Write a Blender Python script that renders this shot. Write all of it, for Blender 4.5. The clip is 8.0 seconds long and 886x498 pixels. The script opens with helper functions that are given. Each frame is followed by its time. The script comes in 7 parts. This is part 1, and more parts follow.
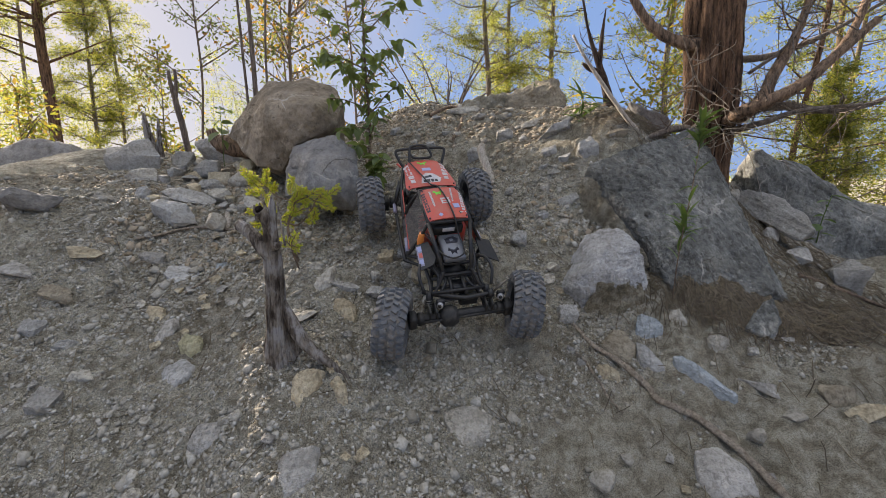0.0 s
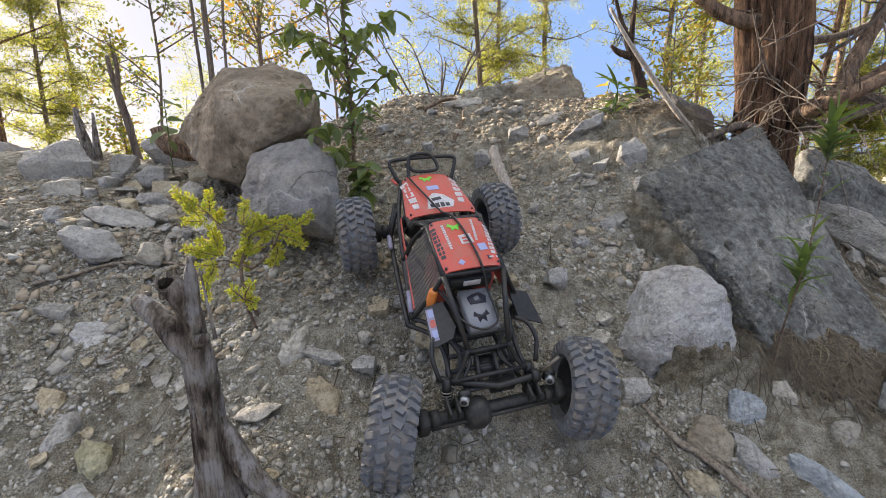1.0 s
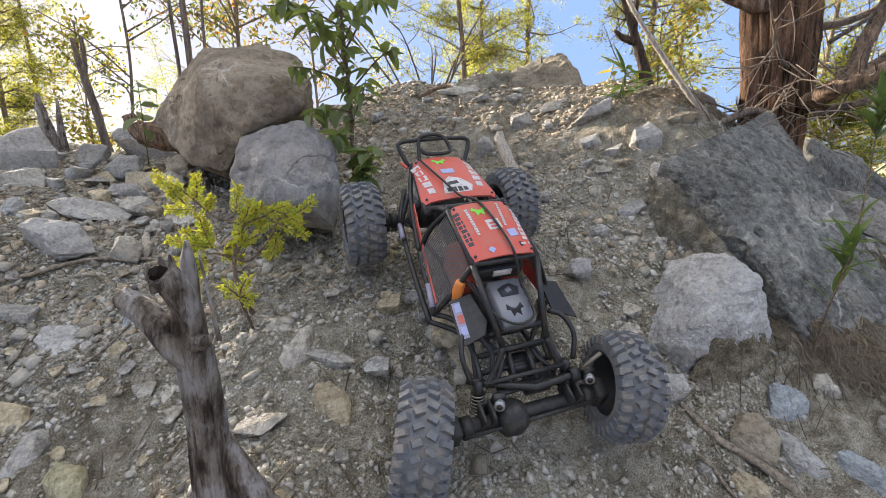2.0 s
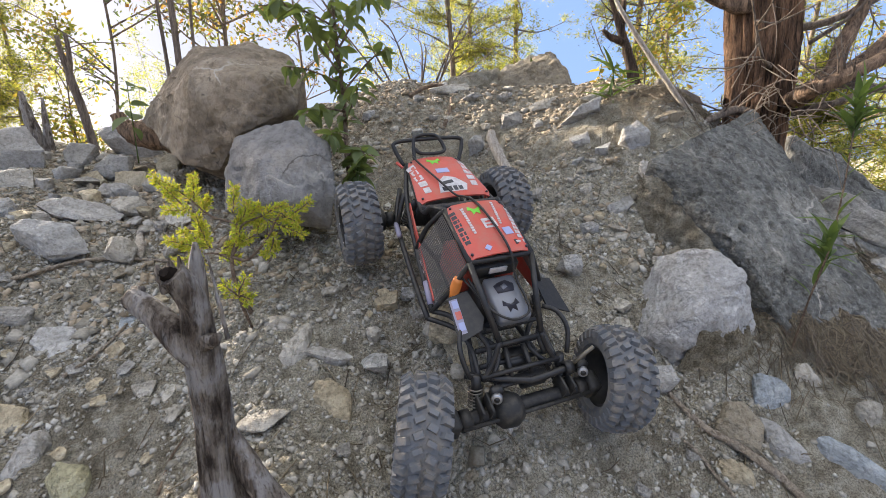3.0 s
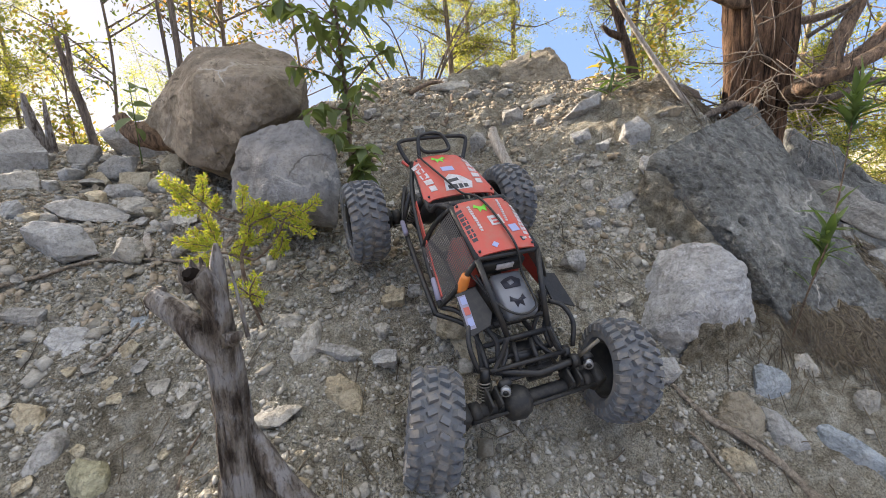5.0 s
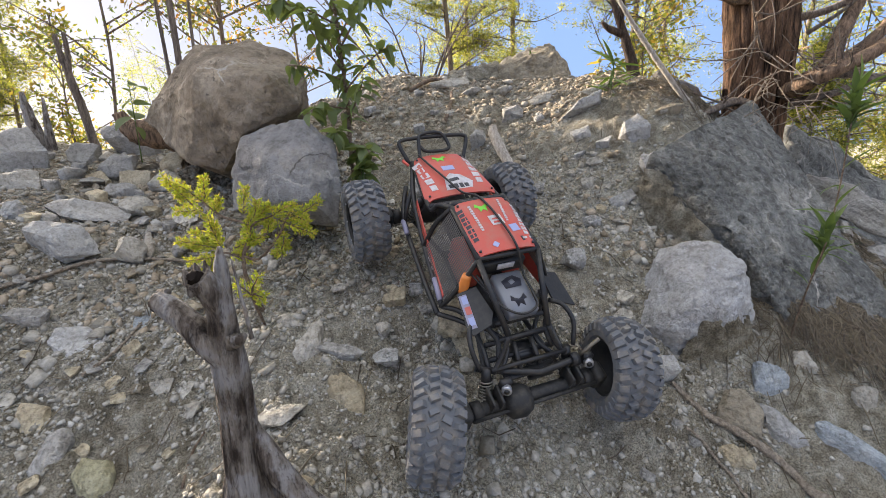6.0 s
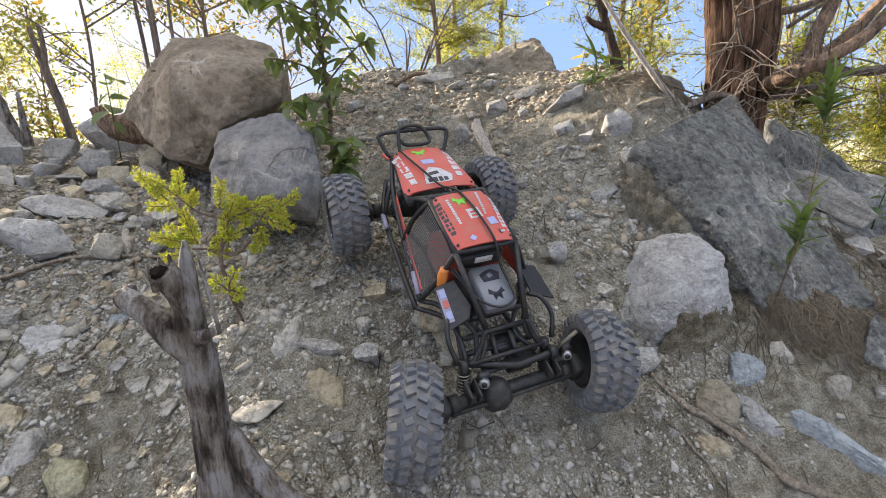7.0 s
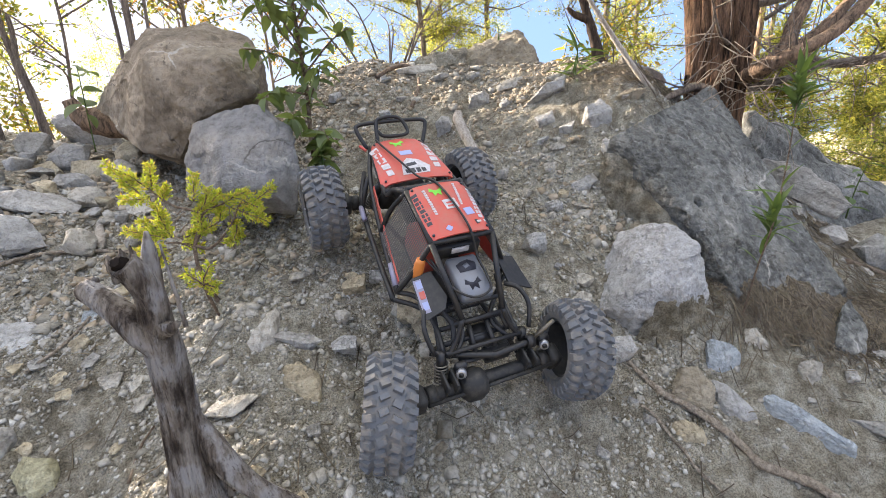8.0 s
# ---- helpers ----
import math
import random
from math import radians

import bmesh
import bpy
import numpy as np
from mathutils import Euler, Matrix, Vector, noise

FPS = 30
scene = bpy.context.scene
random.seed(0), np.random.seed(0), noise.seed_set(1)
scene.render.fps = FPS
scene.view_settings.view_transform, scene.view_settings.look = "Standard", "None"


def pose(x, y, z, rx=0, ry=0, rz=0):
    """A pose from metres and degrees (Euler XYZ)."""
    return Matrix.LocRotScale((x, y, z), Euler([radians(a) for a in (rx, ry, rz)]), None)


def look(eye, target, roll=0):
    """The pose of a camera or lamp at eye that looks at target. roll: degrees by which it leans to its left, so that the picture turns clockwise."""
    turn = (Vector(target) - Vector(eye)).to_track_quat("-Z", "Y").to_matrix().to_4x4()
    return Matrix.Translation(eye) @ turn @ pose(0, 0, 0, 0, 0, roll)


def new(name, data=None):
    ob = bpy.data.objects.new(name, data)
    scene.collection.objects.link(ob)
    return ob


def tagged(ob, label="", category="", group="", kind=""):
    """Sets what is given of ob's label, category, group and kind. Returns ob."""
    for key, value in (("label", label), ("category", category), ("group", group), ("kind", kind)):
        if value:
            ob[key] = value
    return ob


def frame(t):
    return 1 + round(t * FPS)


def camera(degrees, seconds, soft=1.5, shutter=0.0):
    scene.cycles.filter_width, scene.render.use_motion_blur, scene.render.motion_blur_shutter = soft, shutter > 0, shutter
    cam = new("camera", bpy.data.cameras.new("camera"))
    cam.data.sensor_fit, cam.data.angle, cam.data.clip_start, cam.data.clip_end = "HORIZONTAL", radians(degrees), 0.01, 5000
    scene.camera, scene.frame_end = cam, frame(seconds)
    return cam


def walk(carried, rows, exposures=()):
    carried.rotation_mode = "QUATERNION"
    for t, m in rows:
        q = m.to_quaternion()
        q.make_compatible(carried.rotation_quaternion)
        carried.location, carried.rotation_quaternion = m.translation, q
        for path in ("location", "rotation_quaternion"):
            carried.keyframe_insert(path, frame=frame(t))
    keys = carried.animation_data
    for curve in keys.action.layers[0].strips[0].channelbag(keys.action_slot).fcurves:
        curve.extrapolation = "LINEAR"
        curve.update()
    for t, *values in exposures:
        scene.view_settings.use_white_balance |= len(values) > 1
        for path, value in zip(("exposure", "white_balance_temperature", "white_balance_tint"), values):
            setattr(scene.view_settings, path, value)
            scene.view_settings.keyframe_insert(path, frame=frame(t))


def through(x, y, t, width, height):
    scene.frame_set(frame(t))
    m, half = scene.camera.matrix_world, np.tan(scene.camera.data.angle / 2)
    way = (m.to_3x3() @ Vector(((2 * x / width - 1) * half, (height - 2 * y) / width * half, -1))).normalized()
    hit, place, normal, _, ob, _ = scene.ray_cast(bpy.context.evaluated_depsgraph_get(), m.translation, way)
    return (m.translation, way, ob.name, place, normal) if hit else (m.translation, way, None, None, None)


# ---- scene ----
cam = camera(90.71, 8.0, 0.7)
PATH = [
    (0, (0.0070, 0.0175, 0.7503), (-0.0046, 1.9921, 0.4323), -0.15),
    (0.5, (-0.0135, 0.1933, 0.7901), (0.0062, 2.1632, 0.4452), -0.46),
    (0.8, (-0.0270, 0.2700, 0.7980), (0.0180, 2.2390, 0.4470), -0.50),
    (1, (-0.0456, 0.3194, 0.8051), (0.0131, 2.2859, 0.4454), -0.61),
    (1.5, (-0.0962, 0.3748, 0.7976), (0.0084, 2.3390, 0.4358), -0.65),
    (2, (-0.1039, 0.3865, 0.7778), (0.0491, 2.3470, 0.4129), -0.74),
    (2.2, (-0.1040, 0.3840, 0.7780), (0.0630, 2.3420, 0.4090), -0.80),
    (3.3, (-0.1190, 0.3710, 0.7840), (0.0890, 2.3230, 0.4030), -1.00),
    (3.5, (-0.1197, 0.3685, 0.7850), (0.0912, 2.3205, 0.4038), -1.04),
    (4, (-0.1231, 0.3621, 0.7919), (0.0885, 2.3134, 0.4078), -1.13),
    (4.5, (-0.1273, 0.3628, 0.7883), (0.0837, 2.3129, 0.3978), -1.31),
    (4.7, (-0.1280, 0.3640, 0.7870), (0.0810, 2.3130, 0.3930), -1.45),
    (5.8, (-0.1290, 0.3630, 0.7890), (0.0750, 2.3090, 0.3760), -1.78),
    (6, (-0.1302, 0.3623, 0.7933), (0.0762, 2.3072, 0.3752), -1.79),
    (6.5, (-0.1268, 0.3607, 0.7863), (0.0929, 2.3024, 0.3604), -1.83),
    (7, (-0.1120, 0.3624, 0.7890), (0.1328, 2.2987, 0.3520), -1.95),
    (7.5, (-0.0904, 0.3635, 0.7859), (0.1804, 2.2936, 0.3372), -2.07),
    (8, (-0.0949, 0.3611, 0.7828), (0.1962, 2.2850, 0.3204), -2.20),
]
walk(cam, [(t, look(eye, target, roll)) for t, eye, target, roll in PATH], exposures=[(0.0, 1.35, 6650, 12), (0.5, 1.51, 6650, 12), (1.0, 1.77, 6650, 12), (1.5, 1.91, 6650, 12), (4.5, 1.90, 6650, 12), (6.5, 1.87, 6650, 12), (8.0, 2.25, 6650, 12)])

# ---- world and sun ----
SUN_ELEVATION, SUN_AZIMUTH = 22.5, -47.0     # low sun ahead, to the left of the walk
world = bpy.data.worlds.new("sky")
scene.world = world
world.use_nodes = True
wn = world.node_tree
sky = wn.nodes.new("ShaderNodeTexSky")
sky.sky_type = "NISHITA"
sky.sun_disc = False
sky.sun_elevation = radians(SUN_ELEVATION)
sky.sun_rotation = radians(SUN_AZIMUTH)
sky.altitude = 200
sky.dust_density = 1.0
background = wn.nodes["Background"]
background.inputs["Strength"].default_value = 0.15
haze = wn.nodes.new("ShaderNodeMix")          # thin even haze over the clear sky
haze.data_type = "RGBA"
haze.inputs[0].default_value = 0.96
way_out = wn.nodes.new("ShaderNodeTexCoord")
towards = wn.nodes.new("ShaderNodeVectorMath")
towards.operation = "DOT_PRODUCT"
wn.links.new(way_out.outputs["Generated"], towards.inputs[0])
glow = wn.nodes.new("ShaderNodeMapRange")      # thin cloud, bright and white round the sun
glow.interpolation_type = "SMOOTHSTEP"
glow.inputs[1].default_value, glow.inputs[2].default_value = 0.60, 1.0
wn.links.new(towards.outputs["Value"], glow.inputs[0])
veil = wn.nodes.new("ShaderNodeMix")
veil.data_type = "RGBA"
veil.inputs[7].default_value = (1.42, 1.43, 1.68, 1)
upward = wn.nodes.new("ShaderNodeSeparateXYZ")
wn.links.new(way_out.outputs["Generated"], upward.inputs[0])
rise_up = wn.nodes.new("ShaderNodeMapRange")   # blue round the horizon; brighter white added overhead, out of view, to light the slope
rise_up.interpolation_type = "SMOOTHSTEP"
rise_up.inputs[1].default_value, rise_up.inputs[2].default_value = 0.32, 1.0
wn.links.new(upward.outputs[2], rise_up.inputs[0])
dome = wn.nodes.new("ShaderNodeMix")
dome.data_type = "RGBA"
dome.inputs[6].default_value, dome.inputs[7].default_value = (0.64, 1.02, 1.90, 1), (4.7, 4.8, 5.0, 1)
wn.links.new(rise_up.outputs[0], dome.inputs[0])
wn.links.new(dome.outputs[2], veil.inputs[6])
wn.links.new(glow.outputs[0], veil.inputs[0])
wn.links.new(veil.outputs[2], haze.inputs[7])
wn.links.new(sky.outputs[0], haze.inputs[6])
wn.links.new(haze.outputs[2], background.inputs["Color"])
sun_light = bpy.data.lights.new("sun", "SUN")
sun_light.energy, sun_light.angle, sun_light.color = 6.5, radians(1.2), (1.0, 0.88, 0.74)
sun = new("sun", sun_light)
sun_way = Vector((math.sin(radians(SUN_AZIMUTH)) * math.cos(radians(SUN_ELEVATION)),
                  math.cos(radians(SUN_AZIMUTH)) * math.cos(radians(SUN_ELEVATION)), math.sin(radians(SUN_ELEVATION))))
sun.matrix_world = look(sun_way * 30, (0, 0, 0))
towards.inputs[1].default_value = sun_way


# ---- materials ----
def shader(name, roughness=0.9, metallic=0.0, specular=0.3):
    m = bpy.data.materials.new(name)
    m.use_nodes = True
    n = m.node_tree.nodes
    p = n["Principled BSDF"]
    p.inputs["Roughness"].default_value = roughness
    p.inputs["Metallic"].default_value = metallic
    p.inputs["Specular IOR Level"].default_value = specular
    return m, n, m.node_tree.links, p


def ramp(n, stops):
    r = n.new("ShaderNodeValToRGB")
    while len(r.color_ramp.elements) < len(stops):
        r.color_ramp.elements.new(0.5)
    for e, (at, c) in zip(r.color_ramp.elements, stops):
        e.position, e.color = at, (*c, 1)
    return r


def noise_node(n, links, scale, detail=4, rough=0.6, stretch=None, object_space=True):
    tex = n.new("ShaderNodeTexNoise")
    tex.inputs["Scale"].default_value, tex.inputs["Detail"].default_value, tex.inputs["Roughness"].default_value = scale, detail, rough
    co = n.new("ShaderNodeTexCoord")
    src = co.outputs["Object"]
    if stretch:
        mp = n.new("ShaderNodeMapping")
        mp.inputs["Scale"].default_value = stretch
        links.new(src, mp.inputs["Vector"])
        src = mp.outputs["Vector"]
    links.new(src, tex.inputs["Vector"])
    return tex.outputs["Fac"]


def mix(n, links, a, b, fac, mode="MIX"):
    m = n.new("ShaderNodeMix")
    m.data_type, m.blend_type = "RGBA", mode
    for key, v in ((6, a), (7, b), (0, fac)):
        if isinstance(v, (int, float)):
            m.inputs[key].default_value = v
        elif isinstance(v, tuple):
            m.inputs[key].default_value = (*v, 1)
        else:
            links.new(v, m.inputs[key])
    return m.outputs[2]


def bump(n, links, p, heights, distance=0.002):
    """heights: (socket, strength) from coarse to fine"""
    last = None
    for sock, strength in heights:
        b = n.new("ShaderNodeBump")
        b.inputs["Strength"].default_value, b.inputs["Distance"].default_value = strength, distance
        links.new(sock, b.inputs["Height"])
        if last:
            links.new(last, b.inputs["Normal"])
        last = b.outputs["Normal"]
    links.new(last, p.inputs["Normal"])


def plain(name, colour, roughness=0.6, metallic=0.0, specular=0.4, wear=0.25, scale=60, dust=0.0):
    """Paint, plastic or metal with a little wear at two scales, and dust on it."""
    m, n, l, p = shader(name, roughness, metallic, specular)
    a, b = noise_node(n, l, scale), noise_node(n, l, scale * 7)
    dark = tuple(c * (1 - wear) for c in colour)
    c = mix(n, l, colour, dark, a)
    if dust:
        r = ramp(n, [(0.45, (0, 0, 0)), (0.75, (dust, dust, dust))])
        l.new(a, r.inputs[0])
        c = mix(n, l, c, (0.27, 0.23, 0.18), r.outputs[0])
    l.new(c, p.inputs["Base Color"])
    rr = n.new("ShaderNodeMapRange")
    rr.inputs[3].default_value, rr.inputs[4].default_value = max(0.05, roughness - 0.12), min(1, roughness + 0.15)
    l.new(b, rr.inputs[0])
    l.new(rr.outputs[0], p.inputs["Roughness"])
    bump(n, l, p, [(b, 0.15)], 0.0006)
    return m


def dirt_material(name="dry_dirt", tone=1.0):
    m, n, l, p = shader(name, 0.97, 0, 0.1)
    big, mid, fine = noise_node(n, l, 3.5, 6), noise_node(n, l, 38, 6, 0.7), noise_node(n, l, 420, 4, 0.7)
    r1 = ramp(n, [(0.39, (0.262, 0.233, 0.178)), (0.50, (0.400, 0.366, 0.288)), (0.61, (0.520, 0.490, 0.410))])
    l.new(mid, r1.inputs[0])
    r2 = ramp(n, [(0.35, (0.72, 0.70, 0.68)), (0.65, (1.0, 1.0, 1.0))])
    l.new(big, r2.inputs[0])
    c = mix(n, l, r1.outputs[0], r2.outputs[0], 1.0, "MULTIPLY")
    r3 = ramp(n, [(0.40, (0.36, 0.34, 0.31)), (0.49, (0.95, 0.95, 0.95)), (0.60, (1.4, 1.38, 1.34))])
    l.new(fine, r3.inputs[0])
    c = mix(n, l, c, r3.outputs[0], 0.65, "MULTIPLY")
    c = mix(n, l, c, (tone, tone * 0.97, tone * 0.92), 1.0, "MULTIPLY") if tone < 1 else c
    l.new(c, p.inputs["Base Color"])
    bump(n, l, p, [(mid, 1.0), (noise_node(n, l, 130, 5, 0.75), 1.0), (fine, 1.0)], 0.007)
    return m


TONES = {  # two base colours of each kind of stone
    "white": ((0.480, 0.474, 0.455), (0.320, 0.307, 0.282)), "grey": ((0.440, 0.422, 0.388), (0.275, 0.256, 0.225)),
    "beige": ((0.525, 0.492, 0.428), (0.352, 0.320, 0.262)), "tan": ((0.545, 0.468, 0.330), (0.376, 0.310, 0.208)),
    "brown": ((0.345, 0.300, 0.225), (0.220, 0.185, 0.135)), "blue": ((0.345, 0.378, 0.398), (0.240, 0.258, 0.265)),
    "dark": ((0.275, 0.262, 0.246), (0.150, 0.138, 0.125)), "yellow": ((0.490, 0.458, 0.300), (0.340, 0.310, 0.192)),
    "pale": ((0.61, 0.61, 0.605), (0.36, 0.345, 0.325)), "boulder": ((0.315, 0.258, 0.192), (0.120, 0.096, 0.070)),
    "slab": ((0.192, 0.194, 0.183), (0.086, 0.086, 0.080)), "bluish": ((0.275, 0.266, 0.258), (0.165, 0.157, 0.150))}


def stone_material(tone, island=False):
    light, dark = TONES[tone]
    m, n, l, p = shader("stone_" + tone, 0.9, 0, 0.2)
    big = tone in ("boulder", "slab", "bluish")
    s = 1.0 if big else 3.0
    a, b, c3 = noise_node(n, l, 5 * s, 6, 0.65), noise_node(n, l, 45 * s, 5, 0.7), noise_node(n, l, 260, 3, 0.7)
    r = ramp(n, [(0.34, dark), (0.62, light)])
    l.new(a, r.inputs[0])
    r2 = ramp(n, [(0.40, (0.5, 0.48, 0.45)), (0.50, (1, 1, 1)), (0.61, (1.25, 1.24, 1.21))])
    l.new(b, r2.inputs[0])
    c = mix(n, l, r.outputs[0], r2.outputs[0], 0.8 if tone == "slab" else 0.45, "MULTIPLY")
    r4 = ramp(n, [(0.56, (0, 0, 0)), (0.64, (0.75, 0.75, 0.75))])     # pale lichen and chips
    l.new(noise_node(n, l, 15 * s, 9, 0.8), r4.inputs[0])
    c = mix(n, l, c, tuple(min(0.7, v * 1.35) for v in light), r4.outputs[0])
    if tone == "slab":                                               # crust of small light and dark grains
        r8 = ramp(n, [(0.41, (0.22, 0.21, 0.20)), (0.47, (0.88, 0.88, 0.88)), (0.53, (1.0, 1.0, 1.0)), (0.59, (2.3, 2.25, 2.1))])
        l.new(noise_node(n, l, 85, 8, 0.85), r8.inputs[0])
        c = mix(n, l, c, r8.outputs[0], 0.40, "MULTIPLY")
    r6 = ramp(n, [(0.50, (0, 0, 0)), (0.68, (0.5, 0.5, 0.5) if big else (0.32, 0.32, 0.32))])     # dust of the slope caught on it
    l.new(noise_node(n, l, 9 * s, 8, 0.7), r6.inputs[0])
    c = mix(n, l, c, (0.29, 0.272, 0.228) if tone == "slab" else (0.34, 0.302, 0.245), r6.outputs[0])
    r7 = ramp(n, [(0.38, (0.42, 0.40, 0.38)), (0.46, (1, 1, 1))])      # dark specks
    l.new(noise_node(n, l, 110, 5, 0.75), r7.inputs[0])
    c = mix(n, l, c, r7.outputs[0], 0.6 if tone == "slab" else 0.35, "MULTIPLY")
    if big:                                                          # dark pits
        v = n.new("ShaderNodeTexVoronoi")
        v.inputs["Scale"].default_value = 70
        co = n.new("ShaderNodeTexCoord")
        l.new(co.outputs["Object"], v.inputs["Vector"])
        r5 = ramp(n, [(0.06, (0.35, 0.33, 0.31)), (0.16, (1, 1, 1))])
        l.new(v.outputs["Distance"], r5.inputs[0])
        c = mix(n, l, c, r5.outputs[0], 0.45 if tone == "slab" else 0.35, "MULTIPLY")
        warp = n.new("ShaderNodeVectorMath")                         # veins and hairline cracks
        warp.operation = "ADD"
        wave = n.new("ShaderNodeTexNoise")
        wave.inputs["Scale"].default_value, wave.inputs["Detail"].default_value = 9.0, 6.0
        l.new(co.outputs["Object"], wave.inputs["Vector"])
        small = n.new("ShaderNodeVectorMath")
        small.operation = "SCALE"
        small.inputs["Scale"].default_value = 0.16
        l.new(wave.outputs["Color"], small.inputs[0])
        l.new(co.outputs["Object"], warp.inputs[0])
        l.new(small.outputs[0], warp.inputs[1])
        for scale, width, tint, much in ((3.1, 0.010, (0.47, 0.44, 0.39), 0.75), (5.3, 0.012, (0.07, 0.06, 0.05), 0.7)):
            crack = n.new("ShaderNodeTexVoronoi")
            crack.feature = "DISTANCE_TO_EDGE"
            crack.inputs["Scale"].default_value = scale
            l.new(warp.outputs[0], crack.inputs["Vector"])
            rc = ramp(n, [(width * 0.4, (1, 1, 1)), (width, (0, 0, 0))])
            l.new(crack.outputs["Distance"], rc.inputs[0])
            gaps = ramp(n, [(0.50, (0, 0, 0)), (0.60, (much, much, much))])
            l.new(noise_node(n, l, 4.0 + scale, 3), gaps.inputs[0])
            c = mix(n, l, c, tint, mix(n, l, rc.outputs[0], gaps.outputs[0], 1.0, "MULTIPLY"))
    info = n.new("ShaderNodeObjectInfo")
    vary = n.new("ShaderNodeMapRange")
    vary.inputs[3].default_value, vary.inputs[4].default_value = (0.97, 1.03) if big else (0.8, 1.15)
    l.new(info.outputs["Random"], vary.inputs[0])
    hsv = n.new("ShaderNodeHueSaturation")
    l.new(c, hsv.inputs["Color"])
    l.new(vary.outputs[0], hsv.inputs["Value"])
    l.new(hsv.outputs[0], p.inputs["Base Color"])
    bump(n, l, p, [(b, 1.0), (c3, 0.8)], 0.005 if tone == "slab" else 0.006 if big else 0.005)
    return m


def gravel_material(name="gravel", tint=(1.0, 1.0, 1.0)):
    m, n, l, p = shader(name, 0.95, 0, 0.15)
    g = n.new("ShaderNodeNewGeometry")
    r = ramp(n, [(0.0, (0.185, 0.170, 0.138)), (0.30, (0.285, 0.265, 0.222)), (0.6, (0.330, 0.311, 0.268)), (0.88, (0.368, 0.350, 0.308)), (0.97, (0.405, 0.388, 0.345)), (1.0, (0.46, 0.446, 0.405))])
    l.new(g.outputs["Random Per Island"], r.inputs[0])
    f = noise_node(n, l, 180, 5, 0.7)
    r2 = ramp(n, [(0.3, (0.6, 0.58, 0.55)), (0.6, (1.1, 1.1, 1.1))])
    l.new(f, r2.inputs[0])
    c = mix(n, l, r.outputs[0], r2.outputs[0], 0.85, "MULTIPLY")
    c = mix(n, l, c, tint, 1.0, "MULTIPLY")
    l.new(c, p.inputs["Base Color"])
    bump(n, l, p, [(f, 0.25)], 0.001)
    return m


def bark_material(name, light, dark, along=(9, 9, 1.2), scale=9, lo=0.36, hi=0.60):
    m, n, l, p = shader(name, 0.92, 0, 0.15)
    a, b = noise_node(n, l, scale, 7, 0.72, along), noise_node(n, l, scale * 6, 5, 0.7, along)
    r = ramp(n, [(lo, dark), (hi, light)])
    l.new(a, r.inputs[0])
    r2 = ramp(n, [(0.3, (0.5, 0.48, 0.46)), (0.6, (1.15, 1.13, 1.1))])
    l.new(b, r2.inputs[0])
    c = mix(n, l, r.outputs[0], r2.outputs[0], 0.85, "MULTIPLY")
    l.new(c, p.inputs["Base Color"])
    bump(n, l, p, [(a, 0.8), (b, 0.7)], 0.006)
    return m


def weathered_material():
    """Dead wood without bark: silver where the weather bleached it, brown and black along the checks."""
    m, n, l, p = shader("weathered_wood", 0.85, 0, 0.2)
    grain, fine = noise_node(n, l, 8, 7, 0.7, (11, 11, 1.0)), noise_node(n, l, 40, 5, 0.7, (9, 9, 0.8))
    patch = noise_node(n, l, 26, 4, 0.6, (1.6, 1.6, 0.8))
    r = ramp(n, [(0.33, (0.035, 0.028, 0.023)), (0.42, (0.095, 0.075, 0.060)), (0.53, (0.190, 0.164, 0.138)), (0.68, (0.29, 0.258, 0.222))])
    l.new(grain, r.inputs[0])
    bleach = ramp(n, [(0.50, (0, 0, 0)), (0.60, (0.85, 0.85, 0.85))])
    l.new(patch, bleach.inputs[0])
    c = mix(n, l, r.outputs[0], (0.30, 0.285, 0.275), bleach.outputs[0])
    burnt = ramp(n, [(0.34, (0.30, 0.27, 0.25)), (0.46, (1, 1, 1))])
    l.new(patch, burnt.inputs[0])
    c = mix(n, l, c, burnt.outputs[0], 1.0, "MULTIPLY")
    checks = ramp(n, [(0.36, (0.25, 0.22, 0.20)), (0.46, (1, 1, 1)), (0.64, (1.15, 1.14, 1.12))])
    l.new(fine, checks.inputs[0])
    c = mix(n, l, c, checks.outputs[0], 0.7, "MULTIPLY")
    l.new(c, p.inputs["Base Color"])
    bump(n, l, p, [(grain, 0.9), (fine, 0.8)], 0.005)
    return m


def leaf_material(name, colours, through=0.45, per_island=True):
    """Thin leaves that let part of the light through."""
    m, n, l, p = shader(name, 0.55, 0, 0.35)
    g = n.new("ShaderNodeNewGeometry")
    r = ramp(n, [(i / (len(colours) - 1), c) for i, c in enumerate(colours)])
    l.new(g.outputs["Random Per Island"], r.inputs[0])
    l.new(r.outputs[0], p.inputs["Base Color"])
    t = n.new("ShaderNodeBsdfTranslucent")
    bright = mix(n, l, r.outputs[0], (1.75, 1.78, 0.88), 1.0, "MULTIPLY")
    l.new(bright, t.inputs["Color"])
    s = n.new("ShaderNodeMixShader")
    s.inputs[0].default_value = through
    l.new(p.outputs[0], s.inputs[1])
    l.new(t.outputs[0], s.inputs[2])
    l.new(s.outputs[0], n["Material Output"].inputs["Surface"])
    return m


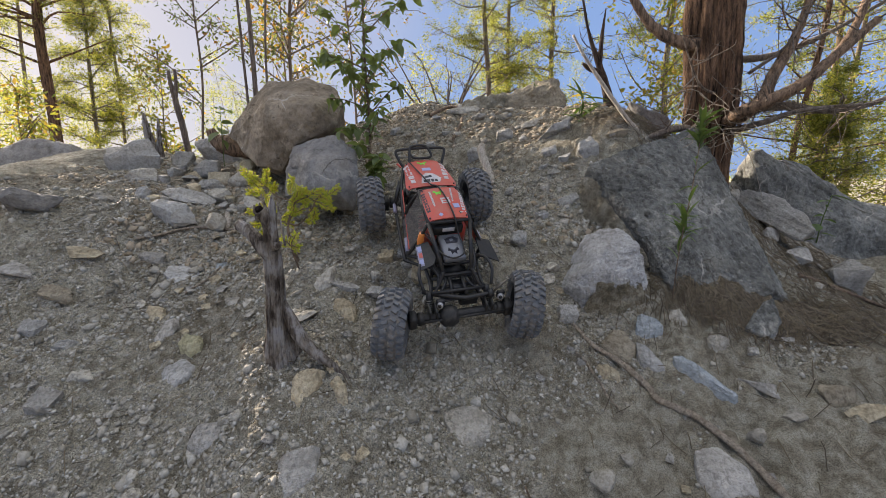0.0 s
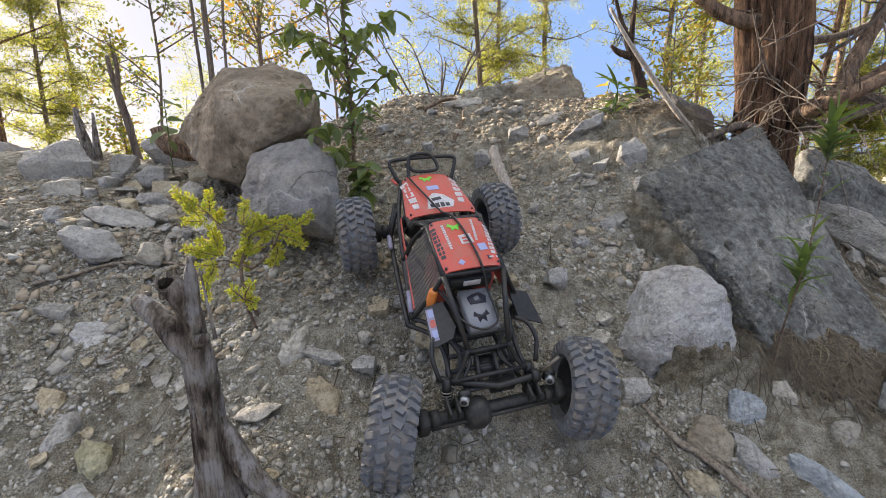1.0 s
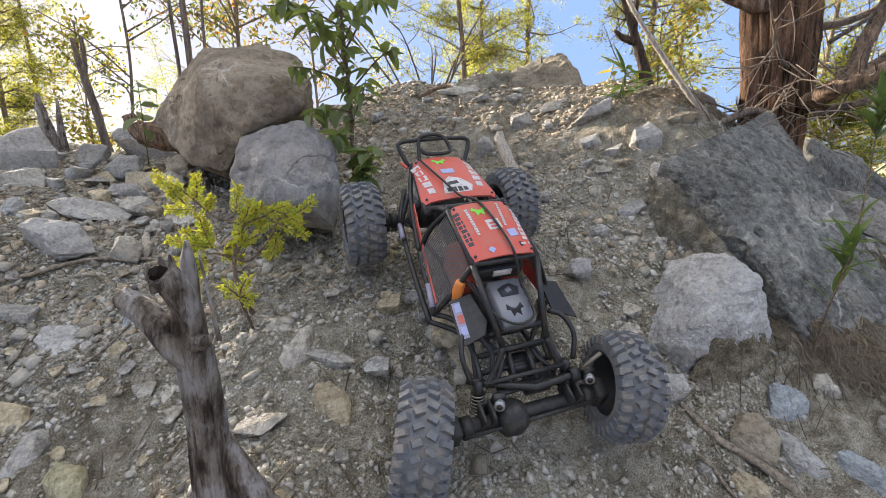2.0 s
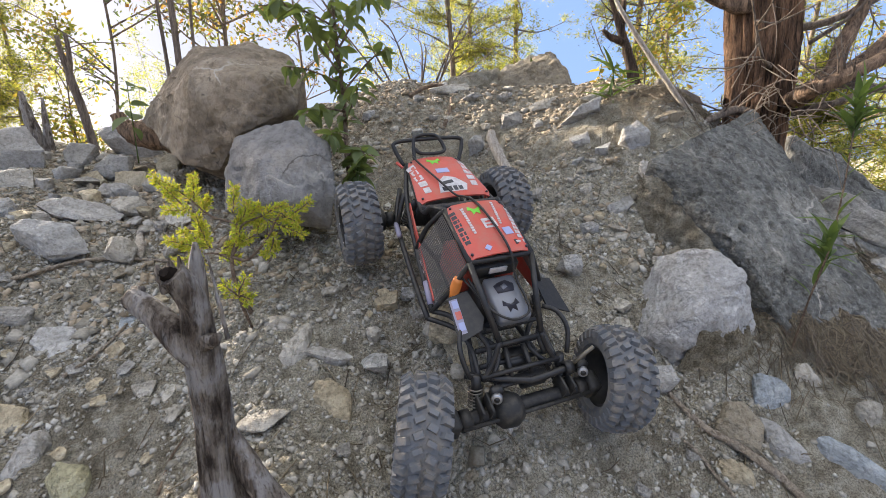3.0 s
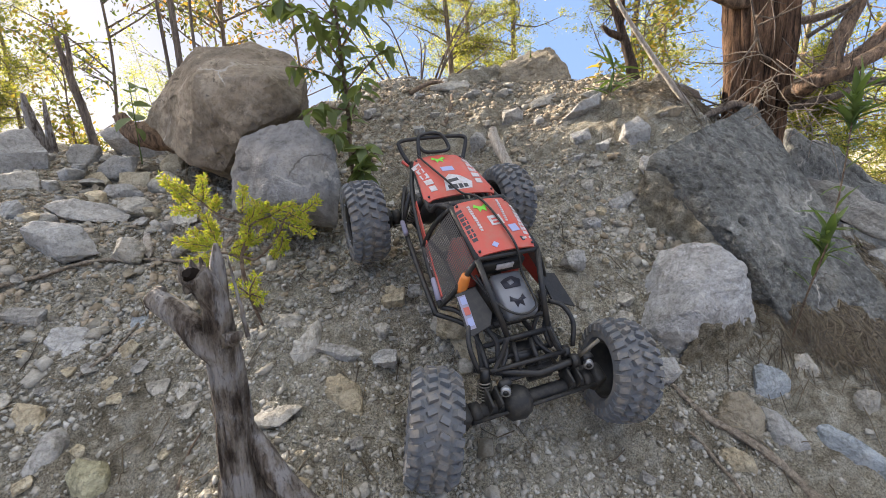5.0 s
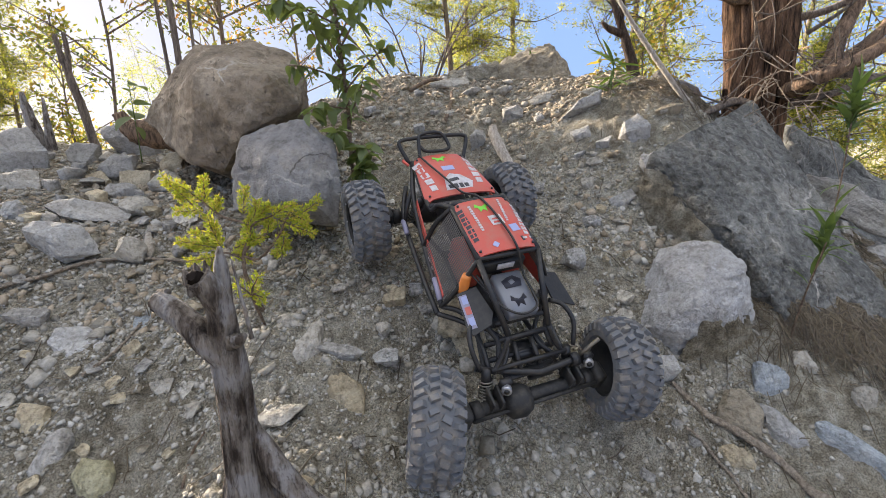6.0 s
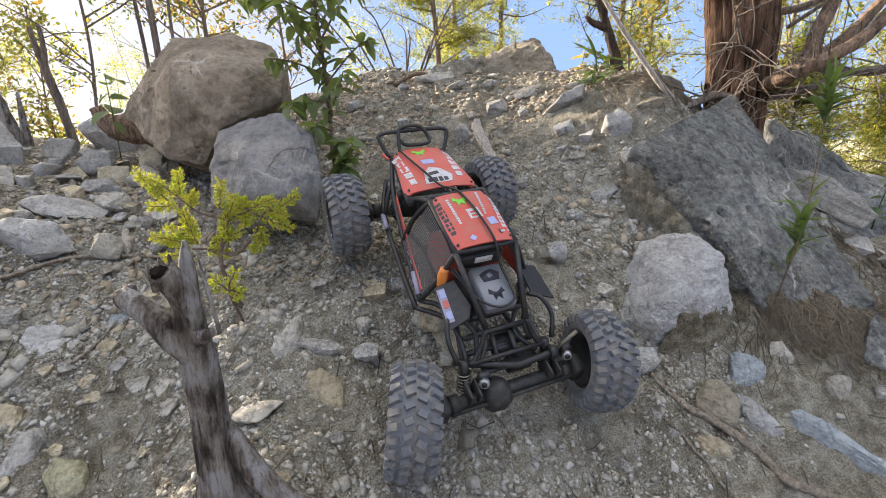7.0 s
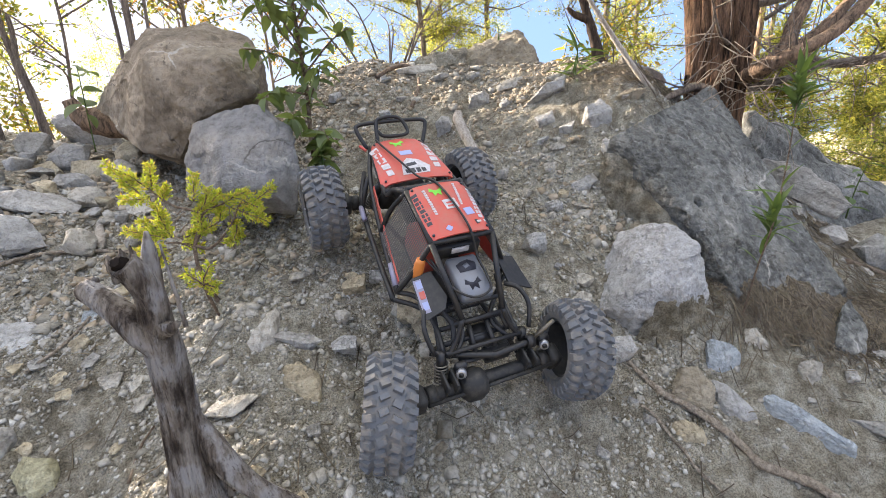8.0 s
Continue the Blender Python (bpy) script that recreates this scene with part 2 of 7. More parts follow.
DIRT, DARK_DIRT, GRAVEL = dirt_material(), dirt_material("packed_earth", 0.80), gravel_material()
BROWN_GRAVEL = gravel_material("brown_gravel", (0.93, 0.82, 0.70))
STONE = {k: stone_material(k) for k in TONES}
CEDAR_BARK = bark_material("cedar_bark", (0.225, 0.138, 0.088), (0.016, 0.012, 0.010))
# tan bark paler than the trunk's, the sun's lightening put into its colour
LIT_BARK = bark_material("lit_bark", (0.31, 0.215, 0.150), (0.055, 0.042, 0.034))
GREY_BARK = bark_material("grey_bark", (0.24, 0.20, 0.165), (0.09, 0.07, 0.06))
DARK_BARK = bark_material("dark_bark", (0.105, 0.075, 0.055), (0.030, 0.022, 0.018))
TWIG_BARK = bark_material("twig_bark", (0.27, 0.205, 0.15), (0.12, 0.085, 0.065), (3, 3, 3), 40)
DRIFTWOOD = bark_material("driftwood", (0.60, 0.55, 0.48), (0.33, 0.29, 0.25), (30, 30, 3), 6)
STUMP_WOOD = weathered_material()
ROOT_BARK = bark_material("root_bark", (0.42, 0.36, 0.29), (0.19, 0.155, 0.12), (5, 5, 5), 30)
CEDAR_LEAF = leaf_material("cedar_foliage", [(0.068, 0.086, 0.026), (0.138, 0.152, 0.045), (0.220, 0.222, 0.065), (0.340, 0.300, 0.090)], 0.60)
SPRIG_LEAF = leaf_material("sprig_foliage", [(0.20, 0.26, 0.035), (0.33, 0.38, 0.055), (0.46, 0.45, 0.08), (0.44, 0.30, 0.10)], 0.5)
BROAD_LEAF = leaf_material("broad_leaf", [(0.062, 0.090, 0.042), (0.100, 0.136, 0.060), (0.145, 0.178, 0.074), (0.225, 0.220, 0.085)], 0.38)
DARK_LEAF = leaf_material("dark_leaf", [(0.04, 0.05, 0.03), (0.08, 0.085, 0.035), (0.18, 0.15, 0.04), (0.30, 0.14, 0.05)], 0.35)
YELLOW_LEAF = leaf_material("autumn_leaf", [(0.13, 0.15, 0.04), (0.22, 0.21, 0.05), (0.30, 0.19, 0.055), (0.10, 0.13, 0.035), (0.18, 0.19, 0.05)], 0.5)
WEED_LEAF = leaf_material("weed_leaf", [(0.055, 0.090, 0.030), (0.105, 0.150, 0.050)], 0.35)
LITTER = leaf_material("needle_litter", [(0.062, 0.046, 0.030), (0.125, 0.096, 0.062), (0.22, 0.178, 0.118), (0.085, 0.062, 0.041)], 0.1)


# ---- mesh helpers ----
class Geo:
    """Collects vertices and faces for one mesh."""

    def __init__(self):
        self.v, self.f = [], []

    def add(self, verts, faces):
        base = len(self.v)
        self.v.extend(tuple(map(float, v)) for v in verts)
        self.f.extend(tuple(base + i for i in f) for f in faces)
        return self

    def mesh(self, name, material, smooth=True):
        me = bpy.data.meshes.new(name)
        me.from_pydata(self.v, [], self.f)
        me.materials.append(material)
        if smooth:
            me.polygons.foreach_set("use_smooth", [True] * len(me.polygons))
        me.update()
        return me


def part(name, geo, material, parent=None, label="", smooth=True):
    ob = new(name, geo.mesh(name, material, smooth) if isinstance(geo, Geo) else geo)
    if parent:
        ob.parent = parent
    return tagged(ob, label) if label else ob


def thing(name, m, label, category, group="", kind=""):
    ob = new(name)
    ob.empty_display_size = 0.05
    ob.matrix_world = m
    return tagged(ob, label, category, group, kind)


def spline(points, step=5):
    """A smooth line through the points (Catmull-Rom)."""
    p = np.array(points, float)
    if len(p) < 3:
        return np.array([p[0] + (p[-1] - p[0]) * i / step for i in range(step + 1)])
    q = np.vstack([2 * p[0] - p[1], p, 2 * p[-1] - p[-2]])
    out = []
    for i in range(1, len(q) - 2):
        a, b, c, d = q[i - 1], q[i], q[i + 1], q[i + 2]
        for s in np.arange(step) / step:
            out.append(0.5 * (2 * b + (c - a) * s + (2 * a - 5 * b + 4 * c - d) * s * s + (3 * b - a - 3 * c + d) * s ** 3))
    out.append(q[-2])
    return np.array(out)


def tube(geo, points, radii, sides=8, step=4, rough=0.0, rng=None, smooth_line=True, caps=True):
    """Sweeps a ring along a line; radii are given at the ends or at each point."""
    line = spline(points, step) if smooth_line else np.array(points, float)
    n = len(line)
    r = np.interp(np.linspace(0, 1, n), np.linspace(0, 1, len(radii)), radii)
    tang = np.gradient(line, axis=0)
    tang /= np.linalg.norm(tang, axis=1)[:, None] + 1e-12
    side = np.cross(tang[0], (0.0, 0.0, 1.0))
    if np.linalg.norm(side) < 0.1:
        side = np.cross(tang[0], (1.0, 0.0, 0.0))
    verts = []
    ang = np.linspace(0, 2 * math.pi, sides, endpoint=False)
    wob = 1 + (rng.normal(0, rough, (n, sides)) if rough else np.zeros((n, sides)))
    if rough:
        wob += rng.normal(0, rough, (1, sides))
    for i in range(n):
        side = side - tang[i] * (side @ tang[i])
        side /= np.linalg.norm(side)
        up = np.cross(tang[i], side)
        verts.extend(line[i] + (np.cos(ang)[:, None] * side + np.sin(ang)[:, None] * up) * (r[i] * wob[i])[:, None])
    faces = [(i * sides + j, i * sides + (j + 1) % sides, (i + 1) * sides + (j + 1) % sides, (i + 1) * sides + j) for i in range(n - 1) for j in range(sides)]
    if caps:
        faces += [tuple(range(sides - 1, -1, -1)), tuple((n - 1) * sides + j for j in range(sides))]
    return geo.add(verts, faces)


def block(geo, centre, size, bevel=0.1, turn=None):
    """A box with chamfered edges; bevel is a share of its least side."""
    bm = bmesh.new()
    bmesh.ops.create_cube(bm, size=1)
    for v in bm.verts:
        v.co = Vector(v.co[i] * size[i] for i in range(3))
    bmesh.ops.bevel(bm, geom=bm.edges[:], offset=bevel * min(size), segments=1, affect="EDGES")
    m = Matrix.Translation(centre) @ (turn.to_4x4() if turn else Matrix())
    bm.transform(m)
    bm.verts.ensure_lookup_table()
    bm.verts.index_update()
    geo.add([v.co for v in bm.verts], [[v.index for v in f.verts] for f in bm.faces])
    bm.free()
    return geo


def plate(geo, outline, thick, m=None):
    """A flat outline (x, y) with thickness, laid by the matrix m."""
    k = len(outline)
    v = [Vector((x, y, 0)) for x, y in outline] + [Vector((x, y, -thick)) for x, y in outline]
    v = [m @ p for p in v] if m else v
    f = [tuple(range(k)), tuple(range(2 * k - 1, k - 1, -1))] + [(i, i + k, (i + 1) % k + k, (i + 1) % k) for i in range(k)]
    return geo.add(v, f)


def lathe(geo, profile, sides=40, m=None):
    """Turns a profile (axial, radius) round the x axis."""
    v, k = [], len(profile)
    for j in range(sides):
        a = 2 * math.pi * j / sides
        for x, r in profile:
            p = Vector((x, r * math.cos(a), r * math.sin(a)))
            v.append(m @ p if m else p)
    f = [(j * k + i, j * k + i + 1, (j + 1) % sides * k + i + 1, (j + 1) % sides * k + i) for j in range(sides) for i in range(k - 1)]
    return geo.add(v, f)


def lattice(ix, iy, iz, seed):
    """Hashed values at whole-number places, 0 to 1."""
    k = (ix * 374761393 + iy * 668265263 + iz * 2147483647 + seed * 974634777) & 0xFFFFFFFF
    k = ((k ^ (k >> 13)) * 1274126177) & 0xFFFFFFFF
    return ((k ^ (k >> 16)) & 0xFFFF) / 65535.0


def value_noise(p, seed=0):
    """Smooth noise, -1 to 1, at an array of places."""
    i = np.floor(p).astype(np.int64)
    f = p - i
    f = f * f * (3 - 2 * f)
    out = 0
    for a in (0, 1):
        for b in (0, 1):
            for c in (0, 1):
                w = (f[:, 0] if a else 1 - f[:, 0]) * (f[:, 1] if b else 1 - f[:, 1]) * (f[:, 2] if c else 1 - f[:, 2])
                out = out + w * lattice(i[:, 0] + a, i[:, 1] + b, i[:, 2] + c, seed)
    return out * 2 - 1


def fbm(p, octaves=4, seed=0, gain=0.5):
    out, amp = 0, 1.0
    for o in range(octaves):
        out = out + amp * value_noise(p * 2.03 ** o + 13.7 * o, seed + o)
        amp *= gain
    return out


def shard(seed, corners):
    """A broken chip: the hull of a few scattered corners. Fills a box of -1 to 1."""
    rng = np.random.default_rng(seed)
    p = rng.normal(size=(corners, 3))
    p /= np.linalg.norm(p, axis=1)[:, None]
    p *= rng.uniform(0.75, 1.0, (corners, 1))
    bm = bmesh.new()
    for q in p:
        bm.verts.new(q)
    bmesh.ops.convex_hull(bm, input=bm.verts[:])
    bmesh.ops.delete(bm, geom=[v for v in bm.verts if not v.link_faces], context="VERTS")
    bmesh.ops.recalc_face_normals(bm, faces=bm.faces[:])
    bm.verts.index_update()
    v, f = np.array([q.co[:] for q in bm.verts]), np.array([[q.index for q in g.verts] for g in bm.faces])
    bm.free()
    span = v.max(0) - v.min(0)
    return (v - (v.max(0) + v.min(0)) / 2) / span * 2, f


def chip(seed, extra=0):
    """A blocky broken fragment: the hull of a box with knocked corners. Fills a box of -1 to 1."""
    rng = np.random.default_rng(seed)
    p = np.array([(a, b, c) for a in (-1, 1) for b in (-1, 1) for c in (-1, 1)], float)
    p = p[rng.permutation(8)[:rng.integers(6, 9)]] + rng.uniform(-0.45, 0.45, (1, 1))
    p = p * rng.uniform(0.45, 1.0, p.shape)
    if extra:
        q = rng.normal(size=(extra, 3))
        p = np.vstack([p, q / np.linalg.norm(q, axis=1)[:, None] * 0.95])
    bm = bmesh.new()
    for q in p:
        bm.verts.new(q)
    bmesh.ops.convex_hull(bm, input=bm.verts[:])
    bmesh.ops.delete(bm, geom=[v for v in bm.verts if not v.link_faces], context="VERTS")
    bmesh.ops.recalc_face_normals(bm, faces=bm.faces[:])
    bm.verts.index_update()
    v, f = np.array([q.co[:] for q in bm.verts]), np.array([[q.index for q in g.verts] for g in bm.faces])
    bm.free()
    span = v.max(0) - v.min(0)
    return (v - (v.max(0) + v.min(0)) / 2) / span * 2, f


def rock_mesh(tris, rows, wear):
    """A fine even net over flat faces, its edges worn by smoothing; a bmesh."""
    V, F = [], []
    for a, b, c in tris:
        at = {}
        for i in range(rows + 1):
            for j in range(rows + 1 - i):
                at[i, j] = len(V)
                V.append(a + (b - a) * i / rows + (c - a) * j / rows)
        for i in range(rows):
            for j in range(rows - i):
                F.append((at[i, j], at[i + 1, j], at[i, j + 1]))
                if j < rows - i - 1:
                    F.append((at[i + 1, j], at[i + 1, j + 1], at[i, j + 1]))
    bm = bmesh.new()
    made = [bm.verts.new(v) for v in V]
    for f in F:
        bm.faces.new([made[k] for k in f])
    bmesh.ops.remove_doubles(bm, verts=bm.verts[:], dist=1e-5)
    for _ in range(wear):
        bmesh.ops.smooth_vert(bm, verts=bm.verts[:], factor=0.5, use_axis_x=True, use_axis_y=True, use_axis_z=True)
    bm.normal_update()
    return bm


# ---- the ground: one sheet, a steep loose slope with a crest ----
# swells and hollows of the slope, every 0.5 m across and 0.4 m uphill
RELIEF = [
    [-0.007, -0.032, 0.024, 0.075, 0.089, 0.203],
    [-0.037, -0.010, 0.011, -0.014, -0.031, -0.004],
    [-0.036, -0.007, -0.052, -0.121, 0.075, -0.000],
    [0.030, 0.041, 0.089, -0.191, 0.072, 0.021],
    [-0.031, -0.118, 0.026, 0.158, -0.053, 0.022],
    [0.041, 0.125, -0.108, 0.016, -0.047, 0.065],
    [0.030, -0.013, -0.163, -0.166, -0.050, -0.346],
]

# smaller swells, every 0.2 m
SWELLS = [
    [-0.001, -0.002, 0.002, 0.007, 0.001, 0.000, 0.000, 0.000],
    [-0.005, -0.013, -0.012, -0.001, -0.015, -0.005, -0.000, -0.000],
    [-0.011, -0.009, -0.005, -0.005, -0.011, -0.003, -0.000, 0.000],
    [0.005, 0.009, 0.023, 0.006, -0.001, -0.000, 0.000, 0.000],
    [0.019, -0.022, 0.012, 0.009, 0.001, -0.001, 0.001, 0.005],
    [-0.016, -0.064, 0.006, 0.006, -0.000, -0.007, -0.004, 0.012],
    [-0.016, -0.023, 0.015, -0.023, -0.014, -0.011, -0.010, 0.004],
    [-0.002, -0.000, -0.009, -0.024, -0.014, -0.010, -0.004, -0.000],
    [0.004, 0.004, 0.001, 0.018, 0.013, -0.001, -0.000, -0.000],
    [0.002, 0.005, 0.005, 0.010, 0.008, 0.001, 0.000, -0.000],
]


def softmin(a, b, k=0.06):
    return -k * np.logaddexp(-a / k, -b / k)


def height(x, y):
    """The slope's height without its small lumps."""
    x, y = np.asarray(x, float), np.asarray(y, float)
    rise = -0.148 + 0.667 * y - 0.065 * np.clip(x, -1, 1)
    top = 1.12 - 0.35 * np.sqrt(0.05 + np.clip(np.abs(x - 0.3) - 0.3, 0, 1.3) ** 2) - 0.12 * np.clip(y - 2.1, 0, 9)
    z = -softmin(-softmin(rise, top), 0.4 + 0 * x)
    for row, cx in zip(RELIEF, np.arange(-1.5, 1.6, 0.5)):
        for a, cy in zip(row, np.arange(0.4, 2.5, 0.4)):
            z = z + a * np.exp(-((x - cx) ** 2 + (y - cy) ** 2) / (2 * 0.36 ** 2))
    z = z + 0.085 * np.exp(-((x - 0.53) ** 2 + (y - 1.38) ** 2) / (2 * 0.16 ** 2)) - 0.03 * np.exp(-((x + 0.50) ** 2 + (y - 0.94) ** 2) / (2 * 0.13 ** 2))
    z = z + 0.035 * np.exp(-((x + 0.30) ** 2 + (y - 0.79) ** 2) / (2 * 0.07 ** 2))
    z = z - 0.035 * np.exp(-((x - 0.82) ** 2 + (y - 1.11) ** 2) / (2 * 0.085 ** 2))
    for row, cx in zip(SWELLS, np.arange(-1.0, 0.81, 0.2)):
        for a, cy in zip(row, np.arange(0.7, 2.11, 0.2)):
            z = z + a * np.exp(-((x - cx) ** 2 + (y - cy) ** 2) / (2 * 0.16 ** 2))
    return z - 0.22 * np.clip(x - 1.9, 0, 5)


def lumps(x, y):
    p = np.stack([x, y, 0 * x], -1)
    near = np.clip(1.6 - 0.25 * np.hypot(x, y - 1.2) * 2.4, 0.0, 1)
    return near * (0.017 * fbm(p * 7, 3, 3) + 0.0095 * fbm(p * 36, 3, 9, 0.7))


def ground(x, y):
    x, y = np.atleast_1d(np.asarray(x, float)), np.atleast_1d(np.asarray(y, float))
    return height(x, y) + lumps(x, y)


def ground_z(x, y):
    return float(ground(x, y)[0])


def slope_turn(x, y, keep=1.0):
    """The turn that lays a thing's z along the slope's normal."""
    e = 0.03
    dx, dy = float(height(x + e, y) - height(x - e, y)) / (2 * e), float(height(x, y + e) - height(x, y - e)) / (2 * e)
    return Vector((0, 0, 1)).rotation_difference(Vector((-dx * keep, -dy * keep, 1)).normalized()).to_matrix()


def graded(lo, hi, fine, far, growth):
    """Grid lines: fine steps from lo to hi, then ever wider ones out to far."""
    mid = list(np.arange(lo, hi, fine))
    out, step, at = [], fine, hi
    while at < far:
        out.append(at)
        step *= growth
        at += step
    left, step, at = [], fine, lo
    while at > -far:
        step *= growth
        at -= step
        left.append(at)
    return np.array(left[::-1] + mid + out + [far])


def build_ground():
    xs, ys = graded(-1.35, 1.35, 0.0066, 900, 1.16), graded(0.42, 2.25, 0.0066, 900, 1.16)
    gx, gy = np.meshgrid(xs, ys, indexing="ij")
    z = ground(gx.ravel(), gy.ravel())
    v = np.stack([gx.ravel(), gy.ravel(), z], -1)
    nx, ny = len(xs), len(ys)
    a = (np.arange(nx - 1)[:, None] * ny + np.arange(ny - 1)).ravel()
    q = np.stack([a, a + ny, a + ny + 1, a + 1], -1)
    me = bpy.data.meshes.new("ground")
    me.vertices.add(len(v)), me.loops.add(q.size), me.polygons.add(len(q))
    me.vertices.foreach_set("co", v.ravel())
    me.loops.foreach_set("vertex_index", q.ravel())
    me.polygons.foreach_set("loop_start", np.arange(0, q.size, 4))
    me.polygons.foreach_set("use_smooth", np.ones(len(q), bool))
    me.materials.append(DIRT)
    me.update(calc_edges=True)
    return tagged(new("ground", me), "steep slope of dry brown dirt strewn with gravel", "ground", kind="structure")


build_ground()


def scatter(name, count, sizes, sub, label, seed, area, flat=(0.30, 0.70), bare=0.25, material=GRAVEL):
    """Loose stones too many to count, joined into one mesh."""
    rng = np.random.default_rng(seed)
    shapes = [chip(seed * 50 + k) if k % 4 else shard(seed * 50 + k, sub) for k in range(32)]
    x, y = rng.uniform(area[0], area[1], count), rng.uniform(area[2], area[3], count)
    mask = 2.0 * fbm(np.stack([x, y, 0 * x], -1) * 5.5, 3, 17) + rng.normal(0, 0.5, count)
    mask -= 2.6 / (1 + np.exp((0.12 - x) / 0.05)) / (1 + np.exp((y - 0.98 - 0.1 * x) / 0.05))     # trodden bare dirt low on this side
    mask -= 3.0 * np.exp(-((x - 0.84) / 0.20) ** 2 - ((y - 1.05) / 0.09) ** 2)                     # buried under needles
    ok = mask > -bare
    x, y = x[ok], y[ok]
    s = sizes[0] * (sizes[1] / sizes[0]) ** (rng.random(len(x)) ** 1.9)
    z = ground(x, y)
    e = 0.02
    gx, gy = (height(x + e, y) - height(x - e, y)) / (2 * e), (height(x, y + e) - height(x, y - e)) / (2 * e)
    V, F, base = [], [], 0
    pick = rng.integers(0, len(shapes), len(x))
    for k, (v, f) in enumerate(shapes):
        i = np.where(pick == k)[0]
        if not len(i):
            continue
        yaw, dims = rng.uniform(0, 6.283, len(i)), np.stack([rng.uniform(0.8, 1.2, len(i)), rng.uniform(0.6, 1.0, len(i)), rng.uniform(*flat, len(i))], -1) * s[i, None]
        p = v[None] * dims[:, None, :]
        up = np.stack([-gx[i], -gy[i], 0 * gx[i] + 1], -1) + rng.normal(0, 0.34, (len(i), 3))
        up /= np.linalg.norm(up, axis=1)[:, None]
        e1 = np.cross(up, np.stack([np.sin(yaw), np.cos(yaw), 0 * yaw], -1))
        e1 /= np.linalg.norm(e1, axis=1)[:, None]
        e2 = np.cross(up, e1)
        w = p[..., 0:1] * e1[:, None] + p[..., 1:2] * e2[:, None] + p[..., 2:3] * up[:, None]
        w = w + np.stack([x[i], y[i], z[i]], -1)[:, None] + up[:, None] * (rng.uniform(-0.45, 0.25, len(i)) * dims[:, 2])[:, None, None]
        V.append(w.reshape(-1, 3))
        F.append((f[None] + (base + np.arange(len(i)) * len(v))[:, None, None]).reshape(-1, 3))
        base += len(i) * len(v)
    V, F = np.concatenate(V), np.concatenate(F)
    me = bpy.data.meshes.new(name)
    me.vertices.add(len(V)), me.loops.add(F.size), me.polygons.add(len(F))
    me.vertices.foreach_set("co", V.ravel())
    me.loops.foreach_set("vertex_index", F.ravel())
    me.polygons.foreach_set("loop_start", np.arange(0, F.size, 3))
    me.materials.append(material)
    me.update(calc_edges=True)
    return tagged(new(name, me), label, "gravel", kind="stuff")


scatter("fine_gravel", 66000, (0.0013, 0.0036), 7, "fine grey-brown grit lying on the dirt slope", 11, (-1.1, 1.2, 0.45, 1.6), flat=(0.4, 0.9), bare=1.5)
scatter("gravel", 30000, (0.0024, 0.0066), 8, "loose angular grey and tan gravel on the slope", 12, (-1.0, 1.0, 0.48, 1.42), flat=(0.30, 0.75), bare=1.35)
scatter("gravel", 20000, (0.0030, 0.0080), 8, "loose angular gravel towards the crest", 15, (-1.4, 1.4, 1.38, 2.2), flat=(0.28, 0.60), bare=0.65, material=BROWN_GRAVEL)
scatter("pebbles", 4200, (0.0055, 0.0150), 9, "small broken limestone pebbles bedded in dirt", 13, (-1.4, 1.4, 0.45, 2.2), flat=(0.35, 0.75))
scatter("rubble", 6000, (0.0040, 0.0120), 7, "rubble of broken tan limestone on the upper slope", 14, (-0.9, 0.75, 1.10, 2.15), flat=(0.28, 0.60), bare=0.7, material=BROWN_GRAVEL)


# ---- stones that can be told apart ----
WORDS = {"white": "pale grey-white limestone rock", "grey": "grey limestone rock", "beige": "rounded beige stone", "tan": "tan sandstone rock",
         "brown": "dusty brown rock", "blue": "smooth bluish grey rock", "dark": "dark grey-brown rock", "yellow": "yellowish tan stone"}


def stone(x, y, w, d, h, yaw, tone, seed, lift=0.22):
    """A broken stone, w across, d deep and h high, half bedded in the slope."""
    v, f = chip(seed, 6) if tone in ("white", "grey", "tan", "blue") and w < 0.07 else shard(seed, 13)
    half = np.array([w, d, h]) * 0.54
    bm = rock_mesh([[v[k] * half for k in t] for t in f], 9 if w > 0.06 else 6 if w > 0.03 else 4, 2 if tone in ("beige", "brown", "yellow") else 1)
    p, n = np.array([q.co[:] for q in bm.verts]), np.array([q.normal[:] for q in bm.verts])
    s = min(w, d, h)
    k = 0.055 * s * fbm(p / s * 2.2 + seed, 3, seed, 0.6) + 0.018 * s * fbm(p / s * 11 + seed, 2, seed + 5)
    for q, c in zip(bm.verts, p + n * k[:, None]):
        q.co = c
    me = bpy.data.meshes.new("rock")
    bm.to_mesh(me)
    bm.free()
    me.materials.append(STONE[tone])
    ob = new("rock", me)
    smooth_by_angle(ob.data, 30)
    m = slope_turn(x, y, 0.75).to_4x4() @ Matrix.Rotation(radians(yaw), 4, "Z")
    ob.matrix_world = Matrix.Translation((x, y, ground_z(x, y) + lift * h)) @ m
    size = "large " if w > 0.11 else "small " if w < 0.045 else ""
    return tagged(ob, size + WORDS[tone] + " half bedded in the dirt slope", "rock", "rocks on the slope")


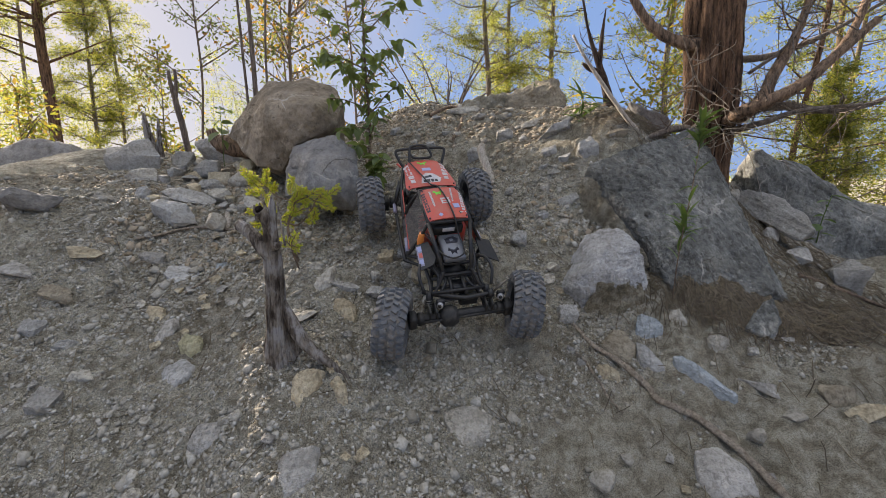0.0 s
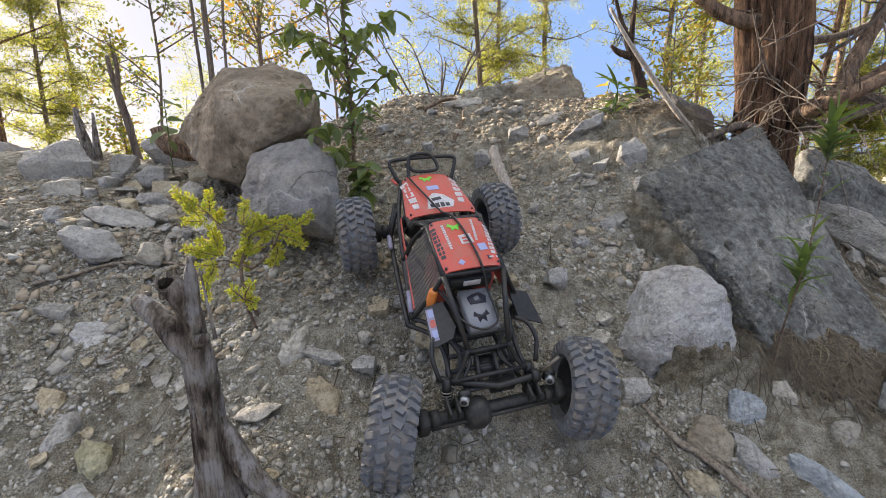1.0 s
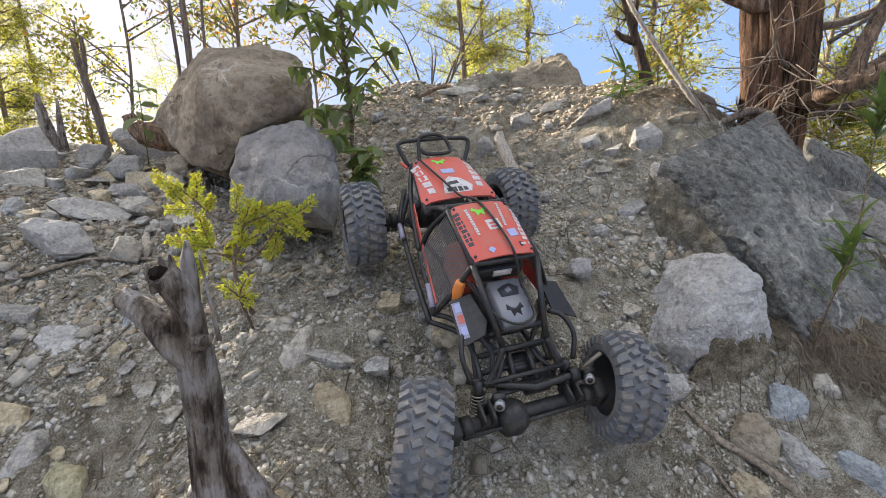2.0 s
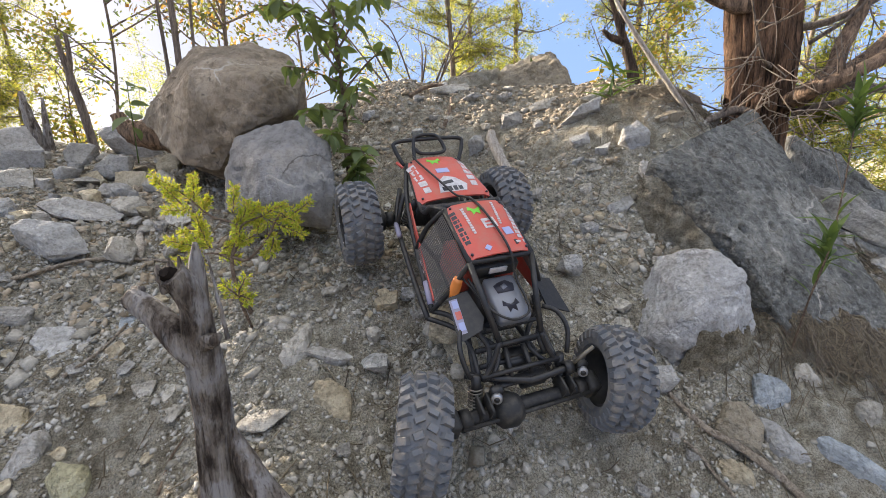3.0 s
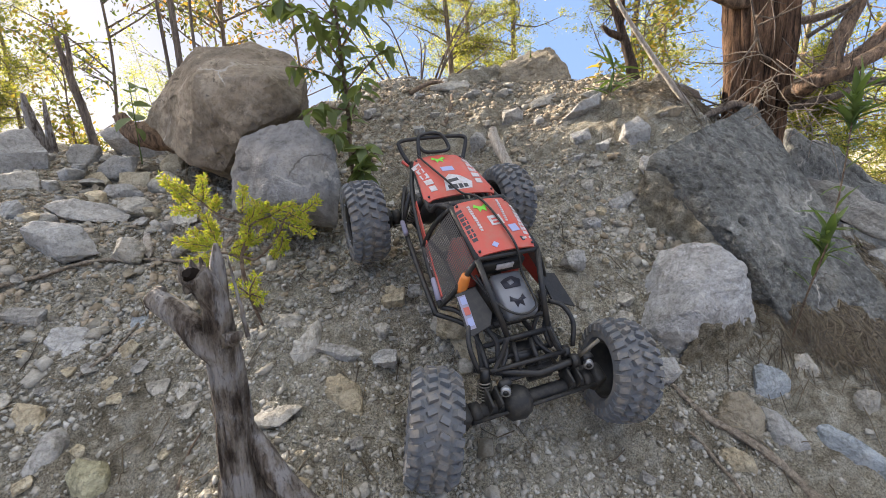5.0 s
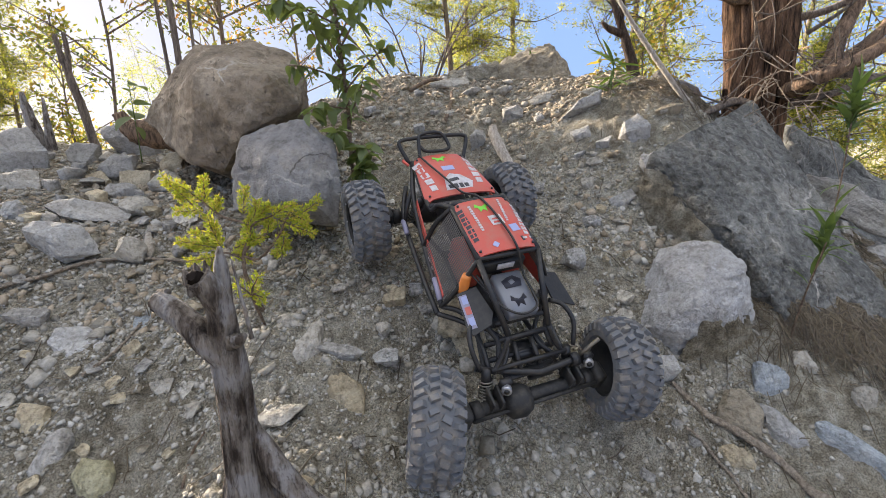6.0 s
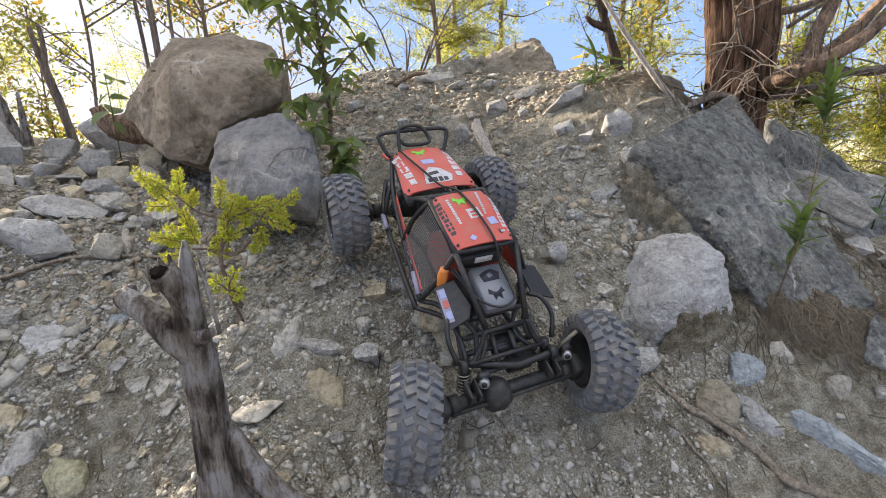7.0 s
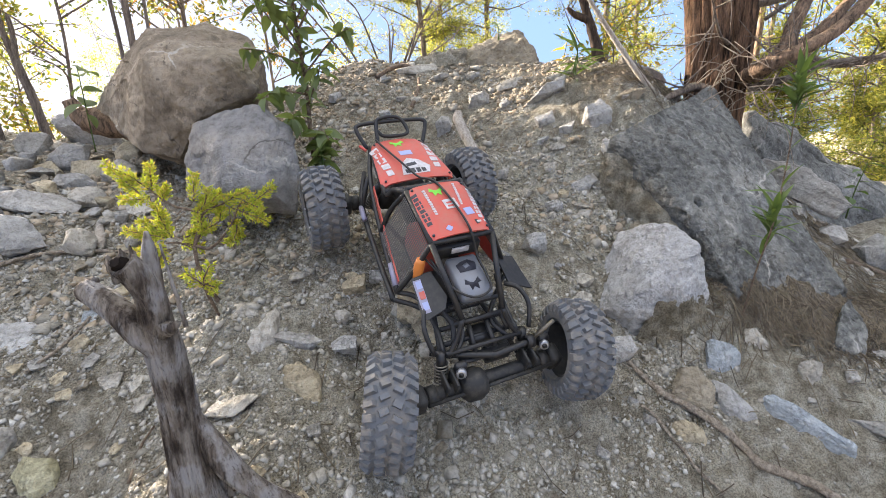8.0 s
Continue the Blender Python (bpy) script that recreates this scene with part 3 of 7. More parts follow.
def field_stone(outline, h, tone, seed):
    """A single stone with its own outline on the slope, standing h out of it."""
    c = np.mean(outline, 0)
    pts = []
    for grow, up in ((1.0, -0.014), (0.95, 0.25 * h), (0.66, 0.62 * h)):
        for k, (x, y) in enumerate(outline):
            x, y = c[0] + (x - c[0]) * grow, c[1] + (y - c[1]) * grow
            pts.append((x, y, ground_z(c[0], c[1]) + float(height(x, y) - height(*c)) + up * (1 + 0.25 * math.sin(seed + 2.4 * k))))
    size = max(np.ptp(outline, 0))
    ob = boulder("rock", pts, tone, ("large " if size > 0.08 else "") + WORDS[tone] + " bedded in the dirt slope", 8, 1, 0.0022, seed, 22.0, 0.0, (), 0.0006)
    return tagged(ob, "", "rock", "rocks on the slope")


def smooth_by_angle(me, degrees):
    """Keeps the edges between flat faces crisp."""
    me.polygons.foreach_set("use_smooth", [True] * len(me.polygons))
    me.set_sharp_from_angle(angle=radians(degrees))


stone(-0.035, 1.016, 0.070, 0.054, 0.072, 0, "tan", 1, 0.42)
stone(-0.158, 1.032, 0.029, 0.022, 0.029, 0, "beige", 2)
stone(-0.158, 0.986, 0.039, 0.030, 0.027, 0, "white", 3)
stone(-0.140, 1.073, 0.039, 0.030, 0.033, 0, "tan", 4)
stone(0.353, 1.249, 0.064, 0.028, 0.025, 20, "white", 5, 0.08)
stone(0.271, 1.216, 0.034, 0.026, 0.022, 0, "white", 6)
stone(0.327, 1.208, 0.034, 0.021, 0.016, 0, "beige", 7)
stone(0.296, 1.294, 0.036, 0.028, 0.028, 0, "beige", 8)
stone(0.272, 1.069, 0.042, 0.032, 0.028, 0, "beige", 9)
stone(0.191, 1.112, 0.042, 0.031, 0.048, 0, "white", 10)
stone(0.427, 1.142, 0.054, 0.026, 0.019, 0, "brown", 11)
stone(0.248, 1.039, 0.040, 0.025, 0.017, 0, "beige", 12)
stone(-0.064, 1.358, 0.069, 0.053, 0.080, 0, "grey", 13)
stone(0.338, 1.436, 0.047, 0.028, 0.025, 0, "white", 14)
stone(0.328, 1.339, 0.036, 0.020, 0.017, 0, "beige", 15)
stone(-0.884, 0.916, 0.051, 0.039, 0.031, 0, "white", 16)
stone(-0.747, 0.783, 0.057, 0.044, 0.039, 0, "grey", 18)
stone(-0.367, 0.720, 0.039, 0.023, 0.021, 20, "beige", 24, 0.08)
stone(-0.487, 0.636, 0.032, 0.024, 0.018, 0, "beige", 25)
stone(0.268, 0.671, 0.045, 0.035, 0.043, 0, "beige", 26)
stone(0.581, 0.760, 0.033, 0.025, 0.038, 0, "beige", 28)
stone(0.778, 0.759, 0.064, 0.034, 0.023, 0, "tan", 29)
stone(0.279, 0.968, 0.046, 0.035, 0.046, 0, "white", 30)
stone(0.631, 0.844, 0.078, 0.027, 0.024, -32, "grey", 37, 0.08)
stone(0.767, 0.810, 0.070, 0.046, 0.033, 0, "brown", 40)
stone(0.661, 0.781, 0.044, 0.025, 0.016, 0, "beige", 41)
stone(-0.774, 1.274, 0.133, 0.072, 0.066, 0, "white", 42)
stone(-1.105, 1.170, 0.149, 0.080, 0.079, 0, "dark", 43)
stone(-0.818, 1.428, 0.161, 0.072, 0.064, -10, "grey", 44, 0.08)
stone(-1.232, 1.796, 0.208, 0.126, 0.157, 0, "grey", 45)
stone(-1.048, 2.076, 0.196, 0.100, 0.130, 0, "grey", 46)
stone(-1.034, 1.542, 0.106, 0.049, 0.061, 0, "beige", 47)
stone(-0.996, 1.296, 0.075, 0.033, 0.033, 0, "beige", 48)
stone(-0.302, 1.039, 0.036, 0.022, 0.020, 0, "beige", 51)
stone(0.094, 1.122, 0.055, 0.033, 0.027, 0, "tan", 52)
stone(0.368, 1.518, 0.110, 0.048, 0.045, 0, "white", 53)
stone(0.431, 1.356, 0.059, 0.046, 0.050, 0, "white", 54)
stone(0.220, 1.660, 0.069, 0.036, 0.036, 0, "grey", 55)
stone(0.779, 1.726, 0.200, 0.086, 0.080, 0, "dark", 56)
stone(-0.886, 0.985, 0.090, 0.039, 0.027, 0, "brown", 61)
stone(-0.795, 0.894, 0.045, 0.025, 0.019, 0, "white", 62)
stone(-0.889, 1.080, 0.090, 0.040, 0.020, 0, "tan", 63)
stone(-0.720, 0.836, 0.055, 0.024, 0.018, 0, "beige", 66)
stone(-0.990, 1.006, 0.082, 0.035, 0.024, 0, "grey", 67)
stone(2.067, 2.870, 0.496, 0.165, 0.115, -20, "grey", 70, 0.45)
stone(1.983, 2.518, 0.370, 0.132, 0.092, -22, "brown", 71, 0.45)
stone(-0.179, 1.495, 0.039, 0.025, 0.025, 0, "beige", 73)
stone(0.441, 1.593, 0.081, 0.035, 0.025, 0, "beige", 74)
stone(0.337, 1.704, 0.098, 0.042, 0.024, 0, "beige", 75)
stone(0.522, 1.376, 0.069, 0.029, 0.029, 0, "brown", 76)
stone(-0.224, 1.002, 0.068, 0.022, 0.020, -20, "grey", 80, 0.08)
stone(-0.297, 0.903, 0.065, 0.035, 0.020, 0, "beige", 81)
stone(-0.756, 1.133, 0.059, 0.027, 0.020, 0, "grey", 83)
stone(-0.233, 1.105, 0.034, 0.023, 0.019, 0, "beige", 86)
stone(-0.809, 1.567, 0.090, 0.041, 0.046, 0, "grey", 87)
stone(-0.928, 1.767, 0.100, 0.067, 0.081, 0, "grey", 88)
stone(-1.098, 1.892, 0.089, 0.069, 0.093, 0, "grey", 89)
stone(-0.667, 1.287, 0.059, 0.046, 0.063, 0, "beige", 90)
stone(-0.861, 1.715, 0.101, 0.047, 0.056, 0, "tan", 91)
stone(-0.918, 1.351, 0.041, 0.032, 0.048, 0, "white", 92)
stone(-1.114, 1.676, 0.057, 0.026, 0.032, 0, "beige", 93)
stone(0.094, 1.971, 0.162, 0.071, 0.029, 0, "beige", 94)
stone(0.049, 1.775, 0.044, 0.034, 0.032, 20, "beige", 95, 0.08)
stone(0.436, 1.290, 0.044, 0.034, 0.034, 0, "white", 96)
stone(0.142, 1.849, 0.070, 0.030, 0.025, 0, "grey", 97)
stone(0.110, 1.605, 0.050, 0.038, 0.057, 0, "grey", 98)
stone(-0.047, 1.711, 0.032, 0.025, 0.030, 0, "white", 99)
stone(0.240, 1.849, 0.039, 0.029, 0.030, 0, "beige", 100)
stone(-0.662, 1.379, 0.038, 0.027, 0.020, -13, "beige", 101)
stone(-0.572, 1.320, 0.053, 0.039, 0.035, 21, "grey", 102)
stone(-0.975, 1.444, 0.032, 0.029, 0.016, 21, "tan", 103)
stone(-0.981, 1.736, 0.039, 0.028, 0.029, -22, "tan", 104)
stone(-0.878, 1.350, 0.034, 0.030, 0.019, -21, "tan", 105)
stone(-0.903, 1.608, 0.037, 0.021, 0.028, -49, "brown", 106)
stone(-0.863, 1.370, 0.044, 0.037, 0.028, -33, "grey", 107)
stone(-0.739, 1.472, 0.069, 0.065, 0.050, 37, "beige", 108)
stone(-0.891, 1.514, 0.041, 0.038, 0.024, -11, "tan", 109)
stone(-0.795, 1.803, 0.095, 0.064, 0.071, -41, "tan", 110)
stone(-0.971, 1.548, 0.045, 0.029, 0.034, -26, "grey", 111)
stone(-0.925, 1.629, 0.055, 0.049, 0.033, 35, "grey", 112)
stone(-1.312, 2.024, 0.043, 0.029, 0.029, 46, "brown", 113)
stone(-1.017, 1.692, 0.058, 0.051, 0.045, -14, "grey", 114)
stone(-0.963, 1.723, 0.072, 0.044, 0.049, -1, "tan", 115)
stone(-0.610, 1.428, 0.069, 0.049, 0.044, -28, "beige", 116)
stone(-0.838, 1.259, 0.029, 0.019, 0.014, -52, "tan", 117)
stone(-0.904, 2.006, 0.067, 0.062, 0.036, 42, "beige", 118)
stone(-0.781, 1.330, 0.030, 0.025, 0.020, -47, "beige", 119)
stone(-0.763, 1.619, 0.042, 0.039, 0.025, 45, "brown", 120)
stone(-1.027, 1.749, 0.044, 0.027, 0.026, -32, "grey", 121)
stone(-0.595, 1.303, 0.027, 0.020, 0.014, -11, "tan", 122)
stone(-0.698, 1.409, 0.030, 0.022, 0.018, -13, "grey", 123)
stone(-0.878, 1.824, 0.051, 0.031, 0.030, 53, "brown", 124)
stone(-0.850, 1.516, 0.047, 0.038, 0.035, -28, "tan", 125)
stone(-0.728, 1.605, 0.080, 0.052, 0.059, -3, "beige", 126)
stone(-1.123, 1.996, 0.051, 0.045, 0.031, 34, "tan", 127)
stone(-0.875, 1.372, 0.028, 0.020, 0.014, -51, "tan", 128)
stone(-1.233, 1.916, 0.060, 0.040, 0.048, -16, "grey", 129)
stone(-1.056, 1.936, 0.073, 0.070, 0.050, -49, "beige", 130)
stone(-0.704, 1.473, 0.041, 0.034, 0.023, -23, "tan", 131)
stone(-0.943, 1.405, 0.029, 0.020, 0.022, 10, "beige", 132)
stone(-0.621, 1.370, 0.033, 0.026, 0.022, -49, "grey", 133)
stone(-1.339, 1.954, 0.101, 0.071, 0.058, -51, "brown", 134)
stone(-0.916, 1.496, 0.029, 0.021, 0.017, -41, "grey", 135)
stone(-0.568, 1.020, 0.022, 0.019, 0.009, 53, "tan", 136)
stone(-0.486, 0.927, 0.018, 0.017, 0.005, -23, "brown", 137)
stone(-0.441, 0.905, 0.022, 0.019, 0.008, -5, "tan", 139)
stone(-0.446, 0.982, 0.027, 0.025, 0.011, -58, "beige", 140)
stone(-0.493, 1.137, 0.042, 0.037, 0.018, 5, "brown", 141)
stone(-0.527, 1.031, 0.026, 0.024, 0.008, -36, "grey", 142)
stone(-0.430, 0.946, 0.033, 0.027, 0.010, 4, "beige", 143)
stone(-0.800, 1.190, 0.024, 0.020, 0.012, -41, "grey", 144)
stone(-0.571, 0.936, 0.023, 0.022, 0.008, 38, "tan", 146)
stone(-0.731, 1.085, 0.022, 0.016, 0.008, -31, "tan", 147)
stone(-0.526, 1.000, 0.022, 0.019, 0.009, -9, "brown", 148)
stone(-0.613, 1.050, 0.024, 0.021, 0.009, -48, "grey", 150)
stone(-0.638, 1.237, 0.034, 0.026, 0.013, -59, "brown", 151)
stone(-0.456, 0.925, 0.019, 0.014, 0.007, 37, "beige", 152)
stone(-0.609, 0.896, 0.023, 0.018, 0.008, 48, "tan", 153)
stone(-0.642, 1.048, 0.021, 0.018, 0.009, -31, "tan", 154)
stone(-0.492, 1.008, 0.041, 0.036, 0.013, -31, "beige", 155)
stone(-0.551, 1.000, 0.021, 0.019, 0.008, 11, "tan", 156)
stone(-0.544, 1.224, 0.033, 0.027, 0.013, -47, "brown", 157)
stone(-0.544, 1.180, 0.040, 0.025, 0.014, -44, "tan", 159)
stone(-0.718, 1.183, 0.027, 0.017, 0.010, 29, "brown", 161)
stone(0.058, 1.407, 0.018, 0.012, 0.009, -53, "grey", 162)
stone(-0.142, 1.096, 0.021, 0.017, 0.016, -38, "tan", 163)
stone(0.137, 1.121, 0.019, 0.013, 0.010, -55, "white", 164)
stone(0.229, 1.095, 0.014, 0.013, 0.007, 40, "white", 165)
stone(0.137, 1.370, 0.019, 0.018, 0.010, -28, "tan", 166)
stone(0.301, 1.241, 0.022, 0.017, 0.012, -46, "tan", 167)
stone(0.009, 1.785, 0.034, 0.020, 0.017, -18, "grey", 168)
stone(0.130, 1.090, 0.017, 0.012, 0.014, -24, "grey", 169)
stone(0.268, 1.870, 0.025, 0.015, 0.019, -14, "white", 170)
stone(0.281, 1.347, 0.023, 0.021, 0.014, -47, "beige", 171)
stone(-0.181, 1.436, 0.022, 0.016, 0.016, 40, "tan", 172)
stone(0.372, 1.134, 0.027, 0.025, 0.017, -18, "beige", 173)
stone(0.238, 1.848, 0.026, 0.020, 0.017, 31, "beige", 174)
stone(0.083, 1.177, 0.014, 0.012, 0.010, -58, "white", 175)
stone(0.012, 1.224, 0.015, 0.014, 0.008, -25, "white", 176)
stone(0.275, 1.573, 0.026, 0.019, 0.018, 2, "white", 177)
stone(0.180, 1.179, 0.015, 0.013, 0.012, -43, "grey", 178)
stone(0.258, 1.126, 0.014, 0.011, 0.008, -15, "tan", 179)
stone(0.199, 1.341, 0.030, 0.023, 0.017, 57, "grey", 180)
stone(-0.102, 1.094, 0.028, 0.022, 0.015, -4, "white", 181)
stone(-0.168, 1.067, 0.012, 0.011, 0.009, 47, "tan", 182)
stone(0.147, 1.667, 0.032, 0.024, 0.023, -36, "beige", 183)
stone(-0.032, 1.890, 0.037, 0.022, 0.019, -13, "white", 184)
stone(-0.082, 1.230, 0.017, 0.012, 0.011, 2, "tan", 185)
stone(-0.157, 1.182, 0.017, 0.011, 0.012, -21, "grey", 186)
stone(-0.061, 1.232, 0.025, 0.017, 0.018, -32, "tan", 187)
stone(0.085, 1.383, 0.019, 0.014, 0.010, 34, "grey", 188)
stone(-0.104, 1.391, 0.022, 0.020, 0.015, 7, "tan", 189)
stone(-0.128, 1.284, 0.032, 0.020, 0.020, -15, "beige", 190)
stone(-0.180, 1.293, 0.020, 0.015, 0.015, 14, "tan", 191)
stone(0.345, 1.087, 0.022, 0.015, 0.016, -59, "beige", 192)
stone(0.014, 1.453, 0.023, 0.021, 0.016, 17, "tan", 193)
stone(0.374, 1.390, 0.037, 0.033, 0.024, -48, "white", 194)
stone(0.508, 1.370, 0.018, 0.014, 0.014, -27, "grey", 195)
stone(0.149, 1.134, 0.024, 0.017, 0.015, 59, "beige", 196)
stone(0.075, 1.837, 0.025, 0.024, 0.017, 57, "tan", 197)
stone(0.112, 1.061, 0.023, 0.014, 0.013, 7, "grey", 198)
stone(0.183, 1.052, 0.018, 0.014, 0.009, -7, "beige", 199)
stone(-0.087, 1.061, 0.023, 0.015, 0.013, 21, "grey", 200)
stone(-0.193, 1.827, 0.042, 0.030, 0.024, 49, "white", 201)
stone(0.305, 1.131, 0.019, 0.012, 0.013, 5, "tan", 202)
stone(0.254, 1.194, 0.026, 0.017, 0.015, 45, "beige", 203)
stone(0.514, 1.544, 0.027, 0.017, 0.015, -54, "tan", 204)
stone(0.225, 1.256, 0.025, 0.024, 0.015, -30, "beige", 205)
stone(0.308, 1.376, 0.028, 0.026, 0.017, -28, "white", 206)
stone(0.322, 0.715, 0.024, 0.019, 0.015, -37, "beige", 207)
stone(-0.562, 1.069, 0.028, 0.024, 0.013, 47, "tan", 208)
stone(0.280, 1.025, 0.033, 0.026, 0.019, -24, "brown", 209)
stone(0.486, 1.049, 0.039, 0.030, 0.016, -52, "beige", 210)
stone(-0.130, 0.661, 0.024, 0.019, 0.010, 53, "tan", 211)
stone(-0.774, 0.727, 0.024, 0.021, 0.010, 47, "beige", 212)
stone(0.573, 0.708, 0.018, 0.012, 0.009, -6, "grey", 214)
stone(-0.719, 1.019, 0.027, 0.025, 0.012, -27, "beige", 215)
stone(-0.446, 0.798, 0.019, 0.012, 0.010, 18, "beige", 216)
stone(0.153, 0.952, 0.025, 0.023, 0.012, -8, "brown", 217)
stone(1.350, 1.461, 0.036, 0.033, 0.015, 37, "beige", 218)
stone(0.412, 0.740, 0.019, 0.015, 0.008, 59, "grey", 219)
stone(-0.202, 0.787, 0.024, 0.017, 0.011, 48, "tan", 220)
stone(-0.093, 0.816, 0.018, 0.013, 0.009, -54, "grey", 221)
stone(-0.824, 0.772, 0.018, 0.016, 0.009, 26, "beige", 222)
stone(-0.803, 0.818, 0.020, 0.018, 0.009, -36, "grey", 223)
stone(-0.395, 1.010, 0.035, 0.024, 0.021, 28, "brown", 224)
stone(0.536, 0.769, 0.031, 0.029, 0.013, -28, "brown", 225)
stone(0.043, 0.655, 0.019, 0.014, 0.011, -28, "grey", 226)
stone(-0.155, 0.659, 0.017, 0.014, 0.007, -34, "tan", 227)
stone(-0.670, 1.029, 0.022, 0.013, 0.010, 13, "grey", 228)
stone(-0.029, 0.874, 0.025, 0.023, 0.012, 29, "brown", 229)
stone(-0.193, 0.870, 0.019, 0.016, 0.011, 16, "grey", 230)
stone(0.419, 0.696, 0.018, 0.014, 0.009, -20, "tan", 231)
stone(-0.284, 0.671, 0.024, 0.016, 0.014, -14, "grey", 232)
stone(-0.250, 0.814, 0.022, 0.016, 0.011, -22, "tan", 233)
stone(-0.534, 0.743, 0.023, 0.019, 0.014, -51, "beige", 234)
stone(0.001, 1.052, 0.026, 0.022, 0.015, -26, "beige", 235)
stone(0.199, 0.859, 0.020, 0.013, 0.011, -38, "grey", 236)
stone(-0.109, 0.729, 0.020, 0.016, 0.011, -44, "beige", 237)
stone(0.986, 1.144, 0.024, 0.022, 0.014, 56, "beige", 238)
stone(0.655, 0.899, 0.026, 0.022, 0.014, -9, "grey", 239)



def boulder(name, points, tone, label, rows=26, wear=3, rough=0.012, seed=1, wave=6.0, ledge=0.0, holes=(), grit=0.0014):
    """A large rock with flat faces between the given corners, worn edges and a rough, broken skin. rough: its relief in metres."""
    mid = sum((Vector(p) for p in points), Vector()) / len(points)
    bm = bmesh.new()
    for p in points:
        bm.verts.new(Vector(p) - mid)
    bmesh.ops.convex_hull(bm, input=bm.verts[:])
    loose = [v for v in bm.verts if not v.link_faces]
    bmesh.ops.delete(bm, geom=loose, context="VERTS")
    bmesh.ops.recalc_face_normals(bm, faces=bm.faces[:])
    tris = [[np.array(v.co) for v in f.verts] for f in bm.faces]
    bm.free()
    bm = rock_mesh(tris, rows, wear)
    for hole in holes:            # finer skin where small holes go in
        at_hole = Vector(hole) - mid
        fine = [e for e in bm.edges if (e.verts[0].co - at_hole).length < 0.032]
        bmesh.ops.subdivide_edges(bm, edges=fine, cuts=2, use_grid_fill=True)
    if holes:
        bmesh.ops.triangulate(bm, faces=[f for f in bm.faces if len(f.verts) > 3])
        bm.normal_update()
    p, n = np.array([v.co[:] for v in bm.verts]), np.array([v.normal[:] for v in bm.verts])
    h = rough * (fbm(p * wave + seed, 3, seed, 0.55) + 0.35 * fbm(p * wave * 5 + seed, 3, seed + 7, 0.65)) + grit * fbm(p * 150 + seed, 2, seed + 9)
    if ledge:                     # broken steps along the bedding
        k = fbm(p * np.array([5, 5, 14]) + seed, 2, seed + 21) * 2.2
        h += ledge * (np.round(k) + 0.3 * (k - np.round(k)))
    pits = np.clip(fbm(p * 55 + seed, 2, seed + 31) - 0.55, 0, 1)
    h -= 0.007 * pits
    for hole in holes:            # small holes worn into its face
        d = p + np.array(mid) - np.array(hole)
        deep = np.sum(d * n, 1)[:, None]
        h -= 0.055 * np.exp(-np.sum((d - deep * n) ** 2, 1) / (2 * 0.0040 ** 2)) * (np.abs(deep[:, 0]) < 0.06)
    for v, q in zip(bm.verts, p + n * h[:, None]):
        v.co = q
    me = bpy.data.meshes.new(name)
    bm.to_mesh(me)
    bm.free()
    me.materials.append(STONE[tone])
    smooth_by_angle(me, 40)
    ob = new(name, me)
    ob.location = mid
    return tagged(ob, label, "boulder")


# stones below the cedar
stone(0.985, 1.330, 0.070, 0.050, 0.045, 10, "grey", 401, 0.3)
stone(1.035, 1.275, 0.080, 0.055, 0.055, -15, "grey", 402, 0.3)
stone(1.190, 1.285, 0.120, 0.080, 0.105, 5, "grey", 403, 0.3)
stone(0.905, 1.405, 0.060, 0.045, 0.045, 0, "beige", 404, 0.4)
tagged(boulder("rock", [(0.942, 1.460, 0.705), (0.975, 1.435, 0.718), (1.030, 1.375, 0.692), (1.066, 1.300, 0.640), (1.050, 1.250, 0.602), (0.930, 1.450, 0.655), (1.025, 1.262, 0.572), (1.00, 1.50, 0.64), (1.12, 1.34, 0.58)],
        "grey", "long flat-topped grey rock below the cedar", 16, 2, 0.006, 407, 14.0, 0.003), "", "rock", "rocks on the slope")
tagged(boulder("rock", [(0.775, 1.012, 0.478), (0.735, 0.992, 0.474), (0.660, 0.934, 0.426), (0.690, 0.928, 0.416), (0.725, 0.936, 0.412), (0.752, 0.968, 0.446), (0.70, 0.985, 0.40), (0.77, 0.985, 0.40), (0.665, 0.945, 0.39), (0.725, 0.945, 0.38)],
        "slab", "grey triangular rock broken off the slab in needle litter", 16, 1, 0.004, 408, 14.0, 0.002), "", "rock", "rocks on the slope")
stone(0.728, 0.920, 0.024, 0.018, 0.016, 10, "beige", 411)
stone(0.752, 0.930, 0.030, 0.018, 0.014, -15, "grey", 412)
# stones with outlines of their own
field_stone([(0.368, 0.938), (0.397, 0.938), (0.413, 0.917), (0.413, 0.905), (0.392, 0.884), (0.369, 0.900), (0.339, 0.913)], 0.030, "brown", 365)
field_stone([(0.436, 0.966), (0.461, 0.964), (0.483, 0.953), (0.487, 0.942), (0.449, 0.933), (0.423, 0.940)], 0.020, "blue", 366)
field_stone([(0.417, 0.924), (0.440, 0.917), (0.462, 0.880), (0.463, 0.868), (0.441, 0.876), (0.416, 0.884), (0.412, 0.900)], 0.018, "white", 367)
field_stone([(0.482, 0.892), (0.500, 0.892), (0.530, 0.864), (0.580, 0.816), (0.570, 0.808), (0.520, 0.850), (0.499, 0.866), (0.478, 0.880)], 0.014, "blue", 368)
field_stone([(0.320, 0.880), (0.339, 0.881), (0.365, 0.867), (0.365, 0.855), (0.356, 0.850), (0.323, 0.864)], 0.018, "tan", 369)
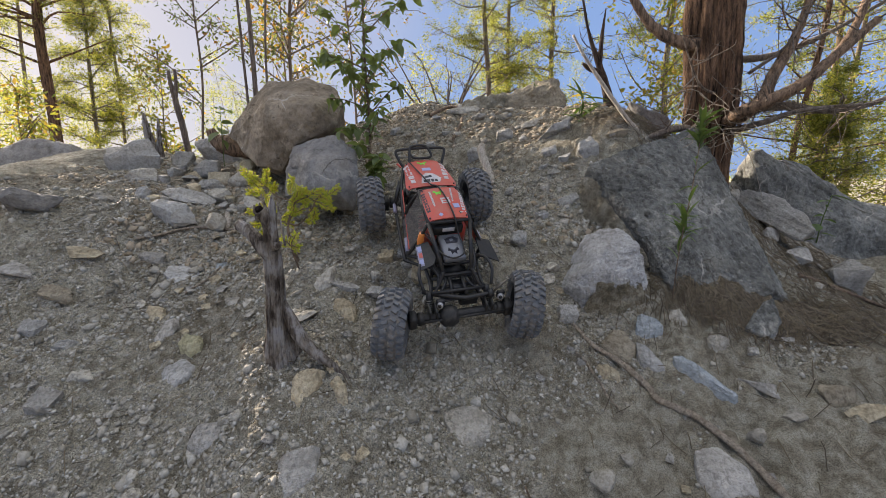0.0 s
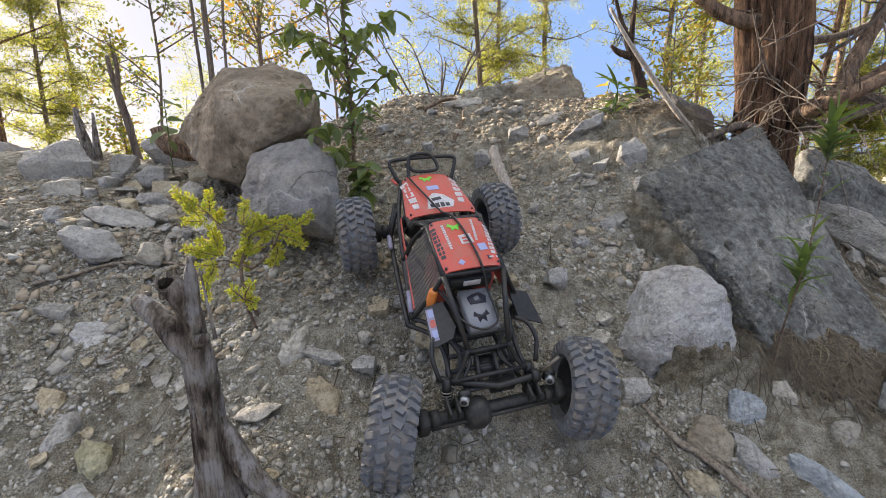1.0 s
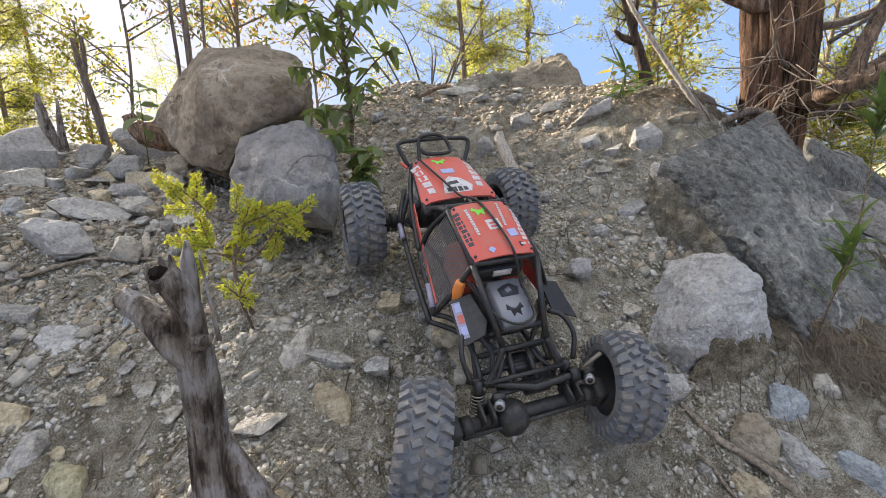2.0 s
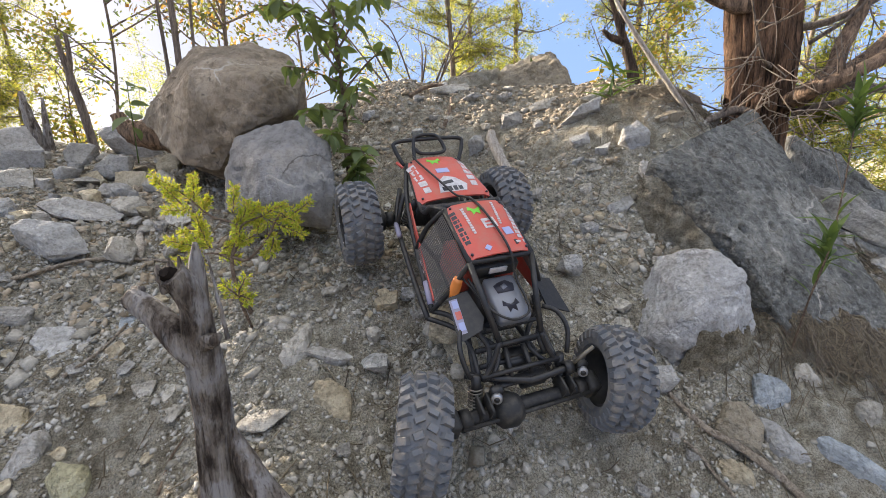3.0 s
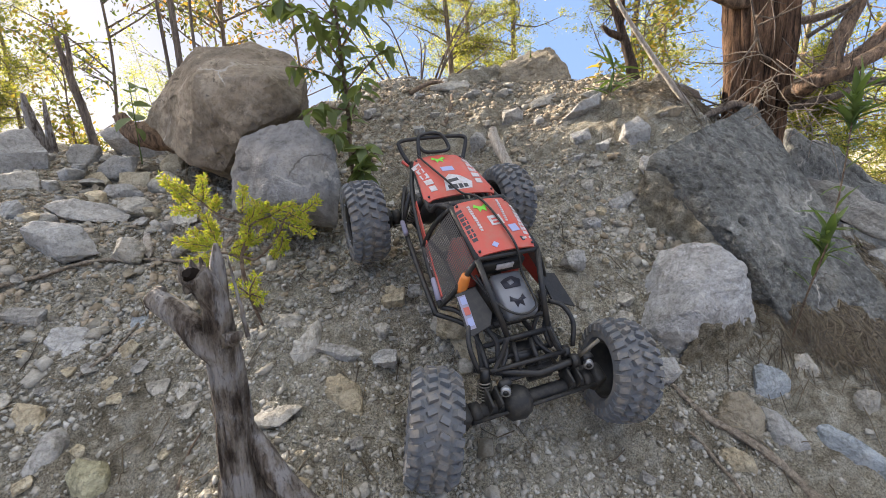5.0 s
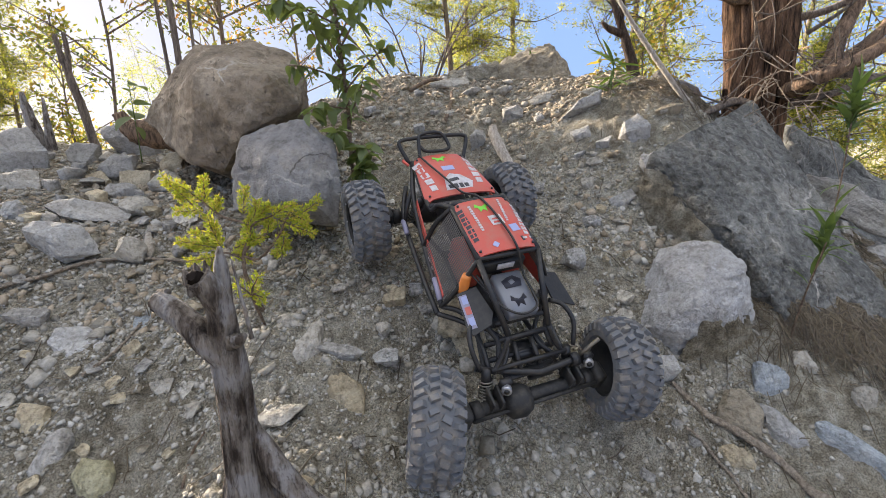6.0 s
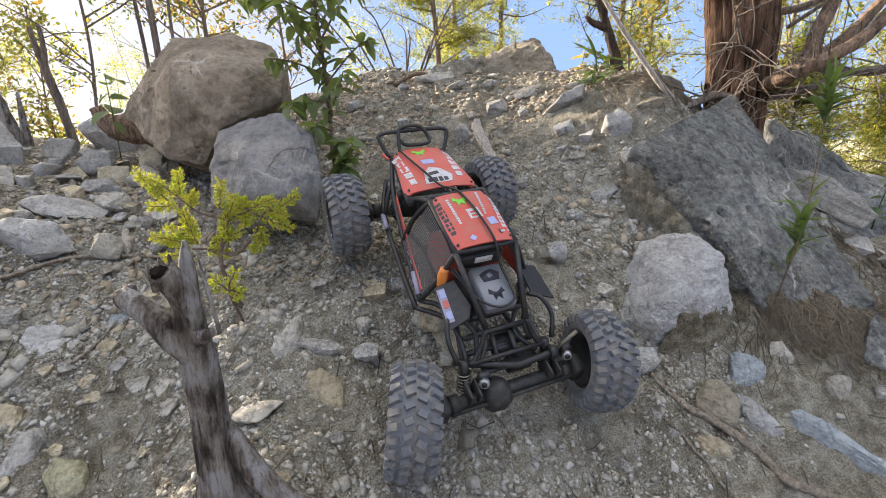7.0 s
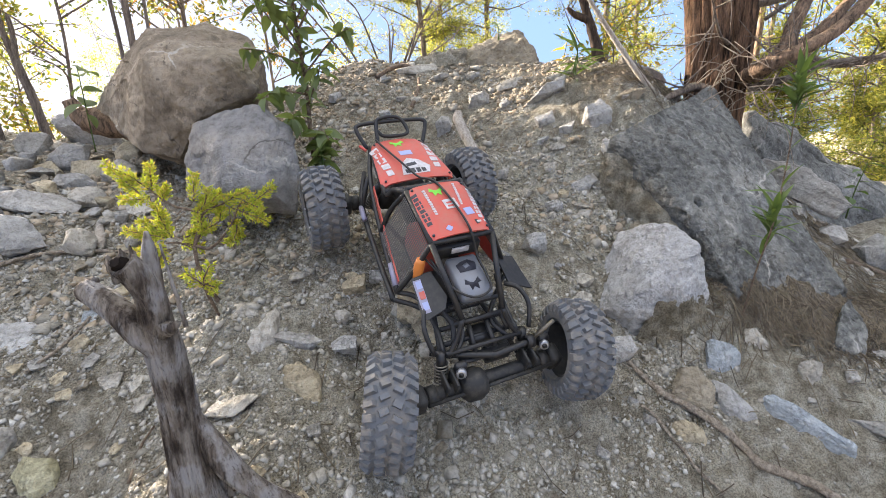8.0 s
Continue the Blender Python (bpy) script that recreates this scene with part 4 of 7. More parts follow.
field_stone([(0.512, 0.970), (0.532, 0.965), (0.543, 0.944), (0.530, 0.941), (0.500, 0.955)], 0.020, "beige", 370)
field_stone([(0.561, 0.912), (0.585, 0.912), (0.615, 0.911), (0.592, 0.891), (0.567, 0.895)], 0.024, "beige", 371)
field_stone([(0.265, 0.913), (0.273, 0.912), (0.285, 0.908), (0.279, 0.904), (0.269, 0.905)], 0.014, "grey", 372)
field_stone([(0.284, 0.899), (0.296, 0.894), (0.303, 0.887), (0.291, 0.885), (0.281, 0.890)], 0.008, "grey", 373)
field_stone([(-0.694, 0.995), (-0.696, 1.015), (-0.646, 1.006), (-0.639, 0.987), (-0.626, 0.947), (-0.668, 0.967)], 0.020, "tan", 374)
field_stone([(-0.626, 0.916), (-0.616, 0.957), (-0.597, 0.964), (-0.588, 0.957), (-0.585, 0.929), (-0.605, 0.906), (-0.619, 0.909)], 0.026, "grey", 375)
field_stone([(-0.566, 0.907), (-0.559, 0.918), (-0.513, 0.910), (-0.505, 0.885), (-0.521, 0.874), (-0.546, 0.887)], 0.026, "yellow", 376)
field_stone([(-0.715, 1.100), (-0.711, 1.125), (-0.676, 1.134), (-0.624, 1.118), (-0.613, 1.091), (-0.636, 1.077), (-0.667, 1.075)], 0.007, "white", 377)
field_stone([(-0.610, 1.174), (-0.566, 1.164), (-0.549, 1.118), (-0.586, 1.114)], 0.006, "blue", 378)
field_stone([(-0.299, 0.991), (-0.281, 1.020), (-0.253, 1.042), (-0.253, 1.002), (-0.274, 0.991)], 0.026, "beige", 379)
field_stone([(-0.248, 0.960), (-0.222, 0.969), (-0.188, 0.948), (-0.188, 0.917), (-0.210, 0.916), (-0.242, 0.938)], 0.020, "tan", 380)
field_stone([(-0.059, 1.028), (-0.032, 1.047), (-0.001, 1.036), (0.006, 1.005), (-0.015, 0.969), (-0.041, 0.998)], 0.045, "tan", 391)
field_stone([(-0.582, 0.865), (-0.553, 0.854), (-0.530, 0.872), (-0.498, 0.850), (-0.504, 0.828), (-0.517, 0.808), (-0.546, 0.813)], 0.014, "white", 392)
field_stone([(-0.000, 0.785), (0.019, 0.797), (0.068, 0.806), (0.096, 0.787), (0.088, 0.752), (0.048, 0.730), (0.013, 0.732)], 0.030, "beige", 393)
field_stone([(-0.204, 0.757), (-0.192, 0.770), (-0.171, 0.756), (-0.165, 0.739), (-0.183, 0.736)], 0.028, "tan", 394)
field_stone([(-0.264, 0.728), (-0.266, 0.752), (-0.248, 0.776), (-0.215, 0.783), (-0.224, 0.748), (-0.247, 0.721)], 0.028, "tan", 395)
field_stone([(-0.255, 0.603), (-0.259, 0.646), (-0.229, 0.663), (-0.194, 0.665), (-0.194, 0.632), (-0.235, 0.598)], 0.030, "grey", 396)
field_stone([(-0.432, 0.692), (-0.427, 0.722), (-0.382, 0.714), (-0.372, 0.695), (-0.391, 0.673)], 0.024, "grey", 397)
field_stone([(0.452, 0.742), (0.500, 0.748), (0.537, 0.709), (0.538, 0.678), (0.480, 0.676), (0.440, 0.699)], 0.030, "grey", 398)

# leaning slab with its flat face turned to the walk
boulder("rock_slab", [(0.388, 1.214, 0.786), (0.478, 1.248, 0.822), (0.615, 1.326, 0.858), (0.772, 1.418, 0.904), (0.830, 1.410, 0.830), (0.866, 1.372, 0.715), (0.862, 1.250, 0.600), (0.80, 1.040, 0.478), (0.90, 1.100, 0.42), (0.552, 0.985, 0.45), (0.506, 1.044, 0.580),
                      (0.468, 1.072, 0.645), (0.452, 1.124, 0.706), (0.378, 1.222, 0.75), (0.44, 1.22, 0.50), (0.55, 1.50, 0.75), (0.84, 1.47, 0.82), (0.98, 1.45, 0.45)],
        "slab", "large grey limestone slab leaning out of the slope", 80, 3, 0.006, 5, 5.0, 0.0, [(0.507, 1.096, 0.660), (0.586, 1.127, 0.6535)], 0.0026)
clod = boulder("earth_clod", [(0.372, 1.214, 0.760), (0.408, 1.184, 0.745), (0.430, 1.144, 0.692), (0.448, 1.094, 0.628), (0.488, 1.060, 0.566), (0.370, 1.230, 0.70), (0.392, 1.212, 0.60), (0.443, 1.104, 0.50), (0.523, 1.064, 0.48), (0.49, 1.25, 0.60)],
               "brown", "dark earth caked under the edge of the slab", 40, 2, 0.006, 6, 14.0, 0.002, (), 0.0030)
clod.data.materials[0] = DIRT
boulder("pale_block", [(0.366, 1.120, 0.606), (0.395, 1.085, 0.622), (0.418, 1.060, 0.628), (0.446, 1.026, 0.598), (0.486, 1.020, 0.524), (0.412, 0.985, 0.540), (0.338, 0.972, 0.552), (0.316, 0.980, 0.508), (0.286, 1.012, 0.500),
                       (0.500, 1.035, 0.40), (0.440, 1.005, 0.44), (0.33, 1.010, 0.40), (0.46, 1.15, 0.5), (0.26, 1.08, 0.46)],
        "pale", "pale grey-white limestone block beside the leaning slab", 30, 1, 0.005, 8, 14.0, 0.0035)
boulder("crest_rock", [(0.250, 2.048, 1.066), (0.265, 2.078, 1.092), (0.299, 2.060, 1.112), (0.390, 2.074, 1.148), (0.464, 2.046, 1.182), (0.505, 2.054, 1.142), (0.517, 2.018, 1.071), (0.300, 2.274, 1.090), (0.312, 2.285, 1.118), (0.356, 2.287, 1.142), (0.452, 2.280, 1.192), (0.542, 2.272, 1.227), (0.581, 2.257, 1.175), (0.604, 2.240, 1.100), (0.262, 1.990, 1.047), (0.383, 1.974, 1.035), (0.485, 1.965, 1.043)],
        "brown", "tan weathered rock sitting on the crest", 24, 3, 0.020, 27, 8.0, 0.006)
ledge_clod = boulder("earth_clod", [(0.075, 2.057, 1.066), (0.108, 2.064, 1.096), (0.182, 2.059, 1.106), (0.265, 2.049, 1.112), (0.272, 2.035, 1.074), (0.103, 2.297, 1.090), (0.141, 2.304, 1.118), (0.225, 2.298, 1.132), (0.320, 2.287, 1.140), (0.328, 2.271, 1.097), (0.087, 1.989, 1.051), (0.237, 1.972, 1.048)],
               "brown", "bank of tan earth under the crest", 24, 3, 0.020, 28, 9.0, 0.006)
ledge_clod.data.materials[0] = DIRT
foot = boulder("earth_clod", [(0.352, 0.972, 0.520), (0.41, 0.984, 0.526), (0.462, 1.008, 0.514), (0.474, 1.006, 0.46), (0.480, 0.990, 0.42), (0.36, 0.975, 0.42), (0.316, 0.982, 0.455), (0.40, 1.06, 0.45)],
               "brown", "caked brown earth against the front of the pale block", 34, 2, 0.006, 29, 20.0, 0.002, (), 0.0022)
foot.data.materials[0] = DARK_DIRT
boulder("boulder", [(-0.624, 1.66, 1.090), (-0.481, 1.64, 1.100), (-0.386, 1.60, 1.058), (-0.325, 1.50, 0.990), (-0.330, 1.395, 0.912), (-0.825, 1.80, 0.985), (-0.848, 1.78, 0.920), (-0.726, 1.66, 0.840), (-0.591, 1.455, 0.790),
                    (-0.515, 1.43, 0.770), (-0.549, 1.415, 0.975), (-0.492, 1.44, 1.015), (-0.437, 1.352, 0.852), (-0.385, 1.365, 0.963), (-0.36, 1.66, 0.84), (-0.50, 1.62, 0.74), (-0.78, 1.95, 0.8), (-0.60, 1.95, 1.04)],
        "boulder", "large brown-grey boulder resting on the slope", 30, 1, 0.007, 12, 8.0, 0.0025, (), 0.0018)
boulder("boulder", [(-0.428, 1.30, 0.842), (-0.370, 1.31, 0.868), (-0.300, 1.28, 0.872), (-0.245, 1.27, 0.825), (-0.232, 1.24, 0.74), (-0.24, 1.22, 0.66), (-0.458, 1.28, 0.775), (-0.45, 1.24, 0.70), (-0.355, 1.198, 0.79), (-0.285, 1.205, 0.80), (-0.344, 1.17, 0.72), (-0.275, 1.172, 0.72),
                    (-0.36, 1.42, 0.80), (-0.3, 1.4, 0.66), (-0.44, 1.4, 0.66)],
        "bluish", "rounded blue-grey boulder leaning under a larger one", 20, 4, 0.005, 15, 9.0, 0.002)
boulder("boulder", [(1.215, 1.77, 0.860), (1.36, 1.80, 0.825), (2.2, 2.0, 0.50), (2.1, 1.7, 0.34), (1.17, 1.66, 0.44), (1.5, 1.55, 0.28), (1.3, 2.0, 0.6), (2.0, 2.1, 0.4), (1.15, 1.85, 0.72)],
        "slab", "long grey boulder lying beyond the cedar", 26, 4, 0.018, 19, 5.0, 0.008)
boulder("boulder", [(-2.9, 3.1, 1.02), (-2.6, 3.1, 1.0), (-2.4, 3.2, 0.85), (-2.4, 2.9, 0.7), (-3.3, 2.9, 0.7), (-3.2, 3.5, 0.8), (-2.5, 3.6, 0.8)],
        "dark", "dark weathered boulder among the trees", 16, 3, 0.04, 23, 3.0)


# ---- the radio-controlled rock crawler ----
RUBBER = plain("tyre_rubber", (0.140, 0.147, 0.158), 0.75, 0, 0.4, 0.45, 60, 0.75)
PLASTIC = plain("black_plastic", (0.016, 0.016, 0.017), 0.46, 0, 0.4, 0.3, 120, 0.08)
AXLE_BLACK = plain("axle_plastic", (0.022, 0.022, 0.022), 0.6, 0, 0.35, 0.3, 100, 0.14)
RED = plain("red_panel", (0.54, 0.078, 0.056), 0.42, 0, 0.5, 0.35, 38, 0.34)
STEEL = plain("steel", (0.42, 0.43, 0.46), 0.42, 0.85, 0.5, 0.2, 200)
SPRING = plain("spring_steel", (0.20, 0.19, 0.17), 0.4, 0.8, 0.5, 0.3, 200, 0.3)
SILVER = plain("silver_plate", (0.20, 0.21, 0.235), 0.5, 0.35, 0.5, 0.3, 70, 0.2)
ORANGE = plain("orange_cap", (0.62, 0.20, 0.04), 0.45, 0, 0.4, 0.2, 90, 0.1)
WHITE = plain("white_print", (0.60, 0.58, 0.60), 0.5, 0, 0.4, 0.45, 160, 0.5)
GREEN = plain("green_print", (0.16, 0.55, 0.05), 0.5, 0, 0.4, 0.15, 200)
PALE_PRINT = plain("pale_print", (0.25, 0.24, 0.32), 0.5, 0, 0.4, 0.15, 200)
DARK_PRINT = plain("dark_print", (0.03, 0.03, 0.04), 0.5, 0, 0.4, 0.15, 200)
BLUE_PRINT = plain("blue_print", (0.30, 0.34, 0.55), 0.5, 0, 0.4, 0.15, 200)
NET_CORD = plain("net_cord", (0.13, 0.12, 0.115), 0.7, 0, 0.3, 0.3, 150, 0.4)
BRASS = plain("brass_link", (0.17, 0.15, 0.12), 0.5, 0.7, 0.5, 0.3, 150, 0.3)

TRACK, BASE, TYRE_R, TYRE_W = 0.261, 0.349, 0.0665, 0.056
crawler = thing("toy_rock_crawler", pose(-0.006, 1.018, 0.588, 35.7, -4.1, 13.8) @ Matrix.Scale(1.06, 4),
                "black tube-framed toy rock crawler with red panels climbing down", "toy car")


def wheel(x, y, z, steer, spin, lean, label):
    """Tyre with staggered lugs on a dished black rim; x is outwards of the car for positive x."""
    out = 1 if x > 0 else -1
    m = Matrix.Translation((x, y, z)) @ Matrix.Rotation(radians(steer), 4, "Z") @ Matrix.Rotation(radians(lean), 4, "Y") @ Matrix.Rotation(radians(spin), 4, "X")
    w = new("wheel")
    w.empty_display_size = 0.03
    w.parent = crawler
    w.matrix_local = m
    tagged(w, label)
    h, r = TYRE_W / 2, TYRE_R - 0.005
    geo = Geo()
    lathe(geo, [(-h * 0.72, 0.036), (-h * 0.98, 0.042), (-h, 0.049), (-h * 0.9, 0.057), (-h * 0.62, r - 0.0008), (0, r + 0.0008), (h * 0.62, r - 0.0008), (h * 0.9, 0.057),
                (h, 0.049), (h * 0.98, 0.042), (h * 0.72, 0.036), (h * 0.5, 0.040), (-h * 0.5, 0.040), (-h * 0.72, 0.036)], 64)
    n = 28
    for k in range(n):
        for row, (ax, la, lt, skew, phase) in enumerate(((-0.0070, 0.0122, 0.0082, 24, 0.0), (0.0070, 0.0122, 0.0082, -24, 0.5), (-0.0208, 0.0130, 0.0086, 12, 0.48), (0.0208, 0.0130, 0.0086, -12, -0.02))):
            a = 2 * math.pi * (k + phase) / n
            edge = abs(ax) > 0.02
            rr = r + (0.0 if not edge else -0.0035)
            turn = Matrix.Rotation(a, 4, "X") @ Matrix.Translation((ax, 0, rr + 0.0012)) @ Matrix.Rotation(radians((34 if ax > 0 else -34) if edge else 0), 4, "Y") @ Matrix.Rotation(radians(skew), 4, "Z")
            hx, hy, t = la / 2, lt / 2 * (1.0 if (k + row) % 2 else 0.78), 0.0052 - 0.0011 * ((k * 7 + row * 3) % 3) / 2
            c = [(-hx, -hy, -0.004), (hx, -hy, -0.004), (hx, hy, -0.004), (-hx, hy, -0.004), (-hx * 0.82, -hy * 0.8, t), (hx * 0.82, -hy * 0.8, t), (hx * 0.82, hy * 0.8, t), (-hx * 0.82, hy * 0.8, t)]
            geo.add([turn @ Vector(p) for p in c], [(4, 5, 6, 7), (0, 1, 5, 4), (1, 2, 6, 5), (2, 3, 7, 6), (3, 0, 4, 7)])
            if edge:      # side biter running down the shoulder
                s = 1 if ax > 0 else -1
                turn = Matrix.Rotation(a, 4, "X") @ Matrix.Translation((s * (h - 0.0005), 0, 0.0540))
                geo.add([turn @ Vector(p) for p in ((-0.001 * s, -0.004, -0.005), (-0.001 * s, 0.004, -0.005), (-0.003 * s, 0.005, 0.006), (-0.003 * s, -0.005, 0.006),
                                                    (0.0016 * s, -0.003, -0.004), (0.0016 * s, 0.003, -0.004), (0.0012 * s, 0.004, 0.005), (0.0012 * s, -0.004, 0.005))],
                        [(4, 5, 6, 7), (0, 1, 5, 4), (1, 2, 6, 5), (2, 3, 7, 6), (3, 0, 4, 7)])
    tyre = part("tyre", geo, RUBBER, w, "dusty black rubber tyre with block tread")
    smooth_by_angle(tyre.data, 35)
    o = out * h
    geo = lathe(Geo(), [(-o * 0.78, 0.038), (-o * 0.74, 0.0345), (o * 0.15, 0.031), (o * 0.28, 0.014), (o * 0.30, 0.0)], 40)
    lathe(geo, [(o * 0.78, 0.038), (o * 0.80, 0.033), (o * 0.5, 0.031), (o * 0.34, 0.014), (o * 0.36, 0.0)], 40)
    rim = part("rim", geo, PLASTIC, w)
    ring = part("beadlock_ring", lathe(Geo(), [(o * 0.76, 0.031), (o * 0.86, 0.032), (o * 0.88, 0.0375), (o * 0.78, 0.039)], 40), AXLE_BLACK, rim)
    geo = Geo()
    for k in range(6):
        a = k * math.pi / 3
        tube(geo, [(o * 0.85, 0.035 * math.cos(a), 0.035 * math.sin(a)), (o * 0.92, 0.035 * math.cos(a), 0.035 * math.sin(a))], [0.0016, 0.0016], 6, 1, smooth_line=False)
    part("bolts", geo, STEEL, rim)
    part("wheel_nut", tube(Geo(), [(o * 0.3, 0, 0), (o * 0.62, 0, 0)], [0.005, 0.005], 6, 1, smooth_line=False), STEEL, rim)
    return w


wheel(-TRACK / 2, -BASE / 2, 0.0, -20, 10, 0, "front wheel turned aside, caked with pale dust")
wheel(TRACK / 2, -BASE / 2, 0.0, -17, 33, 0, "front wheel with its dark inner side in view")
wheel(-TRACK / 2, BASE / 2, 0.0, 0, 21, 0, "rear wheel beside the leafy sapling")
wheel(TRACK / 2, BASE / 2, 0.0, 0, 48, 0, "rear wheel half hidden behind the body")


def car_tube(name, points, r=0.0042, material=PLASTIC, parent=crawler, label="", step=4, both=False, sides=8, straight=False):
    made = []
    for s in ((1, -1) if both else (1,)):
        pts = [(x * s, y, z) for x, y, z in points]
        made.append(part(name, tube(Geo(), pts, [r * 0.84, r * 0.84], sides, step, smooth_line=not straight), material, parent, label))
    return made


# axles, with their gear cases, knuckles and steering
for y, name in ((-BASE / 2, "front_axle"), (BASE / 2, "rear_axle")):
    f = -1 if y < 0 else 1
    geo = tube(Geo(), [(-0.098, y, 0), (-0.05, y, 0.0), (0.05, y, 0.0), (0.098, y, 0)], [0.0085, 0.0090, 0.0090, 0.0085], 12, 3)
    axle = part(name, geo, AXLE_BLACK, crawler)
    case = Geo()
    lathe(case, [(-0.021, 0.0), (-0.019, 0.012), (-0.012, 0.0195), (0.004, 0.021), (0.014, 0.016), (0.018, 0.0)], 20, Matrix.Translation((-0.022, y + f * 0.002, 0.0)))
    part("gear_case", case, AXLE_BLACK, axle)
    for s in (-1, 1):
        part("knuckle", block(Geo(), (s * 0.094, y, 0), (0.016, 0.026, 0.03), 0.2), AXLE_BLACK, axle)
        for dx in (-0.006, 0.006):
            part("link_mount", block(Geo(), (s * 0.055 + dx, y - f * 0.004, 0.012), (0.0035, 0.024, 0.024), 0.2), AXLE_BLACK, axle)
        part("axle_clamp", lathe(Geo(), [(-0.006, 0.0088), (-0.006, 0.0125), (0.006, 0.0125), (0.006, 0.0088)], 14, Matrix.Translation((s * 0.078, y, 0))), AXLE_BLACK, axle)
F = -BASE / 2
car_tube("tie_rod", [(-0.085, F - 0.012, 0.004), (0.085, F - 0.012, 0.006)], 0.003, AXLE_BLACK, straight=True)
for x, y, z in ((-0.041, -0.166, 0.027), (-0.057, -0.170, -0.006), (0.080, -0.162, 0.024), (0.055, -0.170, 0.002)):
    geo = lathe(Geo(), [(-0.0036, 0.0034), (-0.0036, 0.0056), (-0.0028, 0.0062), (0.0028, 0.0062), (0.0036, 0.0056), (0.0036, 0.0034), (-0.0036, 0.0034)], 22, Matrix.Translation((x, y - 0.004, z)) @ Matrix.Rotation(radians(60), 4, "Z") @ Matrix.Rotation(radians(25), 4, "Y"))
    rod_end = part("rod_end", geo, STEEL, crawler, "bright steel ball joint")
    part("rod_socket", block(Geo(), (x + 0.003, y + 0.005, z - 0.003), (0.016, 0.010, 0.017), 0.25), PLASTIC, rod_end)
    part("rod_ball", lathe(Geo(), [(-0.0050, 0.0), (-0.0042, 0.0034), (0.0042, 0.0034), (0.0050, 0.0)], 14, Matrix.Translation((x, y - 0.004, z)) @ Matrix.Rotation(radians(60), 4, "Z") @ Matrix.Rotation(radians(25), 4, "Y")), PLASTIC, rod_end)
car_tube("steering_link", [(-0.057, -0.172, -0.006), (-0.043, -0.170, 0.022)], 0.0026, BRASS, straight=True)
car_tube("steering_link", [(0.063, -0.156, 0.023), (0.091, -0.152, 0.055)], 0.0030, BRASS, straight=True)
# suspension links and coil-over shocks
for s in (-1, 1):
    for f in (-1, 1):
        y = f * BASE / 2
        car_tube("suspension_link", [(s * 0.055, y - f * 0.01, 0.0), (s * 0.030, f * 0.045, 0.012)], 0.0042, PLASTIC, straight=True)
        lo, hi = Vector((s * 0.060, y - f * 0.012, -0.002)), Vector((s * 0.056, f * 0.140, 0.034)) if f < 0 else Vector((s * 0.050, 0.135, 0.066))
        shock = part("shock_absorber", tube(Geo(), [lo, lo.lerp(hi, 0.45), lo.lerp(hi, 0.46), hi], [0.0028, 0.0028, 0.0062, 0.0062], 10, 1, smooth_line=False), PLASTIC, crawler)
        pts = []
        way = (hi - lo).normalized()
        a, b = way.orthogonal().normalized(), None
        b = way.cross(a)
        for k in range(73):
            t = 2 * math.pi * k / 12
            pts.append(lo.lerp(hi, 0.06 + 0.60 * k / 72) + 0.0082 * (math.cos(t) * a + math.sin(t) * b))
        part("coil_spring", tube(Geo(), pts, [0.0012, 0.0012], 5, 1, smooth_line=False), SPRING, shock)

# belly plate and gearbox
part("belly_plate", block(Geo(), (0, 0, 0.006), (0.07, 0.15, 0.006), 0.3), PLASTIC, crawler)
part("gearbox", block(Geo(), (0, -0.035, 0.032), (0.045, 0.06, 0.045), 0.15), PLASTIC, crawler)
part("motor", lathe(Geo(), [(-0.026, 0.0), (-0.026, 0.016), (-0.022, 0.018), (0.022, 0.018), (0.026, 0.016), (0.026, 0.0)], 24, Matrix.Translation((0.0, 0.03, 0.045))), AXLE_BLACK, crawler)
part("battery", block(Geo(), (0.0, 0.11, 0.045), (0.05, 0.10, 0.026), 0.12), AXLE_BLACK, crawler)

# roll cage
RF, RR = (0.0415, -0.041, 0.1180), (0.0405, 0.053, 0.1195)      # roof corners
TF, TR = (0.0560, 0.094, 0.0880), (0.0430, 0.214, 0.0770)       # rear deck corners
NOSE, HOOD = (0.0275, -0.124, 0.0690), (0.0340, -0.117, 0.0490)
car_tube("roof_rail", [RF, RR], 0.0046, straight=True, both=True)
car_tube("deck_rail", [RR, (0.050, 0.076, 0.106), TF, TR], 0.0044, both=True, step=5)
car_tube("windscreen_pillar", [RF, NOSE], 0.0046, both=True, straight=True)
car_tube("nose_strut", [NOSE, (0.036, -0.136, 0.050), (0.050, -0.148, 0.031)], 0.0038, both=True)
car_tube("hood_rail", [(0.046, -0.070, 0.066), (0.042, -0.100, 0.058), HOOD, (0.038, -0.136, 0.036)], 0.0040, both=True)
car_tube("side_rail", [TR, (0.060, 0.150, 0.062), (0.070, 0.06, 0.044), (0.080, -0.045, 0.040)], 0.0045, both=True)
car_tube("rocker_rail", [(0.056, 0.200, 0.040), (0.075, 0.143, 0.022), (0.082, 0.04, 0.022), (0.086, -0.048, 0.030)], 0.0046, both=True)
car_tube("rear_strut", [(0.076, 0.135, 0.024), (0.072, 0.142, 0.045), (0.061, 0.160, 0.063)], 0.0042, both=True)
car_tube("front_down_tube", [(0.086, -0.048, 0.030), (0.066, -0.062, 0.030), (0.056, -0.075, 0.034)], 0.0040, both=True)
car_tube("front_down_tube", [(0.080, -0.045, 0.040), (0.064, -0.058, 0.044), (0.054, -0.075, 0.046)], 0.0040, both=True)
